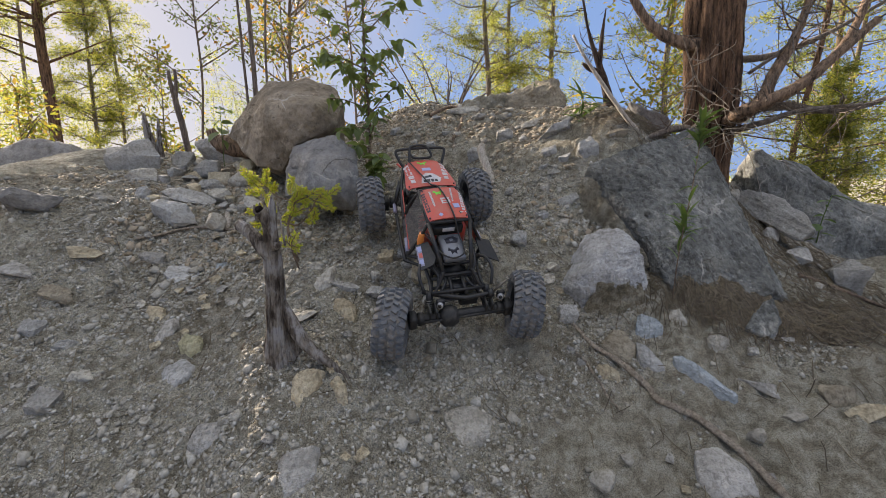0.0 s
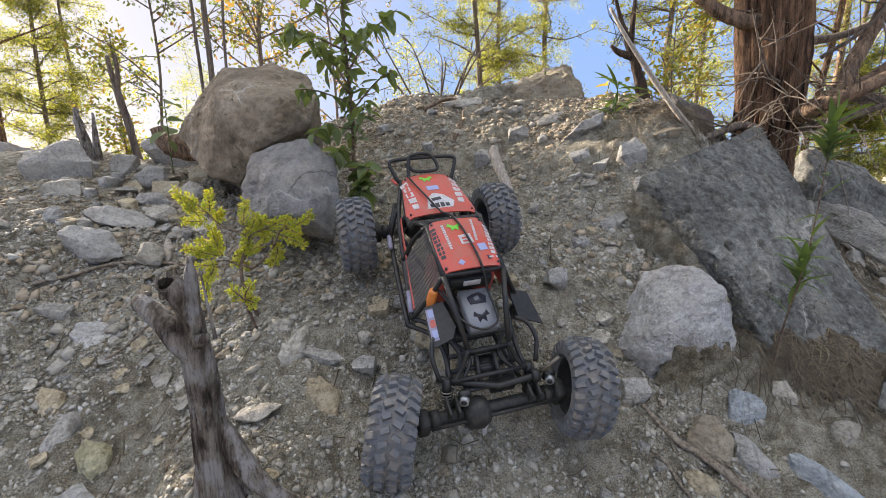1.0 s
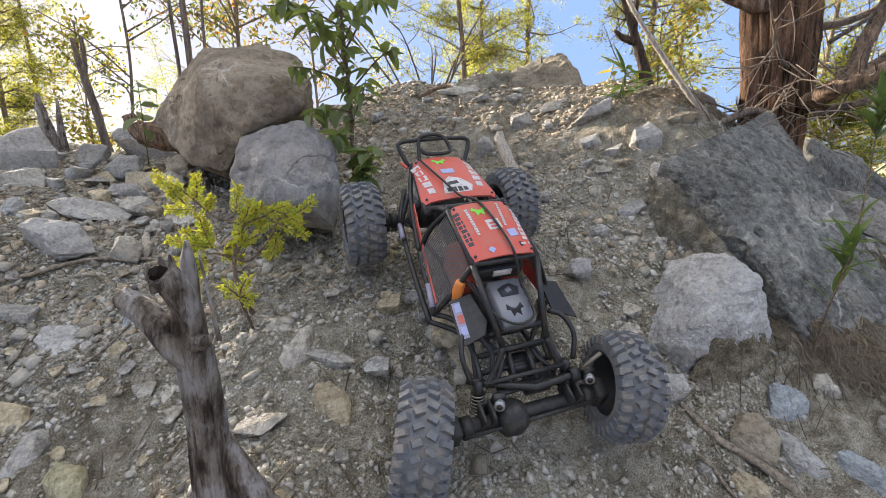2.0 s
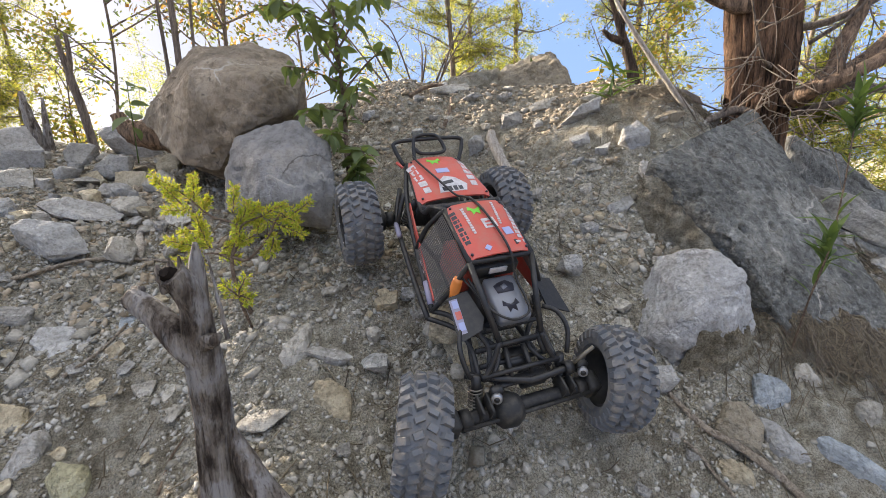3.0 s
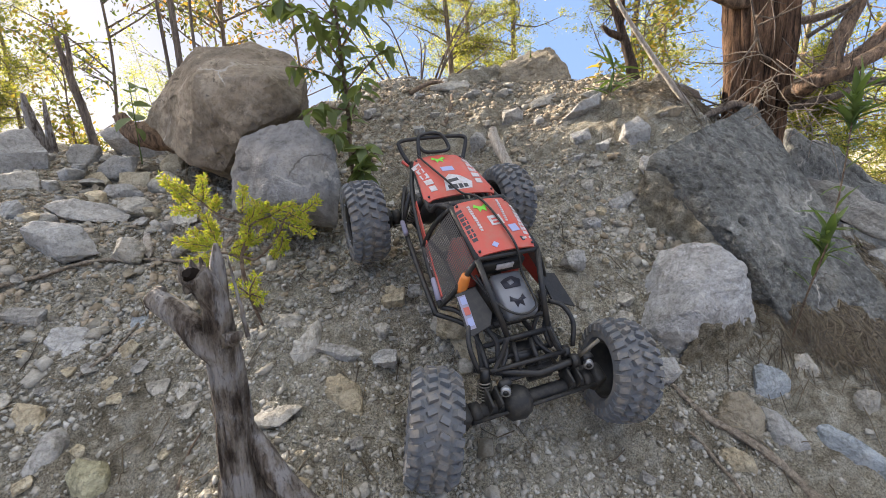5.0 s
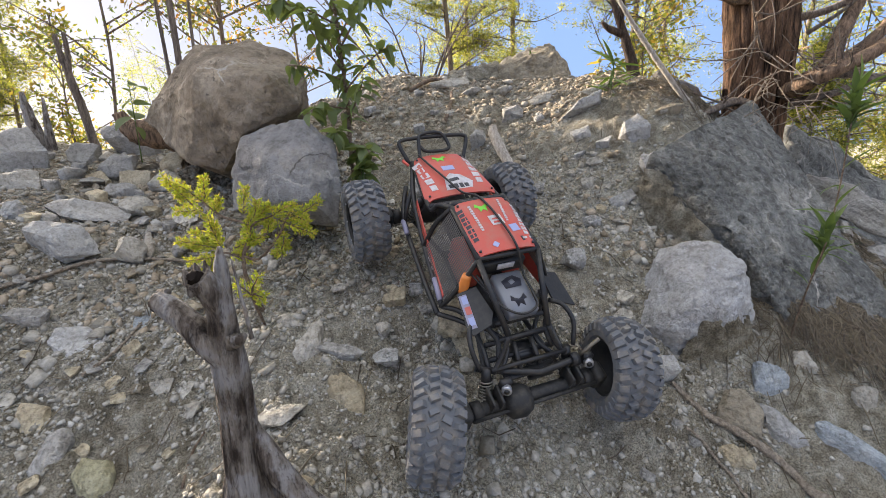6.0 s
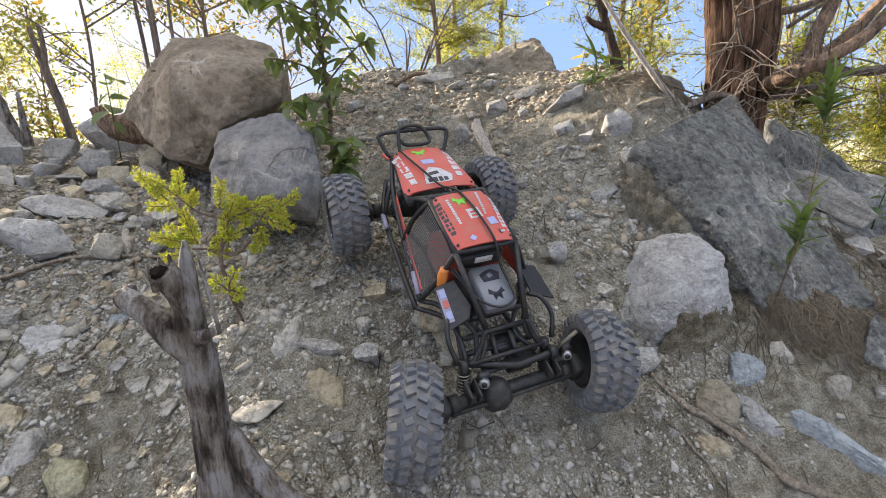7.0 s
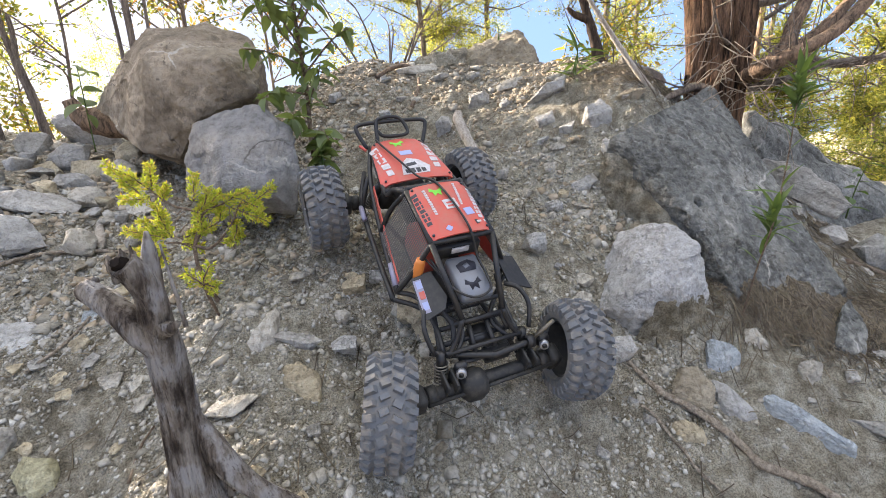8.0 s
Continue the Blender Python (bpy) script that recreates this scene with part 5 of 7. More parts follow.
car_tube("shock_hoop", [(0.052, -0.085, 0.062), (0.066, -0.098, 0.064), (0.072, -0.120, 0.056), (0.066, -0.142, 0.036)], 0.0036, both=True)
car_tube("lower_rail", [(0.054, -0.075, 0.040), (0.050, -0.110, 0.036), (0.052, -0.140, 0.030)], 0.0040, both=True)
car_tube("dash_tube", [RF, (0.060, -0.046, 0.080), (0.080, -0.045, 0.040)], 0.0040, both=True)
car_tube("rear_hoop_tube", [RR, (0.058, 0.060, 0.085), (0.070, 0.060, 0.045)], 0.0042, both=True)
car_tube("roof_cross_tube", [RF, (-RF[0], RF[1], RF[2])], 0.0040, straight=True)
car_tube("roof_cross_tube", [(RR[0], RR[1] + 0.006, RR[2] - 0.001), (-RR[0], RR[1] + 0.006, RR[2] - 0.001)], 0.0052, straight=True)
car_tube("deck_cross_tube", [(0.058, 0.088, 0.094), (-0.058, 0.088, 0.094)], 0.0046, straight=True)
car_tube("hood_cross_tube", [HOOD, (-HOOD[0], HOOD[1], HOOD[2])], 0.0042, straight=True)
car_tube("hood_cross_tube", [(-0.034, -0.101, 0.062), (0.034, -0.101, 0.062)], 0.0038, straight=True)
car_tube("hood_cross_tube", [(-0.048, -0.130, 0.030), (0.048, -0.130, 0.030)], 0.0042, straight=True)
car_tube("nose_cross_tube", [(-0.046, -0.112, 0.036), (0.046, -0.112, 0.036)], 0.0040, straight=True)
car_tube("nose_cross_tube", [(-0.052, -0.146, 0.036), (0.052, -0.146, 0.036)], 0.0038, straight=True)
car_tube("nose_brace", [(0.050, -0.080, 0.042), (0.020, -0.118, 0.040), (0.040, -0.150, 0.031)], 0.0034, both=True)
part("servo", block(Geo(), (0.020, -0.150, 0.012), (0.036, 0.018, 0.020), 0.12), PLASTIC, crawler, "black steering servo")
part("skid_plate", block(Geo(), (0.0, -0.152, 0.021), (0.070, 0.012, 0.004), 0.3), PLASTIC, crawler)
car_tube("winch_stay", [(0.012, -0.120, 0.044), (0.014, -0.152, 0.030)], 0.0040, both=True, straight=True)
part("winch_block", block(Geo(), (0.004, -0.126, 0.022), (0.030, 0.026, 0.020), 0.2), PLASTIC, crawler)
car_tube("front_bumper", [(-0.068, -0.134, 0.030), (-0.050, -0.142, 0.029), (0.0, -0.158, 0.028), (0.012, -0.1605, 0.028), (0.062, -0.158, 0.029)], 0.0056, label="thick black front bumper tube", step=6)
part("bumper_clamp", lathe(Geo(), [(-0.005, 0.0055), (-0.005, 0.0085), (0.005, 0.0085), (0.005, 0.0055)], 16, Matrix.Translation((0.060, -0.158, 0.029))), PLASTIC, crawler)
# rear hoop with its double loop
car_tube("rear_bar", [(-0.047, 0.214, 0.074), (-0.058, 0.236, 0.092), (-0.056, 0.244, 0.099), (-0.030, 0.246, 0.101), (0.030, 0.246, 0.101), (0.056, 0.244, 0.099), (0.058, 0.236, 0.092), (0.047, 0.214, 0.074)], 0.0040, step=6, label="bent black rear bar")
car_tube("rear_bar_loop", [(-0.030, 0.212, 0.080), (-0.027, 0.236, 0.097), (-0.020, 0.248, 0.106), (0.012, 0.248, 0.106), (0.024, 0.232, 0.094), (0.018, 0.223, 0.089), (-0.016, 0.224, 0.089), (-0.026, 0.232, 0.094)], 0.0036, step=6)


def panel_frame(a, b, c):
    """A frame whose x runs across the car and whose y runs back along the panel a to b; c is its normal's side."""
    o = (Vector(a) + Vector(b)) / 2
    y = (Vector(b) - Vector(a)).normalized()
    x = Vector((1, 0, 0))
    z = x.cross(y)
    return Matrix.Translation(o) @ Matrix((x, y, z)).transposed().to_4x4()


def panel(name, front, back, wf, wb, label, crown=0.004):
    """A red panel between two cross tubes, slightly crowned, with chamfered corners and four screws."""
    m = panel_frame((0, *front), (0, *back), 1)
    half = (Vector((0, *back)) - Vector((0, *front))).length / 2
    nx, ny = 12, 10
    v, f = [], []
    for t in (0.0, -0.0022):
        for j in range(ny + 1):
            for i in range(nx + 1):
                u, w = i / nx * 2 - 1, j / ny * 2 - 1
                hw = wf + (wb - wf) * (w + 1) / 2
                cut = 1 - 0.07 * max(0, abs(w) - 0.86) / 0.14
                z = crown * (1 - u * u) + 0.5 * crown * (1 - w * w) - 0.0035 * max(0, abs(u) - 0.85) / 0.15
                v.append(m @ Vector((u * hw * cut, w * half, z + t)))
    k = (nx + 1) * (ny + 1)
    at = lambda i, j: j * (nx + 1) + i
    for j in range(ny):
        for i in range(nx):
            f.append((at(i, j), at(i + 1, j), at(i + 1, j + 1), at(i, j + 1)))
            f.append((k + at(i, j + 1), k + at(i + 1, j + 1), k + at(i + 1, j), k + at(i, j)))
    rim = [at(i, 0) for i in range(nx)] + [at(nx, j) for j in range(ny)] + [at(i, ny) for i in range(nx, 0, -1)] + [at(0, j) for j in range(ny, 0, -1)]
    f += [(b, a, a + k, b + k) for a, b in zip(rim, rim[1:] + rim[:1])]
    ob = part(name, Geo().add(v, f), RED, crawler, label)
    smooth_by_angle(ob.data, 40)
    for sx in (-1, 1):
        for sy in (-1, 1):
            hw = wb if sy > 0 else wf
            p = Vector((sx * hw * 0.86, sy * half * 0.88, crown * 0.2 + 0.0003))
            part("screw", tube(Geo(), [m @ p, m @ (p + Vector((0, 0, 0.0018)))], [0.0020, 0.0016], 8, 1, smooth_line=False), DARK_PRINT, ob)

    def decal(name, outline, material, label=""):
        """A thin sticker that follows the panel's crown."""
        v = []
        for x, y in outline:
            u, w = x / (wf + (wb - wf) * (y / half + 1) / 2), y / half
            v.append((x, y, crown * (1 - u * u) + 0.5 * crown * (1 - w * w) + 0.0007 - 0.0035 * max(0, abs(u) - 0.85) / 0.15))
        k = len(v)
        pts = [m @ Vector(p) for p in v] + [m @ (Vector(p) - Vector((0, 0, 0.0005))) for p in v]
        part(name, Geo().add(pts, [tuple(range(k)), tuple(range(2 * k - 1, k - 1, -1))] + [(i, i + k, (i + 1) % k + k, (i + 1) % k) for i in range(k)]), material, ob, label, smooth=False)

    return ob, half, decal


def bar(cx, cy, w, h, deg=0.0):
    c, s = math.cos(radians(deg)), math.sin(radians(deg))
    return [(cx + x * c - y * s, cy + x * s + y * c) for x, y in ((-w / 2, -h / 2), (w / 2, -h / 2), (w / 2, h / 2), (-w / 2, h / 2))]


def horned(cx, cy, s):
    """The notched green badge."""
    pts = [(-1, 0.1), (-0.55, 0.0), (-0.45, -0.8), (0, -0.35), (0.45, -0.8), (0.55, 0.0), (1, 0.1), (0.8, 0.75), (0.4, 0.35), (0, 0.15), (-0.4, 0.35), (-0.8, 0.75)]
    return [(cx + x * s, cy + y * s) for x, y in pts]


def lettering(decal, cx, cy, length, tall, count, deg, material):
    """Writing too small to read: a row of short bars."""
    c, s = math.cos(radians(deg)), math.sin(radians(deg))
    step = length / count
    for k in range(count):
        t = (k + 0.5) * step - length / 2
        decal("print_bar", bar(cx + t * c, cy + t * s, step * 0.72, tall * (1.0 if k % 3 else 0.82), deg), material)


roof, half, decal = panel("roof_panel", (-0.040, 0.1225), (0.0525, 0.1245), 0.0425, 0.0415, "red roof panel with white and green stickers")
decal("sticker", horned(-0.006, 0.029, 0.0105), GREEN, "green sticker")
decal("sticker", bar(0.0035, 0.003, 0.018, 0.017, 4), WHITE, "white square sticker")
decal("sticker_stripe", bar(0.0035, 0.005, 0.011, 0.003, 4), RED)
decal("sticker_stripe", bar(0.0035, -0.001, 0.011, 0.003, 4), RED)
lettering(decal, -0.036, 0.004, 0.060, 0.0075, 8, 92, DARK_PRINT)
lettering(decal, -0.022, 0.012, 0.048, 0.0040, 11, 92, WHITE)
lettering(decal, 0.020, 0.020, 0.044, 0.0036, 11, 84, WHITE)
lettering(decal, 0.037, 0.002, 0.060, 0.0075, 8, 84, WHITE)
decal("sticker", bar(0.022, -0.014, 0.012, 0.012, 8), BLUE_PRINT, "pale blue sticker")
decal("sticker", bar(0.032, -0.032, 0.017, 0.007, 8), DARK_PRINT)
decal("sticker_stripe", bar(0.032, -0.032, 0.013, 0.003, 8), WHITE)
decal("sticker", bar(-0.014, -0.036, 0.007, 0.007, 45), BLUE_PRINT)

deck, half, decal = panel("rear_panel", (0.102, 0.0925), (0.214, 0.0825), 0.0585, 0.0440, "red rear panel with white stickers", 0.005)
decal("sticker", horned(-0.004, 0.040, 0.0115), GREEN, "green sticker")
decal("sticker", [(-0.022, -0.045), (0.020, -0.045), (0.026, -0.030), (0.012, -0.012), (-0.004, -0.006), (-0.016, -0.018)], WHITE, "white crest sticker")
lettering(decal, 0.0, -0.038, 0.034, 0.010, 4, 0, DARK_PRINT)
decal("sticker_stripe", bar(-0.002, -0.022, 0.016, 0.007, 10), DARK_PRINT)
decal("sticker_stripe", bar(0.0, 0.010, 0.020, 0.012, 0), BLUE_PRINT)
lettering(decal, -0.041, 0.0, 0.085, 0.012, 5, 94, WHITE)
lettering(decal, 0.040, 0.004, 0.080, 0.012, 5, 86, WHITE)

# side panels, each between its rails, and the window nets
for s in (-1, 1):
    outline = [(-0.035, 0.050), (0.06, 0.060), (0.13, 0.070), (0.12, 0.036), (0.05, 0.024), (-0.035, 0.030)]
    k = len(outline)
    xs = [0.0765 - 0.09 * max(0, y + 0.03) for y, z in outline]
    v = [(s * (x - 0.0018 * i), y, z) for i in (0, 1) for x, (y, z) in zip(xs, outline)]
    f = [tuple(range(k)), tuple(range(2 * k - 1, k - 1, -1))] + [(i, i + k, (i + 1) % k + k, (i + 1) % k) for i in range(k)]
    side = part("side_panel", Geo().add(v, f), RED, crawler, "red side panel with white lettering bars", smooth=False)
    for i in range(5):
        y = -0.02 + i * 0.013
        part("print_bar", block(Geo(), (s * (0.0775 - 0.09 * (y + 0.03)), y, 0.036 + 0.10 * (y + 0.03)), (0.001, 0.009, 0.008), 0.1), WHITE, side, smooth=False)
    geo = Geo()
    a, b, c2, d = Vector((s * 0.044, 0.050, 0.114)), Vector((s * 0.044, -0.038, 0.112)), Vector((s * 0.076, -0.040, 0.046)), Vector((s * 0.072, 0.050, 0.052))
    for i in range(25):
        t = i / 24
        tube(geo, [a.lerp(b, t), d.lerp(c2, t)], [0.0006, 0.0006], 4, 1, smooth_line=False, caps=False)
        tube(geo, [a.lerp(d, t), b.lerp(c2, t)], [0.0006, 0.0006], 4, 1, smooth_line=False, caps=False)
    part("window_net", geo, NET_CORD, crawler, "fine dusty mesh net in the side window")
    part("seat_shell", block(Geo(), (s * 0.030, 0.005, 0.060), (0.030, 0.06, 0.05), 0.2), RED, crawler, "dull red shell behind the net")

# electronics behind the nose
box = part("control_box", block(Geo(), (0.0, -0.076, 0.079), (0.042, 0.062, 0.016), 0.18, Matrix.Rotation(radians(5), 3, "X")), SILVER, crawler, "grey metal control box")
top = Matrix.Translation((0.0, -0.076, 0.079)) @ Matrix.Rotation(radians(5), 4, "X") @ Matrix.Translation((0, 0, 0.0087))
part("box_sticker", plate(Geo(), [(-0.010, 0.006), (0.012, 0.006), (0.015, 0.016), (0.006, 0.023), (-0.004, 0.021), (-0.012, 0.017)], 0.0006, top), DARK_PRINT, box)
part("box_sticker", plate(Geo(), bar(0.001, 0.014, 0.007, 0.006, 20), 0.0006, top @ Matrix.Translation((0, 0, 0.0006))), SILVER, box)
part("box_sticker", plate(Geo(), [(x * 0.011, -0.013 + y * 0.011) for x, y in ((-1, 0.1), (-0.55, 0.0), (-0.45, -0.8), (0, -0.35), (0.45, -0.8), (0.55, 0.0), (1, 0.1), (0.8, 0.75), (0.4, 0.35), (0, 0.15), (-0.4, 0.35), (-0.8, 0.75))], 0.0006, top), DARK_PRINT, box)
part("receiver_box", block(Geo(), (0.0, -0.030, 0.092), (0.062, 0.022, 0.022), 0.15), PLASTIC, crawler)
part("label_plate", block(Geo(), (0.0, -0.043, 0.098), (0.024, 0.002, 0.009), 0.15), WHITE, crawler, "small white label with a dark edge")
geo = tube(Geo(), [(-0.058, -0.050, 0.070), (-0.056, -0.047, 0.084), (-0.053, -0.044, 0.096)], [0.0060, 0.0068, 0.0058], 14, 3)
part("orange_cap", geo, ORANGE, crawler, "orange rubber cap")
# printed flap at one side, black flap at the other
m = Matrix.Translation((-0.053, -0.077, 0.074)) @ Matrix.Rotation(radians(14), 4, "X") @ Matrix.Rotation(radians(-16), 4, "Y")
flap = part("fender_flap", plate(Geo(), [(-0.018, -0.030), (-0.012, -0.034), (0.012, -0.028), (0.019, -0.014), (0.010, 0.024), (-0.016, 0.022)], 0.0022, m), PLASTIC, crawler, "black flap with a pale sticker", smooth=False)
part("flap_sticker", plate(Geo(), bar(-0.010, -0.004, 0.010, 0.044), 0.0006, m @ Matrix.Translation((0, 0, 0.0007))), PALE_PRINT, flap, smooth=False)
for k, mat in enumerate((BLUE_PRINT, RED, BLUE_PRINT)):
    part("print_bar", plate(Geo(), bar(-0.009, -0.017 + 0.014 * k, 0.007, 0.010), 0.0005, m @ Matrix.Translation((0, 0, 0.0012))), mat, flap, smooth=False)
m = Matrix.Translation((0.078, -0.066, 0.056)) @ Matrix.Rotation(radians(10), 4, "X") @ Matrix.Rotation(radians(28), 4, "Y")
part("fender_flap", plate(Geo(), [(-0.022, -0.020), (0.026, -0.026), (0.016, 0.026), (-0.022, 0.024)], 0.0022, m), PLASTIC, crawler, "bent black plastic flap", smooth=False)
# long black cable tied over the roof, and loose wires
car_tube("tow_cable", [(-0.034, 0.214, 0.0905), (-0.030, 0.190, 0.0945), (-0.018, 0.140, 0.101), (-0.006, 0.100, 0.1035), (-0.002, 0.075, 0.118), (0.000, 0.050, 0.1305), (0.006, 0.010, 0.1325), (0.010, -0.038, 0.1285), (0.016, -0.060, 0.100), (0.020, -0.085, 0.090), (0.014, -0.106, 0.091), (-0.008, -0.110, 0.088), (-0.030, -0.090, 0.090), (-0.044, -0.050, 0.100)],
         0.0020, PLASTIC, label="thin black cord lying over the panels", step=8, sides=6)
car_tube("wire", [(-0.048, -0.045, 0.096), (-0.038, -0.070, 0.092), (-0.026, -0.100, 0.080)], 0.0018, PLASTIC, sides=6)
car_tube("antenna_tip", [(-0.052, 0.205, 0.078), (-0.060, 0.215, 0.082)], 0.003, RED, sides=6)
car_tube("side_strut", [(-0.079, 0.135, 0.026), (-0.0815, 0.105, 0.028)], 0.0047, PALE_PRINT, both=True, straight=True, label="white sticker wound round the rail")
car_tube("print_sleeve", [(-0.076, -0.002, 0.046), (-0.0795, -0.036, 0.042)], 0.0047, PALE_PRINT, both=True, straight=True, label="white sticker wound round the rail")


# ---- wood: the cedar, dead limbs, stumps, sticks and roots ----
def trunk_mesh(points, radii, sides, step, seed, ridges=0.16, wave=7.0):
    """A trunk with lengthwise ridges of stripping bark."""
    geo = tube(Geo(), points, radii, sides, step)
    line = spline(points, step)
    v = np.array(geo.v)
    n = len(line)
    ang = np.tile(np.linspace(0, 2 * math.pi, sides, endpoint=False), n)
    axis = np.repeat(line, sides, 0)
    along = axis[:, 2]
    q = np.stack([np.cos(ang) * wave * 0.5, np.sin(ang) * wave * 0.5, along * 2.2], -1)
    fine = np.stack([np.cos(ang) * wave * 1.6, np.sin(ang) * wave * 1.6, along * 5.0], -1)
    k = ridges * (0.6 * fbm(q, 2, seed) + 0.55 * (1 - 2 * np.abs(fbm(fine, 2, seed + 3))))
    geo.v = [tuple(p) for p in axis + (v - axis) * (1 + k)[:, None]]
    return geo


def twigs_along(geo, points, count, length, r, rng, spread=1.0, down=0.0):
    """Bare crooked side twigs."""
    line = spline(points, 6)
    for _ in range(count):
        i = rng.integers(len(line) // 4, len(line))
        p = line[i]
        d = rng.normal(size=3) * np.array([1, 1, 0.8]) * spread + np.array([0, 0, 0.25 - down])
        d /= np.linalg.norm(d)
        L = length * rng.uniform(0.4, 1.2)
        a, b = p + d * L * 0.5 + rng.normal(0, 0.10 * L, 3), p + d * L + rng.normal(0, 0.22 * L, 3)
        tube(geo, [p, a, b], [r, r * 0.7, r * 0.3], 5, 3)
        if L > length * 0.6:
            c = a + rng.normal(0, 0.45 * L, 3)
            tube(geo, [a, (a + c) / 2 + rng.normal(0, 0.06 * L, 3), c], [r * 0.6, r * 0.25], 4, 2)


cedar = thing("cedar_tree", Matrix.Translation((0.93, 1.57, 0.70)), "mature cedar with stripping reddish bark and bare dead limbs", "tree")


def cedar_part(name, geo, material, label="", parent=cedar):
    o = np.array((0.93, 1.57, 0.70))
    geo.v = [tuple(np.array(p) - o) for p in geo.v]
    return part(name, geo, material, parent, label)


trunk = cedar_part("trunk", trunk_mesh([(0.898, 1.55, 0.50), (0.898, 1.555, 0.70), (0.904, 1.565, 0.86), (0.912, 1.575, 1.05), (0.906, 1.59, 1.30), (0.92, 1.62, 1.7), (0.93, 1.64, 2.3), (0.94, 1.66, 3.2), (0.95, 1.66, 4.3)],
                                       [0.074, 0.066, 0.071, 0.077, 0.077, 0.072, 0.062, 0.042, 0.012], 110, 26, 4, 0.24, 11.0), CEDAR_BARK)
BARE_LIMBS = [
    ([(0.86, 1.56, 1.19), (0.805, 1.555, 1.185), (0.728, 1.56, 1.215), (0.670, 1.57, 1.27), (0.622, 1.58, 1.345), (0.56, 1.60, 1.44)], 0.022, 0.010, 6),
    ([(0.93, 1.47, 0.93), (0.985, 1.439, 0.984), (1.029, 1.453, 1.071), (1.082, 1.467, 1.157), (1.126, 1.484, 1.261), (1.20, 1.51, 1.45)], 0.022, 0.008, 8),
    ([(0.95, 1.48, 0.95), (1.113, 1.487, 1.026), (1.222, 1.501, 1.106), (1.295, 1.514, 1.186), (1.349, 1.531, 1.293), (1.40, 1.56, 1.45)], 0.020, 0.008, 8),
    ([(0.96, 1.53, 0.96), (1.115, 1.531, 0.984), (1.265, 1.529, 0.969), (1.396, 1.533, 0.984), (1.60, 1.55, 1.06)], 0.015, 0.006, 8),
]
BARE_LIMBS += [
    ([(0.96, 1.62, 1.15), (1.152, 1.663, 1.175), (1.292, 1.672, 1.224), (1.433, 1.684, 1.292), (1.62, 1.70, 1.40)], 0.014, 0.005, 8),
    ([(0.84, 1.50, 0.90), (0.74, 1.44, 0.905), (0.66, 1.40, 0.885), (0.60, 1.37, 0.865)], 0.013, 0.006, 9),
    ([(0.92, 1.48, 0.93), (0.90, 1.40, 0.945), (0.93, 1.36, 0.965), (1.02, 1.34, 1.01), (1.12, 1.35, 1.09), (1.25, 1.37, 1.20)], 0.021, 0.010, 8),
    ([(0.93, 1.47, 0.90), (0.97, 1.40, 0.915), (1.08, 1.39, 0.95), (1.25, 1.38, 0.965)], 0.012, 0.005, 8),
]
BARE_LIMBS += [
    ([(0.90, 1.62, 1.45), (1.05, 1.60, 1.58), (1.25, 1.62, 1.75)], 0.016, 0.005, 6),
    ([(0.90, 1.60, 1.60), (0.75, 1.62, 1.72), (0.55, 1.66, 1.85)], 0.014, 0.005, 6),
    ([(0.90, 1.52, 1.02), (0.80, 1.44, 1.03), (0.74, 1.40, 1.09), (0.70, 1.38, 1.16)], 0.005, 0.0015, 6),
    ([(0.98, 1.50, 1.08), (1.05, 1.44, 1.15), (1.10, 1.42, 1.28)], 0.006, 0.002, 6),
]
rng = np.random.default_rng(41)
for pts, r0, r1, n in BARE_LIMBS:
    limb = cedar_part("limb", tube(Geo(), pts, [r0, r1], 12, 6, 0.07, rng), LIT_BARK if r0 > 0.018 else GREY_BARK)
    for _ in range(n):
        geo = Geo()
        twigs_along(geo, pts, 1, 0.16, 0.0026, rng)
        cedar_part("twig", geo, GREY_BARK, parent=limb)
geo = Geo()      # tangle of fine twigs before the trunk
for k in range(46):
    p = np.array([rng.uniform(0.70, 0.98), rng.uniform(1.33, 1.46), rng.uniform(0.86, 0.97)])
    d = rng.normal(size=3) * np.array([0.07, 0.03, 0.05])
    tube(geo, [p, p + d * 0.5 + rng.normal(0, 0.012, 3), p + d + rng.normal(0, 0.02, 3)], [0.0016, 0.0007], 4, 3)
cedar_part("twig_tangle", geo, ROOT_BARK, "tangle of pale dry twigs before the trunk")
for k, pts in enumerate(([(0.90, 1.50, 0.72), (0.80, 1.44, 0.80), (0.70, 1.43, 0.86), (0.60, 1.42, 0.84)],)):
    cedar_part("root", tube(Geo(), pts, [0.024, 0.008], 10, 5, 0.06, rng), CEDAR_BARK)


def leaf_cloud(centres, ways, length, width, count, spread, rng, droop=0.0):
    """Small pointed leaves round each centre, as one array of quads."""
    n = len(centres) * count
    c = np.repeat(centres, count, 0) + rng.normal(0, 1, (n, 3)) * spread
    d = np.repeat(ways, count, 0) + rng.normal(0, 0.75, (n, 3)) - np.array([0, 0, droop])
    d /= np.linalg.norm(d, axis=1)[:, None] + 1e-9
    s = np.cross(d, rng.normal(size=(n, 3)))
    s /= np.linalg.norm(s, axis=1)[:, None] + 1e-9
    L, W = length * rng.uniform(0.6, 1.3, (n, 1)), width * rng.uniform(0.6, 1.3, (n, 1))
    up = np.cross(d, s) * W * 0.25
    v = np.stack([c, c + d * L * 0.5 + s * W * 0.5 + up, c + d * L, c + d * L * 0.5 - s * W * 0.5 + up], 1)
    return v.reshape(-1, 3)


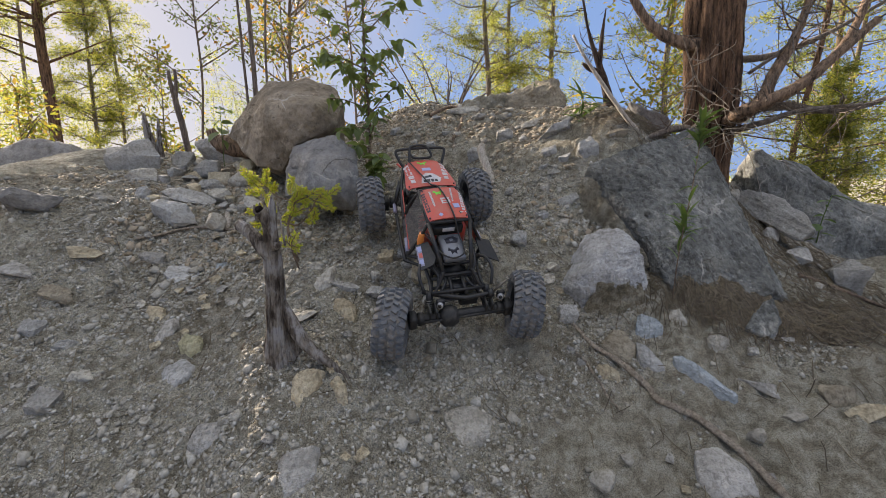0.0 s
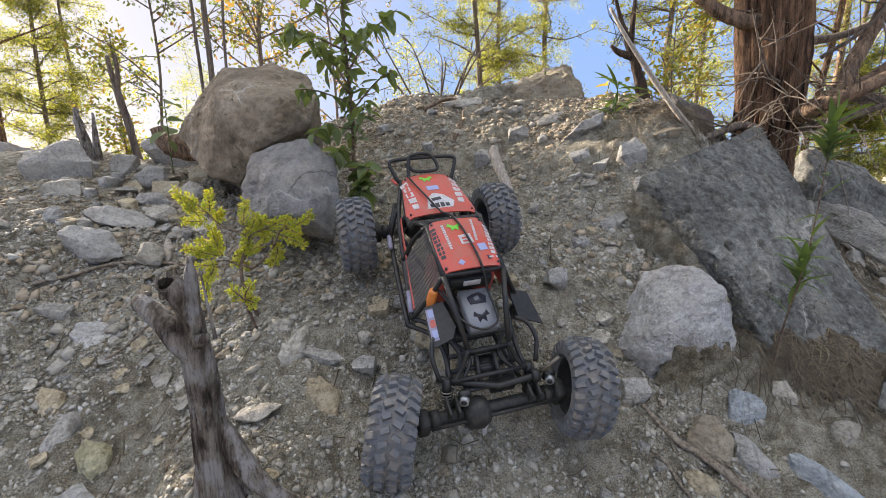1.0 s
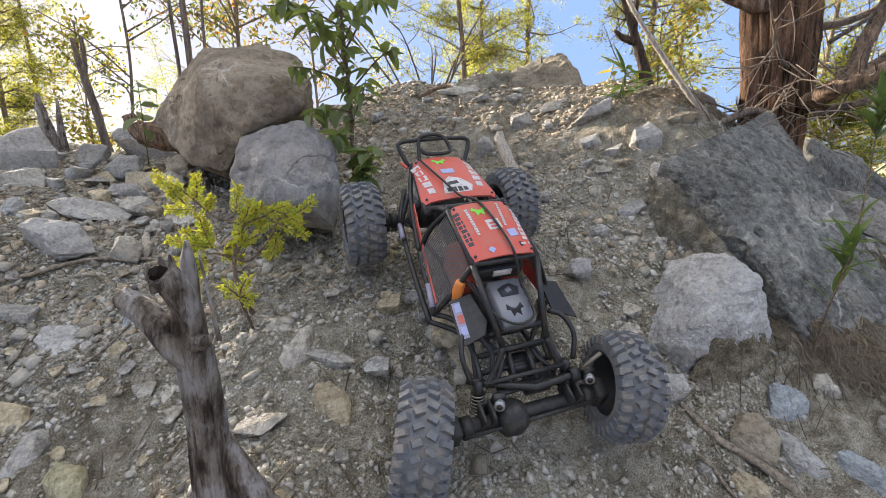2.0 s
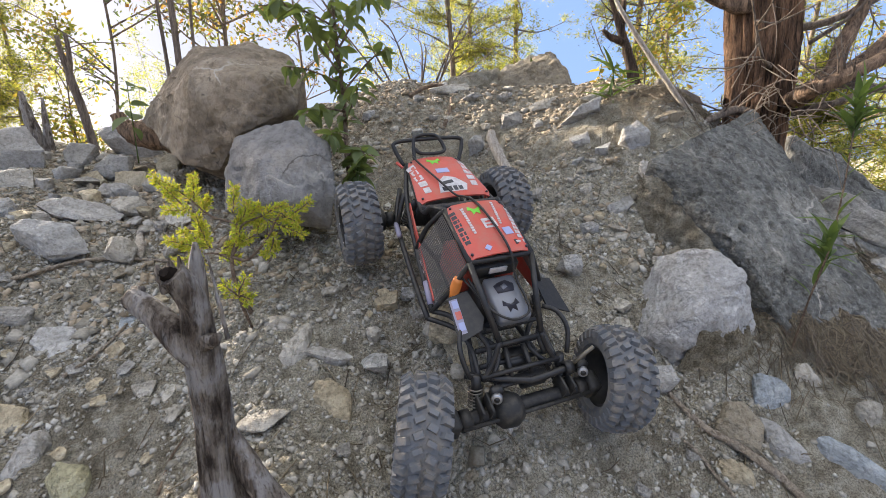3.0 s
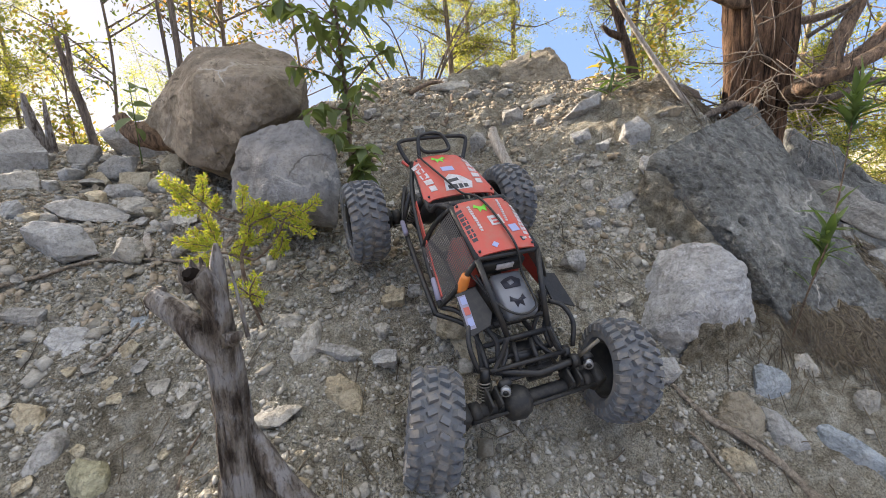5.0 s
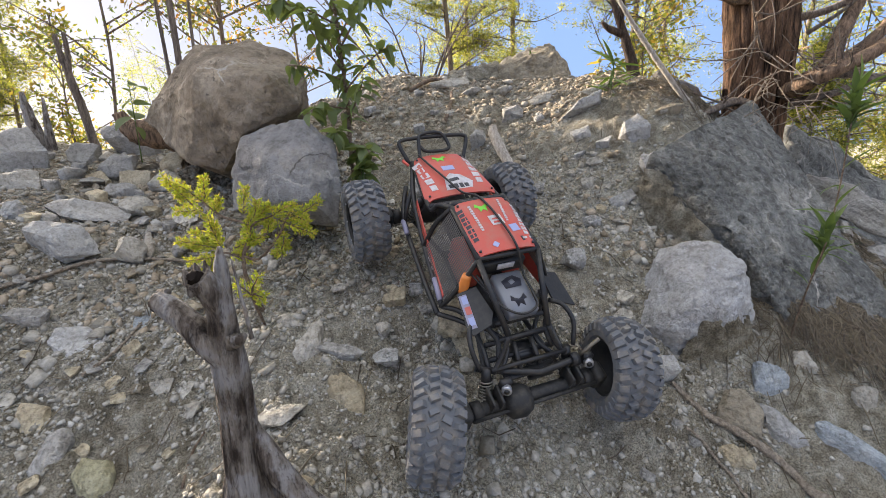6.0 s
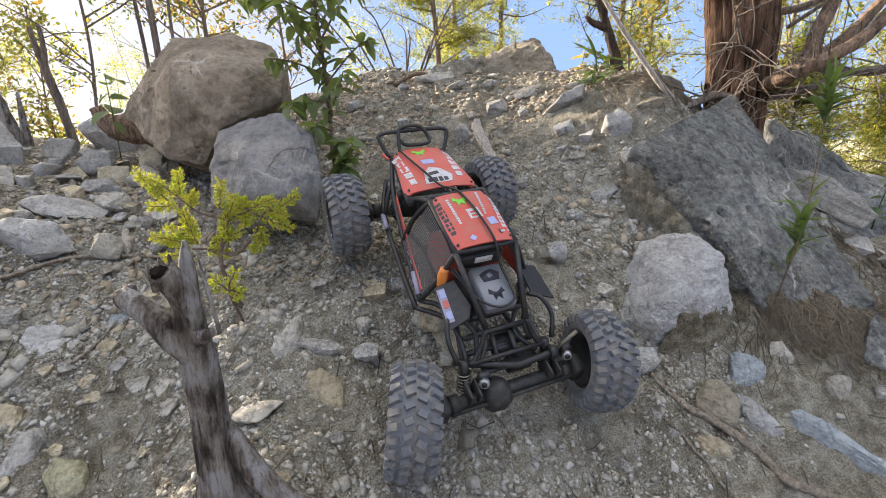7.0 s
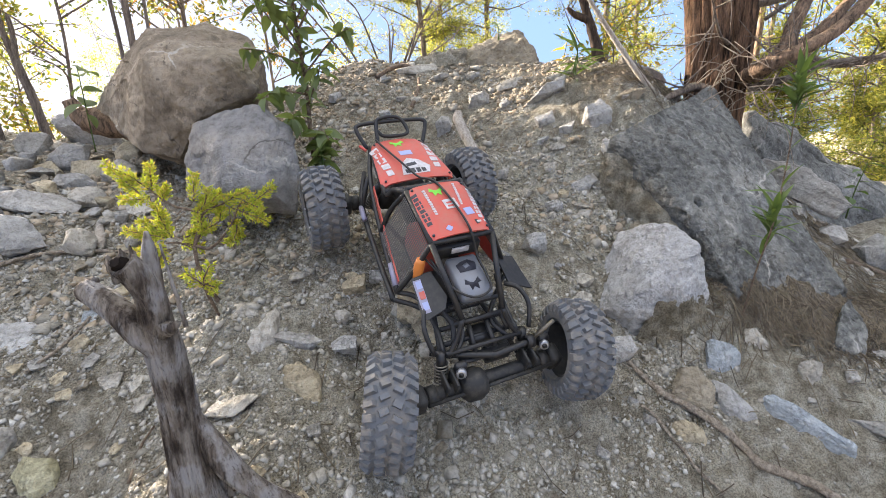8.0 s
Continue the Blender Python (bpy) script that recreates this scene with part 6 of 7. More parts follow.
def quads_mesh(name, v, material):
    me = bpy.data.meshes.new(name)
    n = len(v) // 4
    me.vertices.add(len(v)), me.loops.add(n * 4), me.polygons.add(n)
    me.vertices.foreach_set("co", np.ascontiguousarray(v).ravel())
    me.loops.foreach_set("vertex_index", np.arange(n * 4))
    me.polygons.foreach_set("loop_start", np.arange(0, n * 4, 4))
    me.materials.append(material)
    me.update(calc_edges=True)
    return me


def shade_crown():
    """Unseen live boughs of the cedar, added high over the slope to shade its right side."""
    rng = np.random.default_rng(43)
    centres, ways = [], []
    for k in range(34):
        z = rng.uniform(2.05, 4.2)
        a, L = rng.uniform(0, 6.283), (1.55 - 0.28 * (z - 2.0)) * rng.uniform(0.6, 1.1)
        d = np.array([math.cos(a), math.sin(a), rng.uniform(0.05, 0.35)])
        p0 = np.array([0.93, 1.65, z])
        p1, p2 = p0 + d * L * 0.5 + rng.normal(0, 0.05, 3), p0 + d * L + np.array([0, 0, 0.05])
        cedar_part("shade_bough", tube(Geo(), [p0, p1, p2], [0.022, 0.005], 7, 4, 0.05, rng), CEDAR_BARK)
        seg = spline([p0, p1, p2], 8)
        for q in range(17):
            c = seg[rng.integers(4, len(seg))]
            side = rng.normal(size=3) * np.array([0.20, 0.20, 0.07])
            centres.append(c + side - np.array([0.93, 1.57, 0.70]))
            ways.append(side * 3 + d * 0.5)
    part("crown", quads_mesh("crown", leaf_cloud(np.array(centres), np.array(ways), 0.050, 0.014, 34, 0.055, rng), CEDAR_LEAF), CEDAR_LEAF, cedar)


shade_crown()


def tree(x, y, tall, r, seed, style, label, leaf=CEDAR_LEAF, bare=0.15, reach=0.9, limbs=38, dense=1.0, lean=(0, 0), bark=GREY_BARK, stems=1, blade=0.046):
    """A background tree: tapered trunk, limbs, and a crown of many small leaves in uneven clumps."""
    rng = np.random.default_rng(seed)
    z0 = float(height(x, y)) - 0.1
    ob = thing("tree", Matrix.Translation((x, y, z0)), label, "tree", "trees round the slope")
    centres, ways = [], []
    for s in range(stems):
        off = np.array([(0, -0.035, 0.04, 0.07)[s], 0.02 * s])
        pts = np.array([(off[0] * (1 + 2 * t) + lean[0] * t * tall + rng.normal(0, 0.02) * tall * 0.25, off[1] * (1 + 2 * t) + lean[1] * t * tall + rng.normal(0, 0.02) * tall * 0.25, t * tall) for t in (0, 0.2, 0.4, 0.6, 0.8, 1.0)])
        pts[0, :2] = off
        k = r * (1.0, 0.62, 0.5, 0.5)[s]
        part("trunk", tube(Geo(), pts, [k * 1.15, k, k * 0.85, k * 0.65, k * 0.4, k * 0.1], 12, 6, 0.05, rng), bark, ob)
        line = spline(pts, 20)
        for k in range(limbs // stems):
            t = bare + (1 - bare) * rng.random() ** 0.9
            i = min(len(line) - 1, int(t * len(line)))
            a = rng.uniform(0, 6.283)
            L = reach * ((1.05 - t) ** 0.6 if style == "cedar" else 0.9) * rng.uniform(0.45, 1.1)
            rise = rng.uniform(0.0, 0.5) if style == "cedar" else rng.uniform(0.25, 1.0)
            d = np.array([math.cos(a), math.sin(a), rise])
            p0 = line[i]
            p1, p2 = p0 + d * L * 0.5 + rng.normal(0, 0.06 * L, 3), p0 + d * L + rng.normal(0, 0.10 * L, 3)
            limb_geo = Geo()
            tube(limb_geo, [p0, p1, p2], [r * 0.28 * (1.1 - t) + 0.004, 0.0025], 5, 3, caps=False)
            seg = spline([p0, p1, p2], 6)
            for q in range(int(13 * dense)):
                c = seg[rng.integers(3, len(seg))]
                side = rng.normal(size=3) * np.array([1, 1, 0.6])
                side = side / np.linalg.norm(side) * L * rng.uniform(0.08, 0.34)
                if q % 3 == 0:
                    tube(limb_geo, [c, c + side * 0.6 + rng.normal(0, 0.01, 3), c + side], [0.003, 0.0015], 4, 2, caps=False)
                centres.append(c + side)
                ways.append(side / np.linalg.norm(side) * 0.8 + d * 0.4)
            part("limb", limb_geo, bark, ob)
    if style == "cedar":
        v = leaf_cloud(np.array(centres), np.array(ways), 0.028, 0.0068, 34, 0.024, rng)
    else:
        v = leaf_cloud(np.array(centres), np.array(ways), blade, blade * 0.46, 7, blade * 0.9, rng, 0.5)
    part("crown", quads_mesh("crown", v, leaf), leaf, ob)
    return ob


C, B = "cedar", "broad"
tree(-3.52, 4.05, 4.2, 0.044, 101, C, "slim cedar with bare lower trunk in the low sun", CEDAR_LEAF, 0.32, 0.9, 44, 1.0, bark=CEDAR_BARK)
tree(-3.55, 4.60, 3.6, 0.018, 102, C, "bushy young cedar with dense green foliage", CEDAR_LEAF, 0.12, 0.62, 84, 1.5)
tree(-3.45, 4.85, 3.5, 0.016, 103, C, "young cedar with thin yellow-green foliage", CEDAR_LEAF, 0.05, 0.5, 42, 1.0)
tree(-5.4, 5.9, 5.5, 0.022, 104, C, "cedar with yellow-green foliage against the sun", CEDAR_LEAF, 0.05, 1.2, 60, 1.2)
tree(-5.0, 4.3, 3.0, 0.018, 105, B, "thin leafy sapling with yellowing leaves", YELLOW_LEAF, 0.1, 0.7, 40, 1.2, blade=0.038)
tree(-1.75, 3.30, 2.6, 0.009, 124, B, "slender sapling with fine green leaves", BROAD_LEAF, 0.25, 0.5, 30, 0.7, blade=0.028)
tree(-0.81, 1.99, 2.7, 0.0095, 106, B, "triple-stemmed sapling with sparse green leaves behind the boulder", BROAD_LEAF, 0.30, 0.42, 36, 0.7, lean=(-0.03, 0.02), stems=3, blade=0.026)
tree(-1.15, 3.3, 3.2, 0.014, 107, B, "sapling with dark reddish hanging leaves", DARK_LEAF, 0.28, 0.75, 44, 0.9, lean=(0.06, 0), blade=0.042)
tree(-1.05, 5.2, 4.2, 0.013, 108, B, "thin sapling with fine dark branches", DARK_LEAF, 0.12, 0.9, 46, 0.8, blade=0.042)
tree(-2.3, 6.6, 4.6, 0.017, 109, B, "thin tree with sparse green leaves", BROAD_LEAF, 0.05, 1.1, 46, 0.9)
tree(0.42, 4.65, 4.6, 0.025, 110, C, "slim cedar with open yellow-green foliage", CEDAR_LEAF, 0.05, 0.68, 74, 1.7)
tree(0.74, 5.4, 4.8, 0.025, 111, C, "slim cedar with yellow-green foliage", CEDAR_LEAF, 0.05, 0.80, 92, 1.8)
tree(1.25, 5.3, 4.4, 0.028, 112, C, "full cedar with dense yellow-green foliage", CEDAR_LEAF, 0.02, 0.8, 86, 1.0)
tree(2.15, 4.5, 4.2, 0.028, 113, C, "full cedar with dense yellow-green foliage", CEDAR_LEAF, 0.0, 0.85, 86, 1.0)
tree(2.75, 3.6, 4.2, 0.022, 114, C, "cedar with lit trunk among yellow-green foliage", CEDAR_LEAF, 0.0, 0.8, 46, 0.9, lean=(0.08, 0), bark=CEDAR_BARK)
tree(3.85, 4.6, 5.2, 0.031, 115, C, "cedar with lit trunk among yellow-green foliage", CEDAR_LEAF, 0.0, 1.1, 56, 0.9, bark=LIT_BARK)
tree(4.7, 5.3, 5.2, 0.031, 116, C, "dense cedar with yellow-green foliage", CEDAR_LEAF, 0.0, 1.2, 86, 1.0)
tree(3.3, 5.9, 5.2, 0.031, 117, C, "dense cedar with yellow-green foliage", CEDAR_LEAF, 0.0, 1.1, 56, 0.9)
tree(3.6, 3.2, 3.2, 0.019, 118, B, "leafy sapling with bright yellow-green leaves", YELLOW_LEAF, 0.0, 0.8, 44, 1.1)
tree(4.6, 3.3, 3.6, 0.022, 119, C, "dense young cedar with yellow-green foliage", CEDAR_LEAF, 0.0, 1.0, 50, 0.9)
tree(1.62, 3.4, 1.5, 0.007, 120, B, "small shrub with yellow and orange leaves", YELLOW_LEAF, 0.1, 0.35, 20, 0.8)
tree(-2.55, 4.1, 1.5, 0.009, 121, B, "small shrub with yellow-green leaves", YELLOW_LEAF, 0.05, 0.4, 22, 0.8)
tree(-3.2, 3.4, 1.0, 0.007, 122, B, "low shrub with yellow-green leaves", YELLOW_LEAF, 0.05, 0.35, 20, 0.8)

tree(2.45, 2.90, 1.05, 0.012, 134, C, "bushy young cedar beyond the grey boulder", CEDAR_LEAF, 0.0, 0.42, 40, 1.0)
tree(3.15, 2.85, 1.15, 0.012, 135, C, "bushy young cedar beyond the grey boulder", CEDAR_LEAF, 0.0, 0.45, 40, 1.0)
tree(2.65, 2.25, 1.0, 0.010, 133, C, "bushy young cedar below the crest", CEDAR_LEAF, 0.0, 0.4, 36, 1.0)


def far_woods():
    """Trees too far off to tell apart, all round beyond the slope."""
    rng = np.random.default_rng(77)
    wood, centres, ways = Geo(), [], []
    for k in range(46):
        a = radians(rng.uniform(-80, -8) if k < 15 else rng.uniform(-4, 15) if k < 21 else rng.uniform(27, 80))     # a gap with open sky between
        d = rng.uniform(8.5, 22)
        x, y = math.sin(a) * d, math.cos(a) * d
        tall = rng.uniform(3.5, 6.5)
        z = float(height(x, y)) - 0.2
        lean = rng.normal(0, 0.09, 2) * tall
        tube(wood, [(x, y, z), (x + lean[0] * 0.3 + rng.normal(0, 0.12), y + lean[1] * 0.3, z + tall * 0.5), (x + lean[0], y + lean[1], z + tall)], [0.019, 0.006], 6, 4, caps=False)
        n = 210
        t = rng.random(n) ** 0.8
        ang = rng.uniform(0, 6.283, n)
        rad = (1.1 - t) ** 0.7 * rng.uniform(0.1, 1.1, n)
        c = np.stack([x + lean[0] * t + np.cos(ang) * rad, y + lean[1] * t + np.sin(ang) * rad, z + 0.2 + t * tall], -1)
        centres.append(c)
        ways.append(np.stack([np.cos(ang), np.sin(ang), 0.2 + 0 * ang], -1))
    woods = tagged(new("far_woods"), "distant cedar woods with yellow-green foliage", "woods", kind="stuff")
    part("trunks", wood, GREY_BARK, woods)
    part("foliage", quads_mesh("foliage", leaf_cloud(np.concatenate(centres), np.concatenate(ways), 0.066, 0.021, 12, 0.080, rng), CEDAR_LEAF), CEDAR_LEAF, woods)


far_woods()

# dead forked trunk on the crest, with the pale stick that leans by it
rng = np.random.default_rng(52)
dead = thing("dead_trunk", Matrix.Translation((0.634, 1.70, 0.93)), "dark dead forked trunk standing on the crest", "dead tree")
o = np.array((0.634, 1.70, 0.93))
for name, pts, r in (("stem", [(0.64, 1.695, 0.88), (0.607, 1.711, 1.051), (0.58, 1.727, 1.154), (0.545, 1.743, 1.258), (0.524, 1.76, 1.361), (0.503, 1.777, 1.50)], (0.024, 0.0165, 0.012, 0.006, 0.0045, 0.0025)),
                     ("fork", [(0.585, 1.724, 1.134), (0.538, 1.722, 1.150), (0.513, 1.718, 1.168)], (0.013, 0.009, 0.005)), ("fork", [(0.578, 1.73, 1.165), (0.589, 1.747, 1.278), (0.602, 1.76, 1.37)], (0.010, 0.006, 0.002))):
    part(name, tube(Geo(), [np.array(p) - o for p in pts], r, 10, 6, 0.08, rng), DARK_BARK, dead)
for _ in range(16):
    geo = Geo()
    twigs_along(geo, [np.array(p) - o for p in [(0.58, 1.727, 1.154), (0.545, 1.743, 1.258), (0.503, 1.777, 1.50)]], 1, 0.12, 0.0018, rng)
    part("twig", geo, DARK_BARK, dead)


def stick(name, pts, radii, material, label, category="stick", sides=8, rough=0.06, seed=1):
    o = np.array(pts[0], float)
    ob = new(name, tube(Geo(), [np.array(p) - o for p in pts], radii, sides, 6, rough, np.random.default_rng(seed)).mesh(name, material))
    ob.location = o
    return tagged(ob, label, category)


stick("leaning_stick", [(0.604, 1.389, 0.879), (0.553, 1.403, 0.940), (0.492, 1.426, 1.033), (0.436, 1.445, 1.122), (0.403, 1.459, 1.187)], (0.008, 0.007, 0.0065, 0.005, 0.004), DRIFTWOOD, "pale grey dead stick leaning on the crest", seed=2)
forked = thing("forked_sapling", Matrix.Translation((-1.275, 2.26, 0.86)), "bare dead sapling forked at the top", "dead tree")
o = np.array((-1.275, 2.26, 0.86))
part("stem", tube(Geo(), [np.array(p) - o for p in [(-1.272, 2.265, 0.78), (-1.282, 2.253, 0.898), (-1.288, 2.24, 1.0), (-1.300, 2.225, 1.10), (-1.306, 2.22, 1.156), (-1.312, 2.21, 1.21), (-1.310, 2.20, 1.262)]], (0.0165, 0.0145, 0.0135, 0.0125, 0.0115, 0.008, 0.0065), 12, 6, 0.08, rng), GREY_BARK, forked)
part("fork", tube(Geo(), [np.array(p) - o for p in [(-1.303, 2.222, 1.13), (-1.288, 2.212, 1.175), (-1.282, 2.205, 1.22), (-1.280, 2.20, 1.268)]], (0.010, 0.009, 0.008, 0.0065), 10, 6, 0.08, rng), GREY_BARK, forked)
broken = thing("broken_stump", Matrix.Translation((-1.30, 2.02, 0.80)), "short splintered grey stump at the slope's edge", "stump")
for pts, r in (([(0, 0, -0.1), (0.0, 0, 0.05), (-0.02, 0, 0.16), (-0.03, 0, 0.24)], (0.026, 0.022, 0.016, 0.006)), ([(0.02, 0, -0.1), (0.026, 0, 0.06), (0.03, 0, 0.22)], (0.022, 0.015, 0.004)), ([(-0.04, 0.02, -0.1), (-0.045, 0.02, 0.10)], (0.016, 0.006))):
    part("splinter", tube(Geo(), pts, r, 9, 5, 0.1, rng), STUMP_WOOD, broken)
snag = thing("fallen_snag", Matrix.Translation((-0.90, 1.87, 0.85)), "short broken log end beside the large boulder", "log")
part("log", tube(Geo(), [(0.25, 0.02, -0.02), (0.12, 0, 0.02), (0.0, 0, 0.04), (-0.04, 0, 0.06), (-0.06, 0, 0.10)], (0.055, 0.050, 0.040, 0.026, 0.018), 12, 6, 0.07, rng), LIT_BARK, snag)

# weathered forked stump close to the walk
stump = thing("weathered_stump", Matrix.Translation((-0.297, 0.805, 0.40)), "weathered grey-brown forked stump of a dead sapling", "stump")
o = np.array((-0.297, 0.805, 0.40))
# near-black for a solid plug: the shade of the stump's cavity as colour
hollow_black = plain("hollow_shade", (0.020, 0.015, 0.012), 0.95, 0, 0.1, 0.5, 200)
body = part("stem", trunk_mesh([np.array(p) - o for p in [(-0.300, 0.815, 0.39), (-0.299, 0.795, 0.44), (-0.297, 0.785, 0.472), (-0.298, 0.778, 0.51), (-0.295, 0.772, 0.546), (-0.293, 0.765, 0.58), (-0.291, 0.758, 0.612), (-0.289, 0.750, 0.640), (-0.286, 0.742, 0.671), (-0.290, 0.736, 0.690), (-0.295, 0.731, 0.700)]],
                               [0.040, 0.030, 0.0225, 0.0178, 0.0162, 0.0156, 0.0150, 0.0128, 0.0108, 0.0106, 0.0098], 72, 14, 31, 0.17, 6), STUMP_WOOD, stump)
part("hollow", tube(Geo(), [np.array(p) - o for p in [(-0.295, 0.733, 0.698), (-0.2975, 0.727, 0.7035), (-0.2978, 0.7262, 0.7042)]], [0.0058, 0.0050, 0.0034], 18, 3, 0.14, rng), hollow_black, stump, "black plug coloured as the shade inside the broken end")
part("prong", trunk_mesh([np.array(p) - o for p in [(-0.289, 0.753, 0.618), (-0.302, 0.749, 0.636), (-0.321, 0.755, 0.656), (-0.335, 0.762, 0.665), (-0.350, 0.770, 0.672)]], [0.0125, 0.0122, 0.0104, 0.0102, 0.0092], 40, 10, 32, 0.13, 5), STUMP_WOOD, stump)
for tip, base, w in (((-0.356, 0.773, 0.6745), (-0.346, 0.768, 0.673), 0.0062), ((-0.353, 0.768, 0.667), (-0.344, 0.766, 0.666), 0.0056), ((-0.352, 0.776, 0.680), (-0.342, 0.770, 0.677), 0.0045)):
    part("splinter", tube(Geo(), [np.array(base) - o, (np.array(base) + np.array(tip)) / 2 - o, np.array(tip) - o], [w, w * 0.8, w * 0.25], 7, 4, 0.15, rng), STUMP_WOOD, stump)
part("splinter", trunk_mesh([np.array(p) - o for p in [(-0.285, 0.748, 0.660), (-0.283, 0.747, 0.688), (-0.2815, 0.746, 0.708), (-0.2805, 0.745, 0.7235)]], [0.0070, 0.0066, 0.0052, 0.0015], 18, 8, 36, 0.2, 6), STUMP_WOOD, stump)
part("splinter", tube(Geo(), [np.array(p) - o for p in [(-0.262, 0.742, 0.640), (-0.267, 0.744, 0.676), (-0.273, 0.747, 0.712)]], [0.0022, 0.0016, 0.0008], 6, 4, 0.12, rng), STUMP_WOOD, stump)
for k, (dx, dy, top) in enumerate(((-0.009, -0.003, 0.709), (-0.004, 0.005, 0.712), (0.004, 0.004, 0.714), (0.008, -0.002, 0.708))):
    part("splinter", tube(Geo(), [np.array(p) - o for p in [(-0.292 + dx * 0.9, 0.735 + dy * 0.8, 0.686), (-0.294 + dx, 0.734 + dy, 0.701), (-0.295 + dx * 1.05, 0.733 + dy * 1.1, top)]], [0.0046, 0.0036, 0.0008], 7, 4, 0.15, rng), STUMP_WOOD, stump)
part("knot", tube(Geo(), [np.array(p) - o for p in [(-0.282, 0.745, 0.638), (-0.272, 0.738, 0.642), (-0.266, 0.736, 0.646)]], [0.0085, 0.006, 0.003], 9, 4, 0.15, rng), STUMP_WOOD, stump)
part("root", trunk_mesh([np.array(p) - o for p in [(-0.288, 0.780, 0.535), (-0.274, 0.776, 0.500), (-0.258, 0.774, 0.470), (-0.235, 0.775, 0.440), (-0.20, 0.785, 0.405), (-0.17, 0.79, 0.375)]], [0.006, 0.0120, 0.0122, 0.0100, 0.007, 0.003], 28, 8, 33, 0.18, 5), STUMP_WOOD, stump)
part("root", trunk_mesh([np.array(p) - o for p in [(-0.300, 0.80, 0.45), (-0.320, 0.80, 0.42), (-0.35, 0.80, 0.385)]], [0.012, 0.013, 0.005], 20, 8, 34, 0.12, 5), STUMP_WOOD, stump)


def lying(name, xy, r, material, label, seed=1, lift=0.5, category="root", sides=8):
    pts = [(x, y, ground_z(x, y) + lift * r[0]) for x, y in xy]
    return stick(name, pts, r, material, label, category, sides, 0.09, seed)


lying("root", [(0.288, 0.951), (0.307, 0.941), (0.326, 0.915), (0.361, 0.900), (0.384, 0.869), (0.417, 0.855), (0.423, 0.824), (0.465, 0.814), (0.494, 0.788), (0.544, 0.732), (0.585, 0.660)], (0.0030, 0.0046, 0.0058, 0.0060, 0.0064, 0.0060, 0.0068), ROOT_BARK, "long tan root snaking down the bare dirt", 3, 1.6, sides=10)
lying("root", [(0.284, 0.904), (0.294, 0.897), (0.305, 0.888), (0.313, 0.870), (0.323, 0.853), (0.328, 0.834), (0.348, 0.802)], (0.0022, 0.0026, 0.0028, 0.0020), ROOT_BARK, "thin brown root lying on the dirt", 4, 1.4)
lying("root", [(-0.819, 1.169), (-0.777, 1.205), (-0.723, 1.255), (-0.649, 1.287), (-0.551, 1.286)], (0.0045, 0.004, 0.003), ROOT_BARK, "thin root across the gravel", 5, 2.0)
lying("root", [(-0.622, 1.038), (-0.587, 1.072), (-0.577, 1.131)], (0.0035, 0.002), ROOT_BARK, "thin root across the gravel", 6, 2.0)
lying("twig", [(-0.401, 0.847), (-0.405, 0.891), (-0.400, 0.918)], (0.0022, 0.0012), TWIG_BARK, "thin bent twig on the gravel", 7, 1.0, "twig")
lying("twig", [(0.141, 0.686), (0.154, 0.644), (0.169, 0.612)], (0.0018, 0.0012), TWIG_BARK, "thin bent twig on the gravel", 8, 1.0, "twig")
stick("driftwood", [(0.149, 1.362, 0.735), (0.146, 1.380, 0.758), (0.131, 1.428, 0.805), (0.124, 1.470, 0.842), (0.128, 1.490, 0.860)], (0.006, 0.0105, 0.0135, 0.0135, 0.009), DRIFTWOOD, "smooth pale bone-grey piece of dead wood", "dead wood", 12, 0.07, 9)
lying("wood_chip", [(-0.635, 1.298), (-0.647, 1.324), (-0.670, 1.373)], (0.004, 0.011, 0.006), DRIFTWOOD, "grey split wood chip lying on the gravel", 10, 0.8, "dead wood")
lying("branch", [(-0.059, 1.952), (0.019, 1.987), (0.092, 1.973), (0.220, 2.050)], (0.007, 0.006, 0.004), TWIG_BARK, "brown dead branch lying on the crest", 11, 1.2, "branch")
lying("branch", [(0.034, 1.735), (0.067, 1.831), (0.077, 1.896)], (0.007, 0.006, 0.004), TWIG_BARK, "short brown branch lying on the slope", 12, 1.0, "branch")
lying("branch", [(0.946, 1.160), (1.122, 1.222), (1.365, 1.218)], (0.006, 0.004), TWIG_BARK, "brown dead branch among cedar litter", 13, 1.2, "branch")


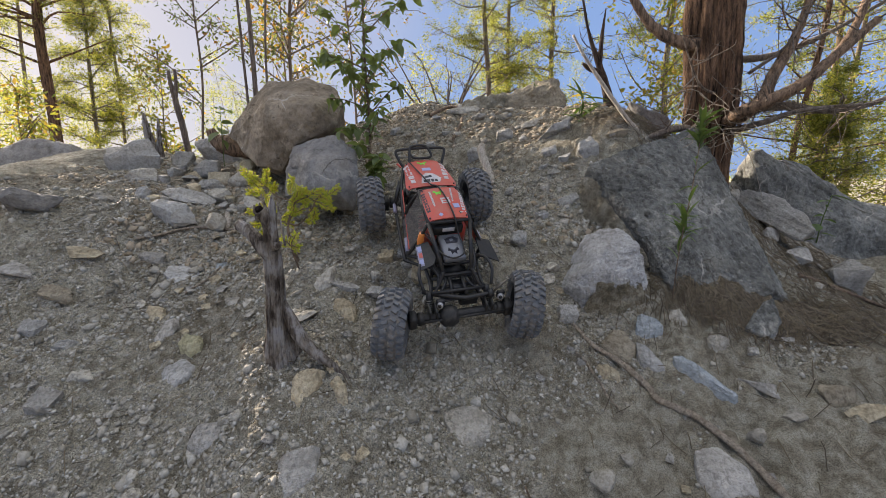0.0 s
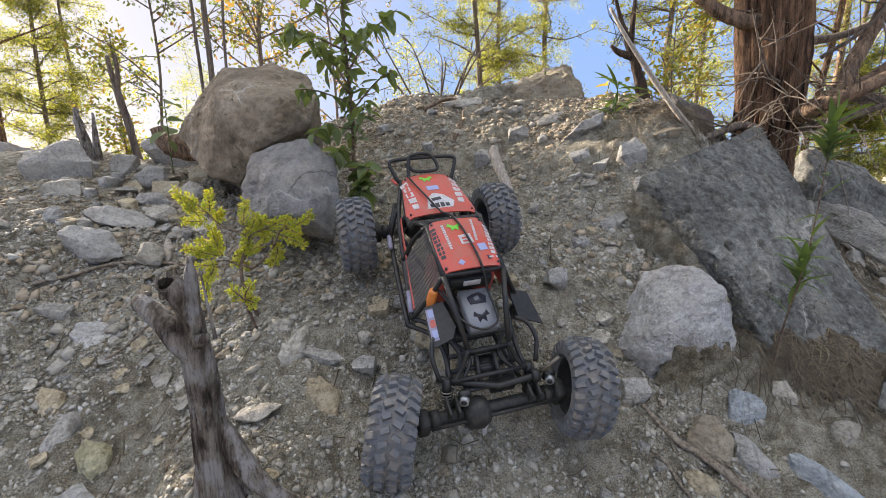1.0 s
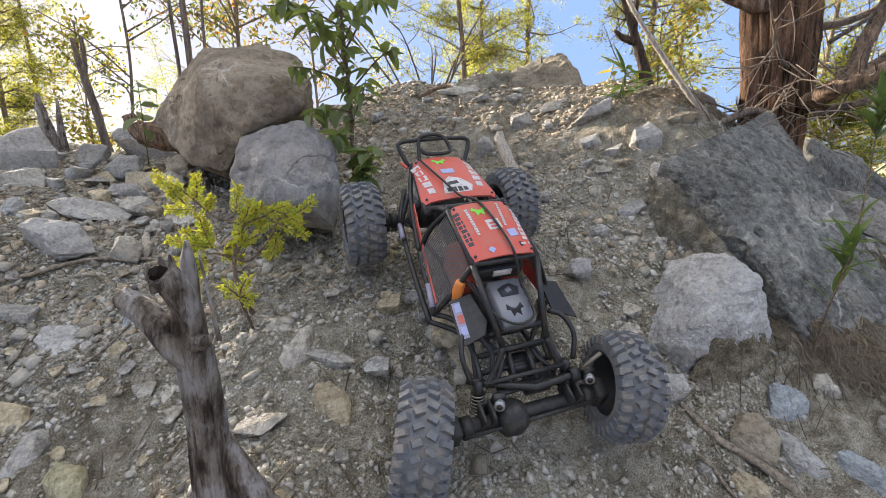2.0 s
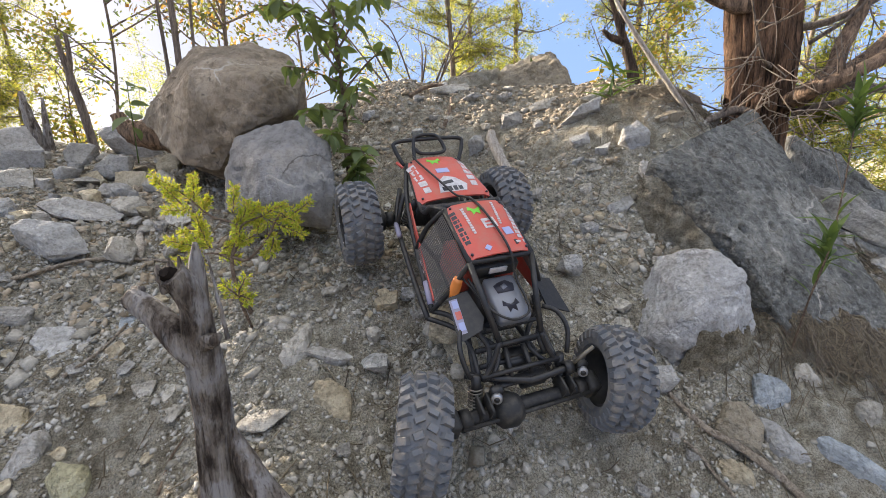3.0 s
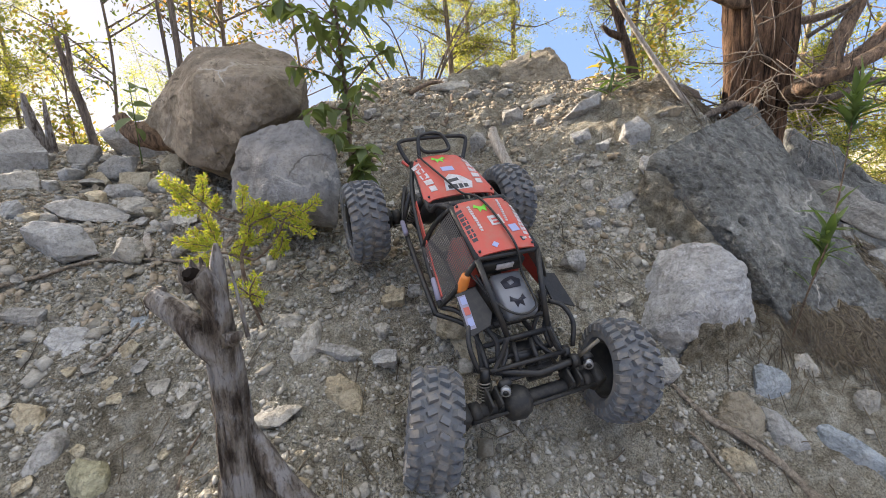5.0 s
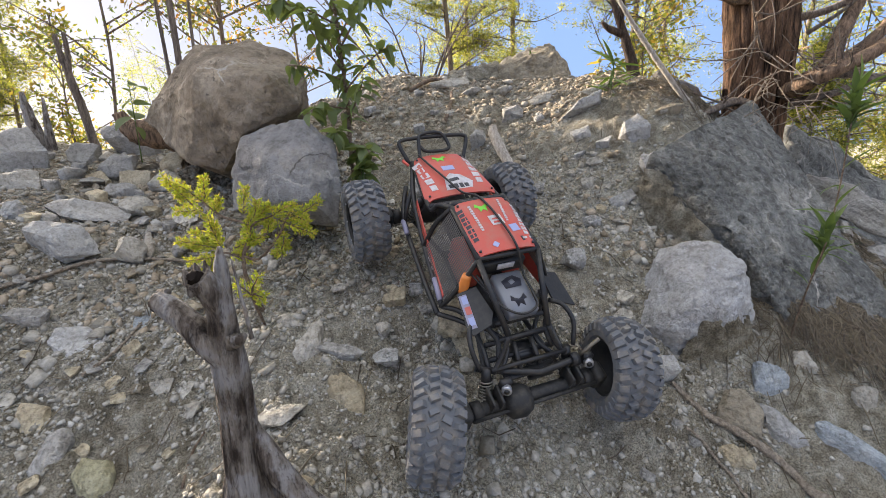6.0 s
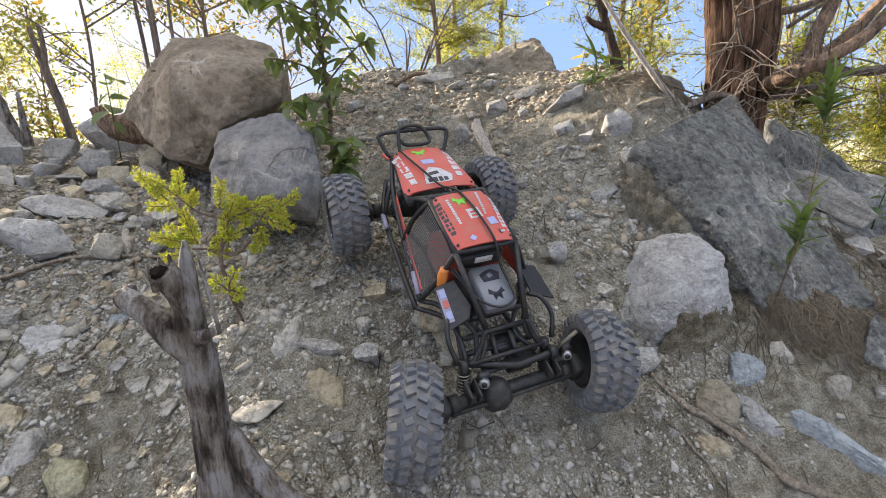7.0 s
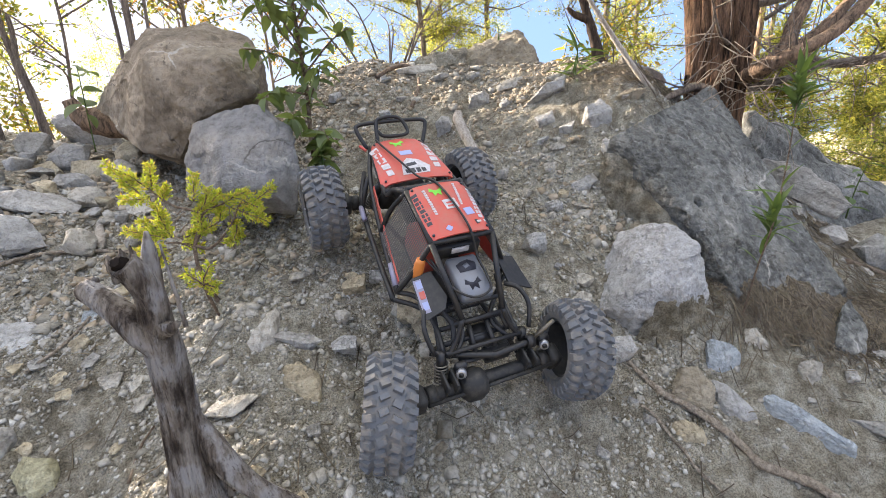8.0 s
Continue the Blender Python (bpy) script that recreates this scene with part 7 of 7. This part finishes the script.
# ---- leafy plants ----
def juniper():
    """A young juniper with flat feathery sprays."""
    rng = np.random.default_rng(61)
    o = np.array((-0.36, 1.095, 0.56))
    ob = thing("juniper_seedling", Matrix.Translation(o), "bright yellow-green juniper seedling in the sunlight", "shrub")
    sprays = [(-0.435, 0.734, -0.491, 0.771), (-0.431, 0.731, -0.428, 0.769), (-0.436, 0.723, -0.479, 0.719), (-0.417, 0.672, -0.427, 0.709), (-0.418, 0.666, -0.455, 0.685), (-0.416, 0.659, -0.453, 0.668),
              (-0.417, 0.715, -0.407, 0.736), (-0.421, 0.644, -0.470, 0.637), (-0.427, 0.641, -0.454, 0.614), (-0.410, 0.659, -0.420, 0.694), (-0.455, 0.748, -0.470, 0.742)]
    sprays += [(-0.371, 0.713, -0.369, 0.751), (-0.361, 0.700, -0.352, 0.730), (-0.349, 0.703, -0.329, 0.723), (-0.325, 0.708, -0.293, 0.723), (-0.289, 0.706, -0.252, 0.729), (-0.301, 0.707, -0.270, 0.696),
               (-0.359, 0.669, -0.364, 0.700), (-0.365, 0.663, -0.346, 0.675), (-0.336, 0.680, -0.334, 0.699), (-0.322, 0.680, -0.310, 0.657), (-0.397, 0.649, -0.371, 0.641), (-0.390, 0.658, -0.365, 0.669)]
    deep = lambda x, z: 1.085 + 0.10 * (-0.37 - x) + 0.12 * (z - 0.69)       # the plant leans uphill
    at = lambda x, z: np.array((x, deep(x, z), z)) - o
    wood = Geo()
    tube(wood, [(0.005, 0.0, -0.03), at(-0.372, 0.60), at(-0.377, 0.645), at(-0.362, 0.691), at(-0.404, 0.708), at(-0.435, 0.734)], [0.0042, 0.0036, 0.0030, 0.0024, 0.0020, 0.0016], 7, 5, 0.08, rng)
    for line in ([(-0.377, 0.645), (-0.353, 0.640), (-0.322, 0.670), (-0.301, 0.707), (-0.289, 0.706)], [(-0.377, 0.640), (-0.400, 0.650), (-0.420, 0.650)], [(-0.362, 0.691), (-0.349, 0.700), (-0.325, 0.708)], [(-0.377, 0.645), (-0.365, 0.663), (-0.336, 0.680)]):
        tube(wood, [at(*q) for q in line], [0.0024, 0.0013], 6, 4, 0.08, rng)
    for k in range(14):                                                     # bare dead twigs below the sprays
        q = at(rng.uniform(-0.44, -0.30), rng.uniform(0.63, 0.70))
        d = rng.normal(0, 1, 3) * np.array([0.016, 0.006, 0.014])
        tube(wood, [q, q + d * 0.6 + rng.normal(0, 0.003, 3), q + d], [0.0010, 0.0004], 4, 3)
    fill = [(x0 + rng.normal(0, 0.008), z0 - 0.006, x1 + rng.normal(0, 0.016), z1 + rng.normal(-0.012, 0.010)) for x0, z0, x1, z1 in sprays[::4]]
    for x0, z0, x1, z1 in sprays + fill:
        a, b = at(x0, z0), at(x1, z1) + np.array((0, rng.normal(0, 0.006), 0))
        mid = (a + b) / 2 + rng.normal(0, 0.003, 3)
        tube(wood, [a, mid, b], [0.0014, 0.0006], 5, 3)
        spray(ob, spline([a, mid, b], 5), 0.0125, rng)
    low = np.array((-0.355, 1.030, 0.592))
    for d in ((-0.02, 0, 0.02), (0.012, 0, 0.03), (0.02, -0.01, 0.0)):
        q = low + np.array(d)
        tube(wood, [np.array((-0.345, 1.05, 0.53)) - o, low - o, q - o], [0.0018, 0.001], 5, 3)
        spray(ob, spline([low - o, (low + q) / 2 - o, q - o], 3), 0.015, rng)
    part("stem", wood, TWIG_BARK, ob)


def spray(parent, line, reach, rng):
    """One feathery spray: side twiglets set with tiny scale leaves."""
    c, w = [], []
    n = len(line)
    for i, p in enumerate(line):
        way = line[min(i + 1, n - 1)] - line[max(i - 1, 0)]
        way = way / (np.linalg.norm(way) + 1e-9)
        for s in (-1, 1):
            side = np.cross(way, (0.1, -0.9, 0.35)) * s + rng.normal(0, 0.25, 3)
            side /= np.linalg.norm(side)
            d = side * 0.75 + way * 0.75
            L = reach * (1.15 - 0.6 * i / n) * rng.uniform(0.6, 1.1)
            for k in range(6):
                c.append(p + d * L * k / 5 * 0.9)
                w.append(d)
        c.append(p)
        w.append(way)
    v = leaf_cloud(np.array(c), np.array(w) * 1.8, 0.0058, 0.0019, 3, 0.0008, rng)
    part("spray", quads_mesh("spray", v, SPRIG_LEAF), SPRIG_LEAF, parent)


juniper()


def leaf_blade(length, width, curl, seed):
    """A pointed oval leaf with a folded midrib."""
    rng = np.random.default_rng(seed)
    rows = 7
    v, f = [], []
    for i in range(rows):
        t = i / (rows - 1)
        w = width / 2 * (math.sin(math.pi * t ** 0.8) ** 0.8 if 0 < t < 1 else 0.02)
        y, z = t * length, -curl * length * t * t
        v += [(-w, y, z + w * 0.35 + rng.normal(0, 0.02) * width), (0, y, z), (w, y, z + w * 0.35 + rng.normal(0, 0.02) * width)]
    for i in range(rows - 1):
        a = i * 3
        f += [(a, a + 1, a + 4, a + 3), (a + 1, a + 2, a + 5, a + 4)]
    return Geo().add(v, f)


def leafy(name, stem, radii, nodes, length, width, material, label, category, seed, droop=0.3, first=0.2, branches=()):
    """A stem with leaves set round it, each leaf a part of its own."""
    rng = np.random.default_rng(seed)
    o = np.array(stem[0], float)
    ob = thing(name, Matrix.Translation(o), label, category)
    part("stem", tube(Geo(), [np.array(p) - o for p in stem], radii, 8, 6, 0.04, rng), TWIG_BARK if category == "sapling" or name == "tall_weed" else WEED_LEAF, ob)
    lines = [(spline(stem, 12) - o, nodes)]
    for pts, n in branches:
        part("branch", tube(Geo(), [np.array(p) - o for p in pts], [radii[0] * 0.45, radii[0] * 0.2], 6, 5, 0.04, rng), TWIG_BARK, ob)
        lines.append((spline(pts, 12) - o, n))
    shapes = [leaf_blade(length * s, width * s * q, c, seed + k).mesh("leaf", material) for k, (s, q, c) in enumerate(((1.0, 1.0, 0.25), (0.8, 1.1, 0.4), (1.15, 0.9, 0.15), (0.6, 1.0, 0.3)))]
    for line, n in lines:
        a = rng.uniform(0, 6.283)
        for k in range(n):
            t = first + (1 - first) * (k + rng.uniform(-0.3, 0.3)) / max(1, n - 1)
            p = line[int(np.clip(t, 0, 1) * (len(line) - 1))]
            a += 2.4
            leaf = new("leaf", shapes[rng.integers(4)])
            leaf.parent = ob
            leaf.matrix_local = Matrix.Translation(p) @ Matrix.Rotation(a, 4, "Z") @ Matrix.Rotation(radians(rng.normal(-10 - 60 * (droop - 0.3), 26)), 4, "X") @ Matrix.Rotation(radians(rng.normal(0, 22)), 4, "Y")
    return ob


leafy("leafy_sapling", [(-0.210, 1.36, 0.70), (-0.221, 1.368, 0.798), (-0.222, 1.389, 0.906), (-0.232, 1.41, 1.029), (-0.240, 1.43, 1.152), (-0.245, 1.45, 1.32), (-0.25, 1.46, 1.52)], (0.0050, 0.0045, 0.0035, 0.0025), 84, 0.042, 0.022, BROAD_LEAF,
      "green leafy sapling growing beside the boulders", "sapling", 71, 0.45, 0.30,
      [([(-0.228, 1.40, 0.98), (-0.29, 1.36, 1.06), (-0.34, 1.33, 1.12)], 18), ([(-0.232, 1.41, 1.03), (-0.17, 1.38, 1.11), (-0.11, 1.36, 1.15)], 18), ([(-0.236, 1.42, 1.10), (-0.31, 1.42, 1.2), (-0.37, 1.4, 1.26)], 18), ([(-0.24, 1.43, 1.18), (-0.16, 1.42, 1.25), (-0.08, 1.4, 1.29)], 18)] +
      [([(-0.221, 1.368, 0.80), (-0.19, 1.31, 0.82), (-0.175, 1.27, 0.80)], 13), ([(-0.221, 1.37, 0.84), (-0.245, 1.31, 0.85), (-0.235, 1.26, 0.84)], 13), ([(-0.221, 1.37, 0.77), (-0.20, 1.30, 0.77), (-0.19, 1.25, 0.75)], 12), ([(-0.222, 1.39, 0.90), (-0.27, 1.32, 0.90), (-0.29, 1.27, 0.88)], 13), ([(-0.224, 1.39, 0.94), (-0.16, 1.36, 1.0), (-0.12, 1.34, 1.02)], 12), ([(-0.226, 1.395, 0.96), (-0.29, 1.36, 0.98), (-0.33, 1.33, 0.98)], 12), ([(-0.23, 1.40, 1.0), (-0.26, 1.33, 1.05), (-0.28, 1.28, 1.07)], 12), ([(-0.232, 1.41, 1.05), (-0.19, 1.33, 1.09), (-0.16, 1.29, 1.1)], 12), ([(-0.236, 1.42, 1.08), (-0.31, 1.36, 1.1), (-0.38, 1.33, 1.09)], 12), ([(-0.22, 1.38, 0.88), (-0.19, 1.33, 0.93), (-0.18, 1.30, 0.95)], 10), ([(-0.245, 1.45, 1.30), (-0.3, 1.42, 1.4), (-0.36, 1.4, 1.46)], 8), ([(-0.245, 1.45, 1.34), (-0.18, 1.42, 1.43), (-0.12, 1.4, 1.48)], 8)])
leafy("ground_vine", [(-0.20, 1.36, 0.80), (-0.195, 1.30, 0.79), (-0.19, 1.25, 0.75), (-0.195, 1.22, 0.70)], (0.003, 0.002), 44, 0.038, 0.022, BROAD_LEAF, "low green leaves at the foot of the sapling", "vine", 72, 0.4, 0.1)
leafy("tall_weed", [(0.528, 0.995, 0.455), (0.516, 0.965, 0.56), (0.510, 0.940, 0.645), (0.524, 0.944, 0.74), (0.538, 0.955, 0.840)], (0.0015, 0.0013, 0.0009), 18, 0.044, 0.0095, WEED_LEAF, "slender green weed with narrow leaves by the slab", "weed", 73, -0.62, 0.30,
      [([(0.513, 0.953, 0.605), (0.510, 0.942, 0.640), (0.513, 0.941, 0.670)], 22), ([(0.530, 0.949, 0.79), (0.537, 0.953, 0.825), (0.540, 0.957, 0.855)], 26), ([(0.537, 0.954, 0.835), (0.541, 0.957, 0.868)], 10)])
leafy("crest_weed", [(0.467, 1.555, 0.92), (0.466, 1.55, 0.98), (0.470, 1.545, 1.03)], (0.0022, 0.0012), 26, 0.080, 0.011, WEED_LEAF, "small green weed with narrow leaves on the crest", "weed", 74, 0.0, 0.1)
leafy("crest_weed", [(0.41, 2.10, 1.10), (0.41, 2.10, 1.16), (0.412, 2.1, 1.21)], (0.002, 0.001), 9, 0.05, 0.010, WEED_LEAF, "small green weed with narrow leaves on the crest", "weed", 75, 0.0, 0.1)
leafy("yellow_sprout", [(0.52, 1.75, 0.98), (0.52, 1.75, 1.03), (0.53, 1.75, 1.08)], (0.002, 0.001), 10, 0.04, 0.018, YELLOW_LEAF, "small sprout with yellowing leaves on the crest", "weed", 76, 0.2, 0.1)
leafy("low_weed", [(1.10, 1.30, 0.56), (1.10, 1.29, 0.63), (1.11, 1.28, 0.70)], (0.002, 0.001), 10, 0.04, 0.018, WEED_LEAF, "low green weed among cedar litter", "weed", 77, 0.2, 0.1)
leafy("low_weed", [(0.98, 0.92, 0.37), (0.98, 0.91, 0.41), (0.99, 0.90, 0.45)], (0.002, 0.001), 9, 0.035, 0.018, YELLOW_LEAF, "low yellow-green weed among cedar litter", "weed", 78, 0.3, 0.1)

leafy("leafy_sprout", [(-0.87, 1.78, 0.80), (-0.86, 1.76, 0.92), (-0.85, 1.74, 1.02)], (0.0018, 0.001), 7, 0.075, 0.045, BROAD_LEAF, "sprout with broad green leaves beside the boulder", "weed", 79, 0.2, 0.4)
shrub = thing("bare_shrub", Matrix.Translation((0.02, 2.45, 0.95)), "bare dead shrub with crooked twigs behind the crest", "shrub")
rng = np.random.default_rng(91)
for k in range(9):
    q = rng.normal(0, 1, 3) * np.array([0.16, 0.06, 0.06]) + np.array([0, 0, 0.40])
    stem = [np.zeros(3), q * 0.5 + rng.normal(0, 0.03, 3), q, q * 1.25 + rng.normal(0, 0.04, 3)]
    geo = tube(Geo(), stem, [0.007, 0.005, 0.003, 0.0015], 6, 5, 0.05, rng)
    twigs_along(geo, stem, 5, 0.12, 0.0020, rng)
    part("stem", geo, GREY_BARK, shrub)


# ---- litter ----
def litter(name, count, area, length, r, material, label, seed, near=None):
    """Dry needles and twig ends lying on the ground."""
    rng = np.random.default_rng(seed)
    x, y = rng.uniform(area[0], area[1], count), rng.uniform(area[2], area[3], count)
    if near:
        x, y = rng.normal(near[0], near[2], count), rng.normal(near[1], near[3], count)
    L, a = length * rng.uniform(0.4, 1.4, count), rng.uniform(0, 6.283, count)
    dx, dy = np.cos(a) * L / 2, np.sin(a) * L / 2
    lift = rng.uniform(0.0, 0.006, count)
    ends = [np.stack([x + s * dx, y + s * dy, ground(x + s * dx, y + s * dy) + lift + rng.uniform(0, 0.004, count) + (0.002 if s == 0 else 0)], -1) for s in (-1, 0, 1)]
    side = np.stack([-np.sin(a), np.cos(a), 0 * a], -1) * r
    up = np.array([0, 0, 1.4 * r])
    v = np.stack([q for e in ends for q in (e + side, e - side, e + up)], 1)
    f = np.array([(0, 1, 4, 3), (1, 2, 5, 4), (2, 0, 3, 5), (3, 4, 7, 6), (4, 5, 8, 7), (5, 3, 6, 8)])
    F = (f[None] + (np.arange(count) * 9)[:, None, None]).reshape(-1, 4)
    me = bpy.data.meshes.new(name)
    me.vertices.add(v.size // 3), me.loops.add(F.size), me.polygons.add(len(F))
    me.vertices.foreach_set("co", v.ravel())
    me.loops.foreach_set("vertex_index", F.ravel())
    me.polygons.foreach_set("loop_start", np.arange(0, F.size, 4))
    me.materials.append(material)
    me.update(calc_edges=True)
    return tagged(new(name, me), label, "litter", kind="stuff")


litter("needle_litter", 13000, (0, 0, 0, 0), 0.028, 0.0007, LITTER, "brown dry cedar needles below the slab", 81, (0.76, 1.012, 0.115, 0.036))
litter("needle_litter", 1800, (0, 0, 0, 0), 0.028, 0.0006, LITTER, "brown dry cedar needles above the slab", 82, (0.64, 1.47, 0.10, 0.05))
litter("needle_litter", 5000, (0, 0, 0, 0), 0.030, 0.0008, LITTER, "brown dry cedar needles round the cedar", 83, (1.12, 1.30, 0.16, 0.16))
litter("twig_litter", 900, (-1.3, 1.3, 0.5, 2.1), 0.036, 0.0009, LITTER, "small dry twigs strewn over the gravel", 84)
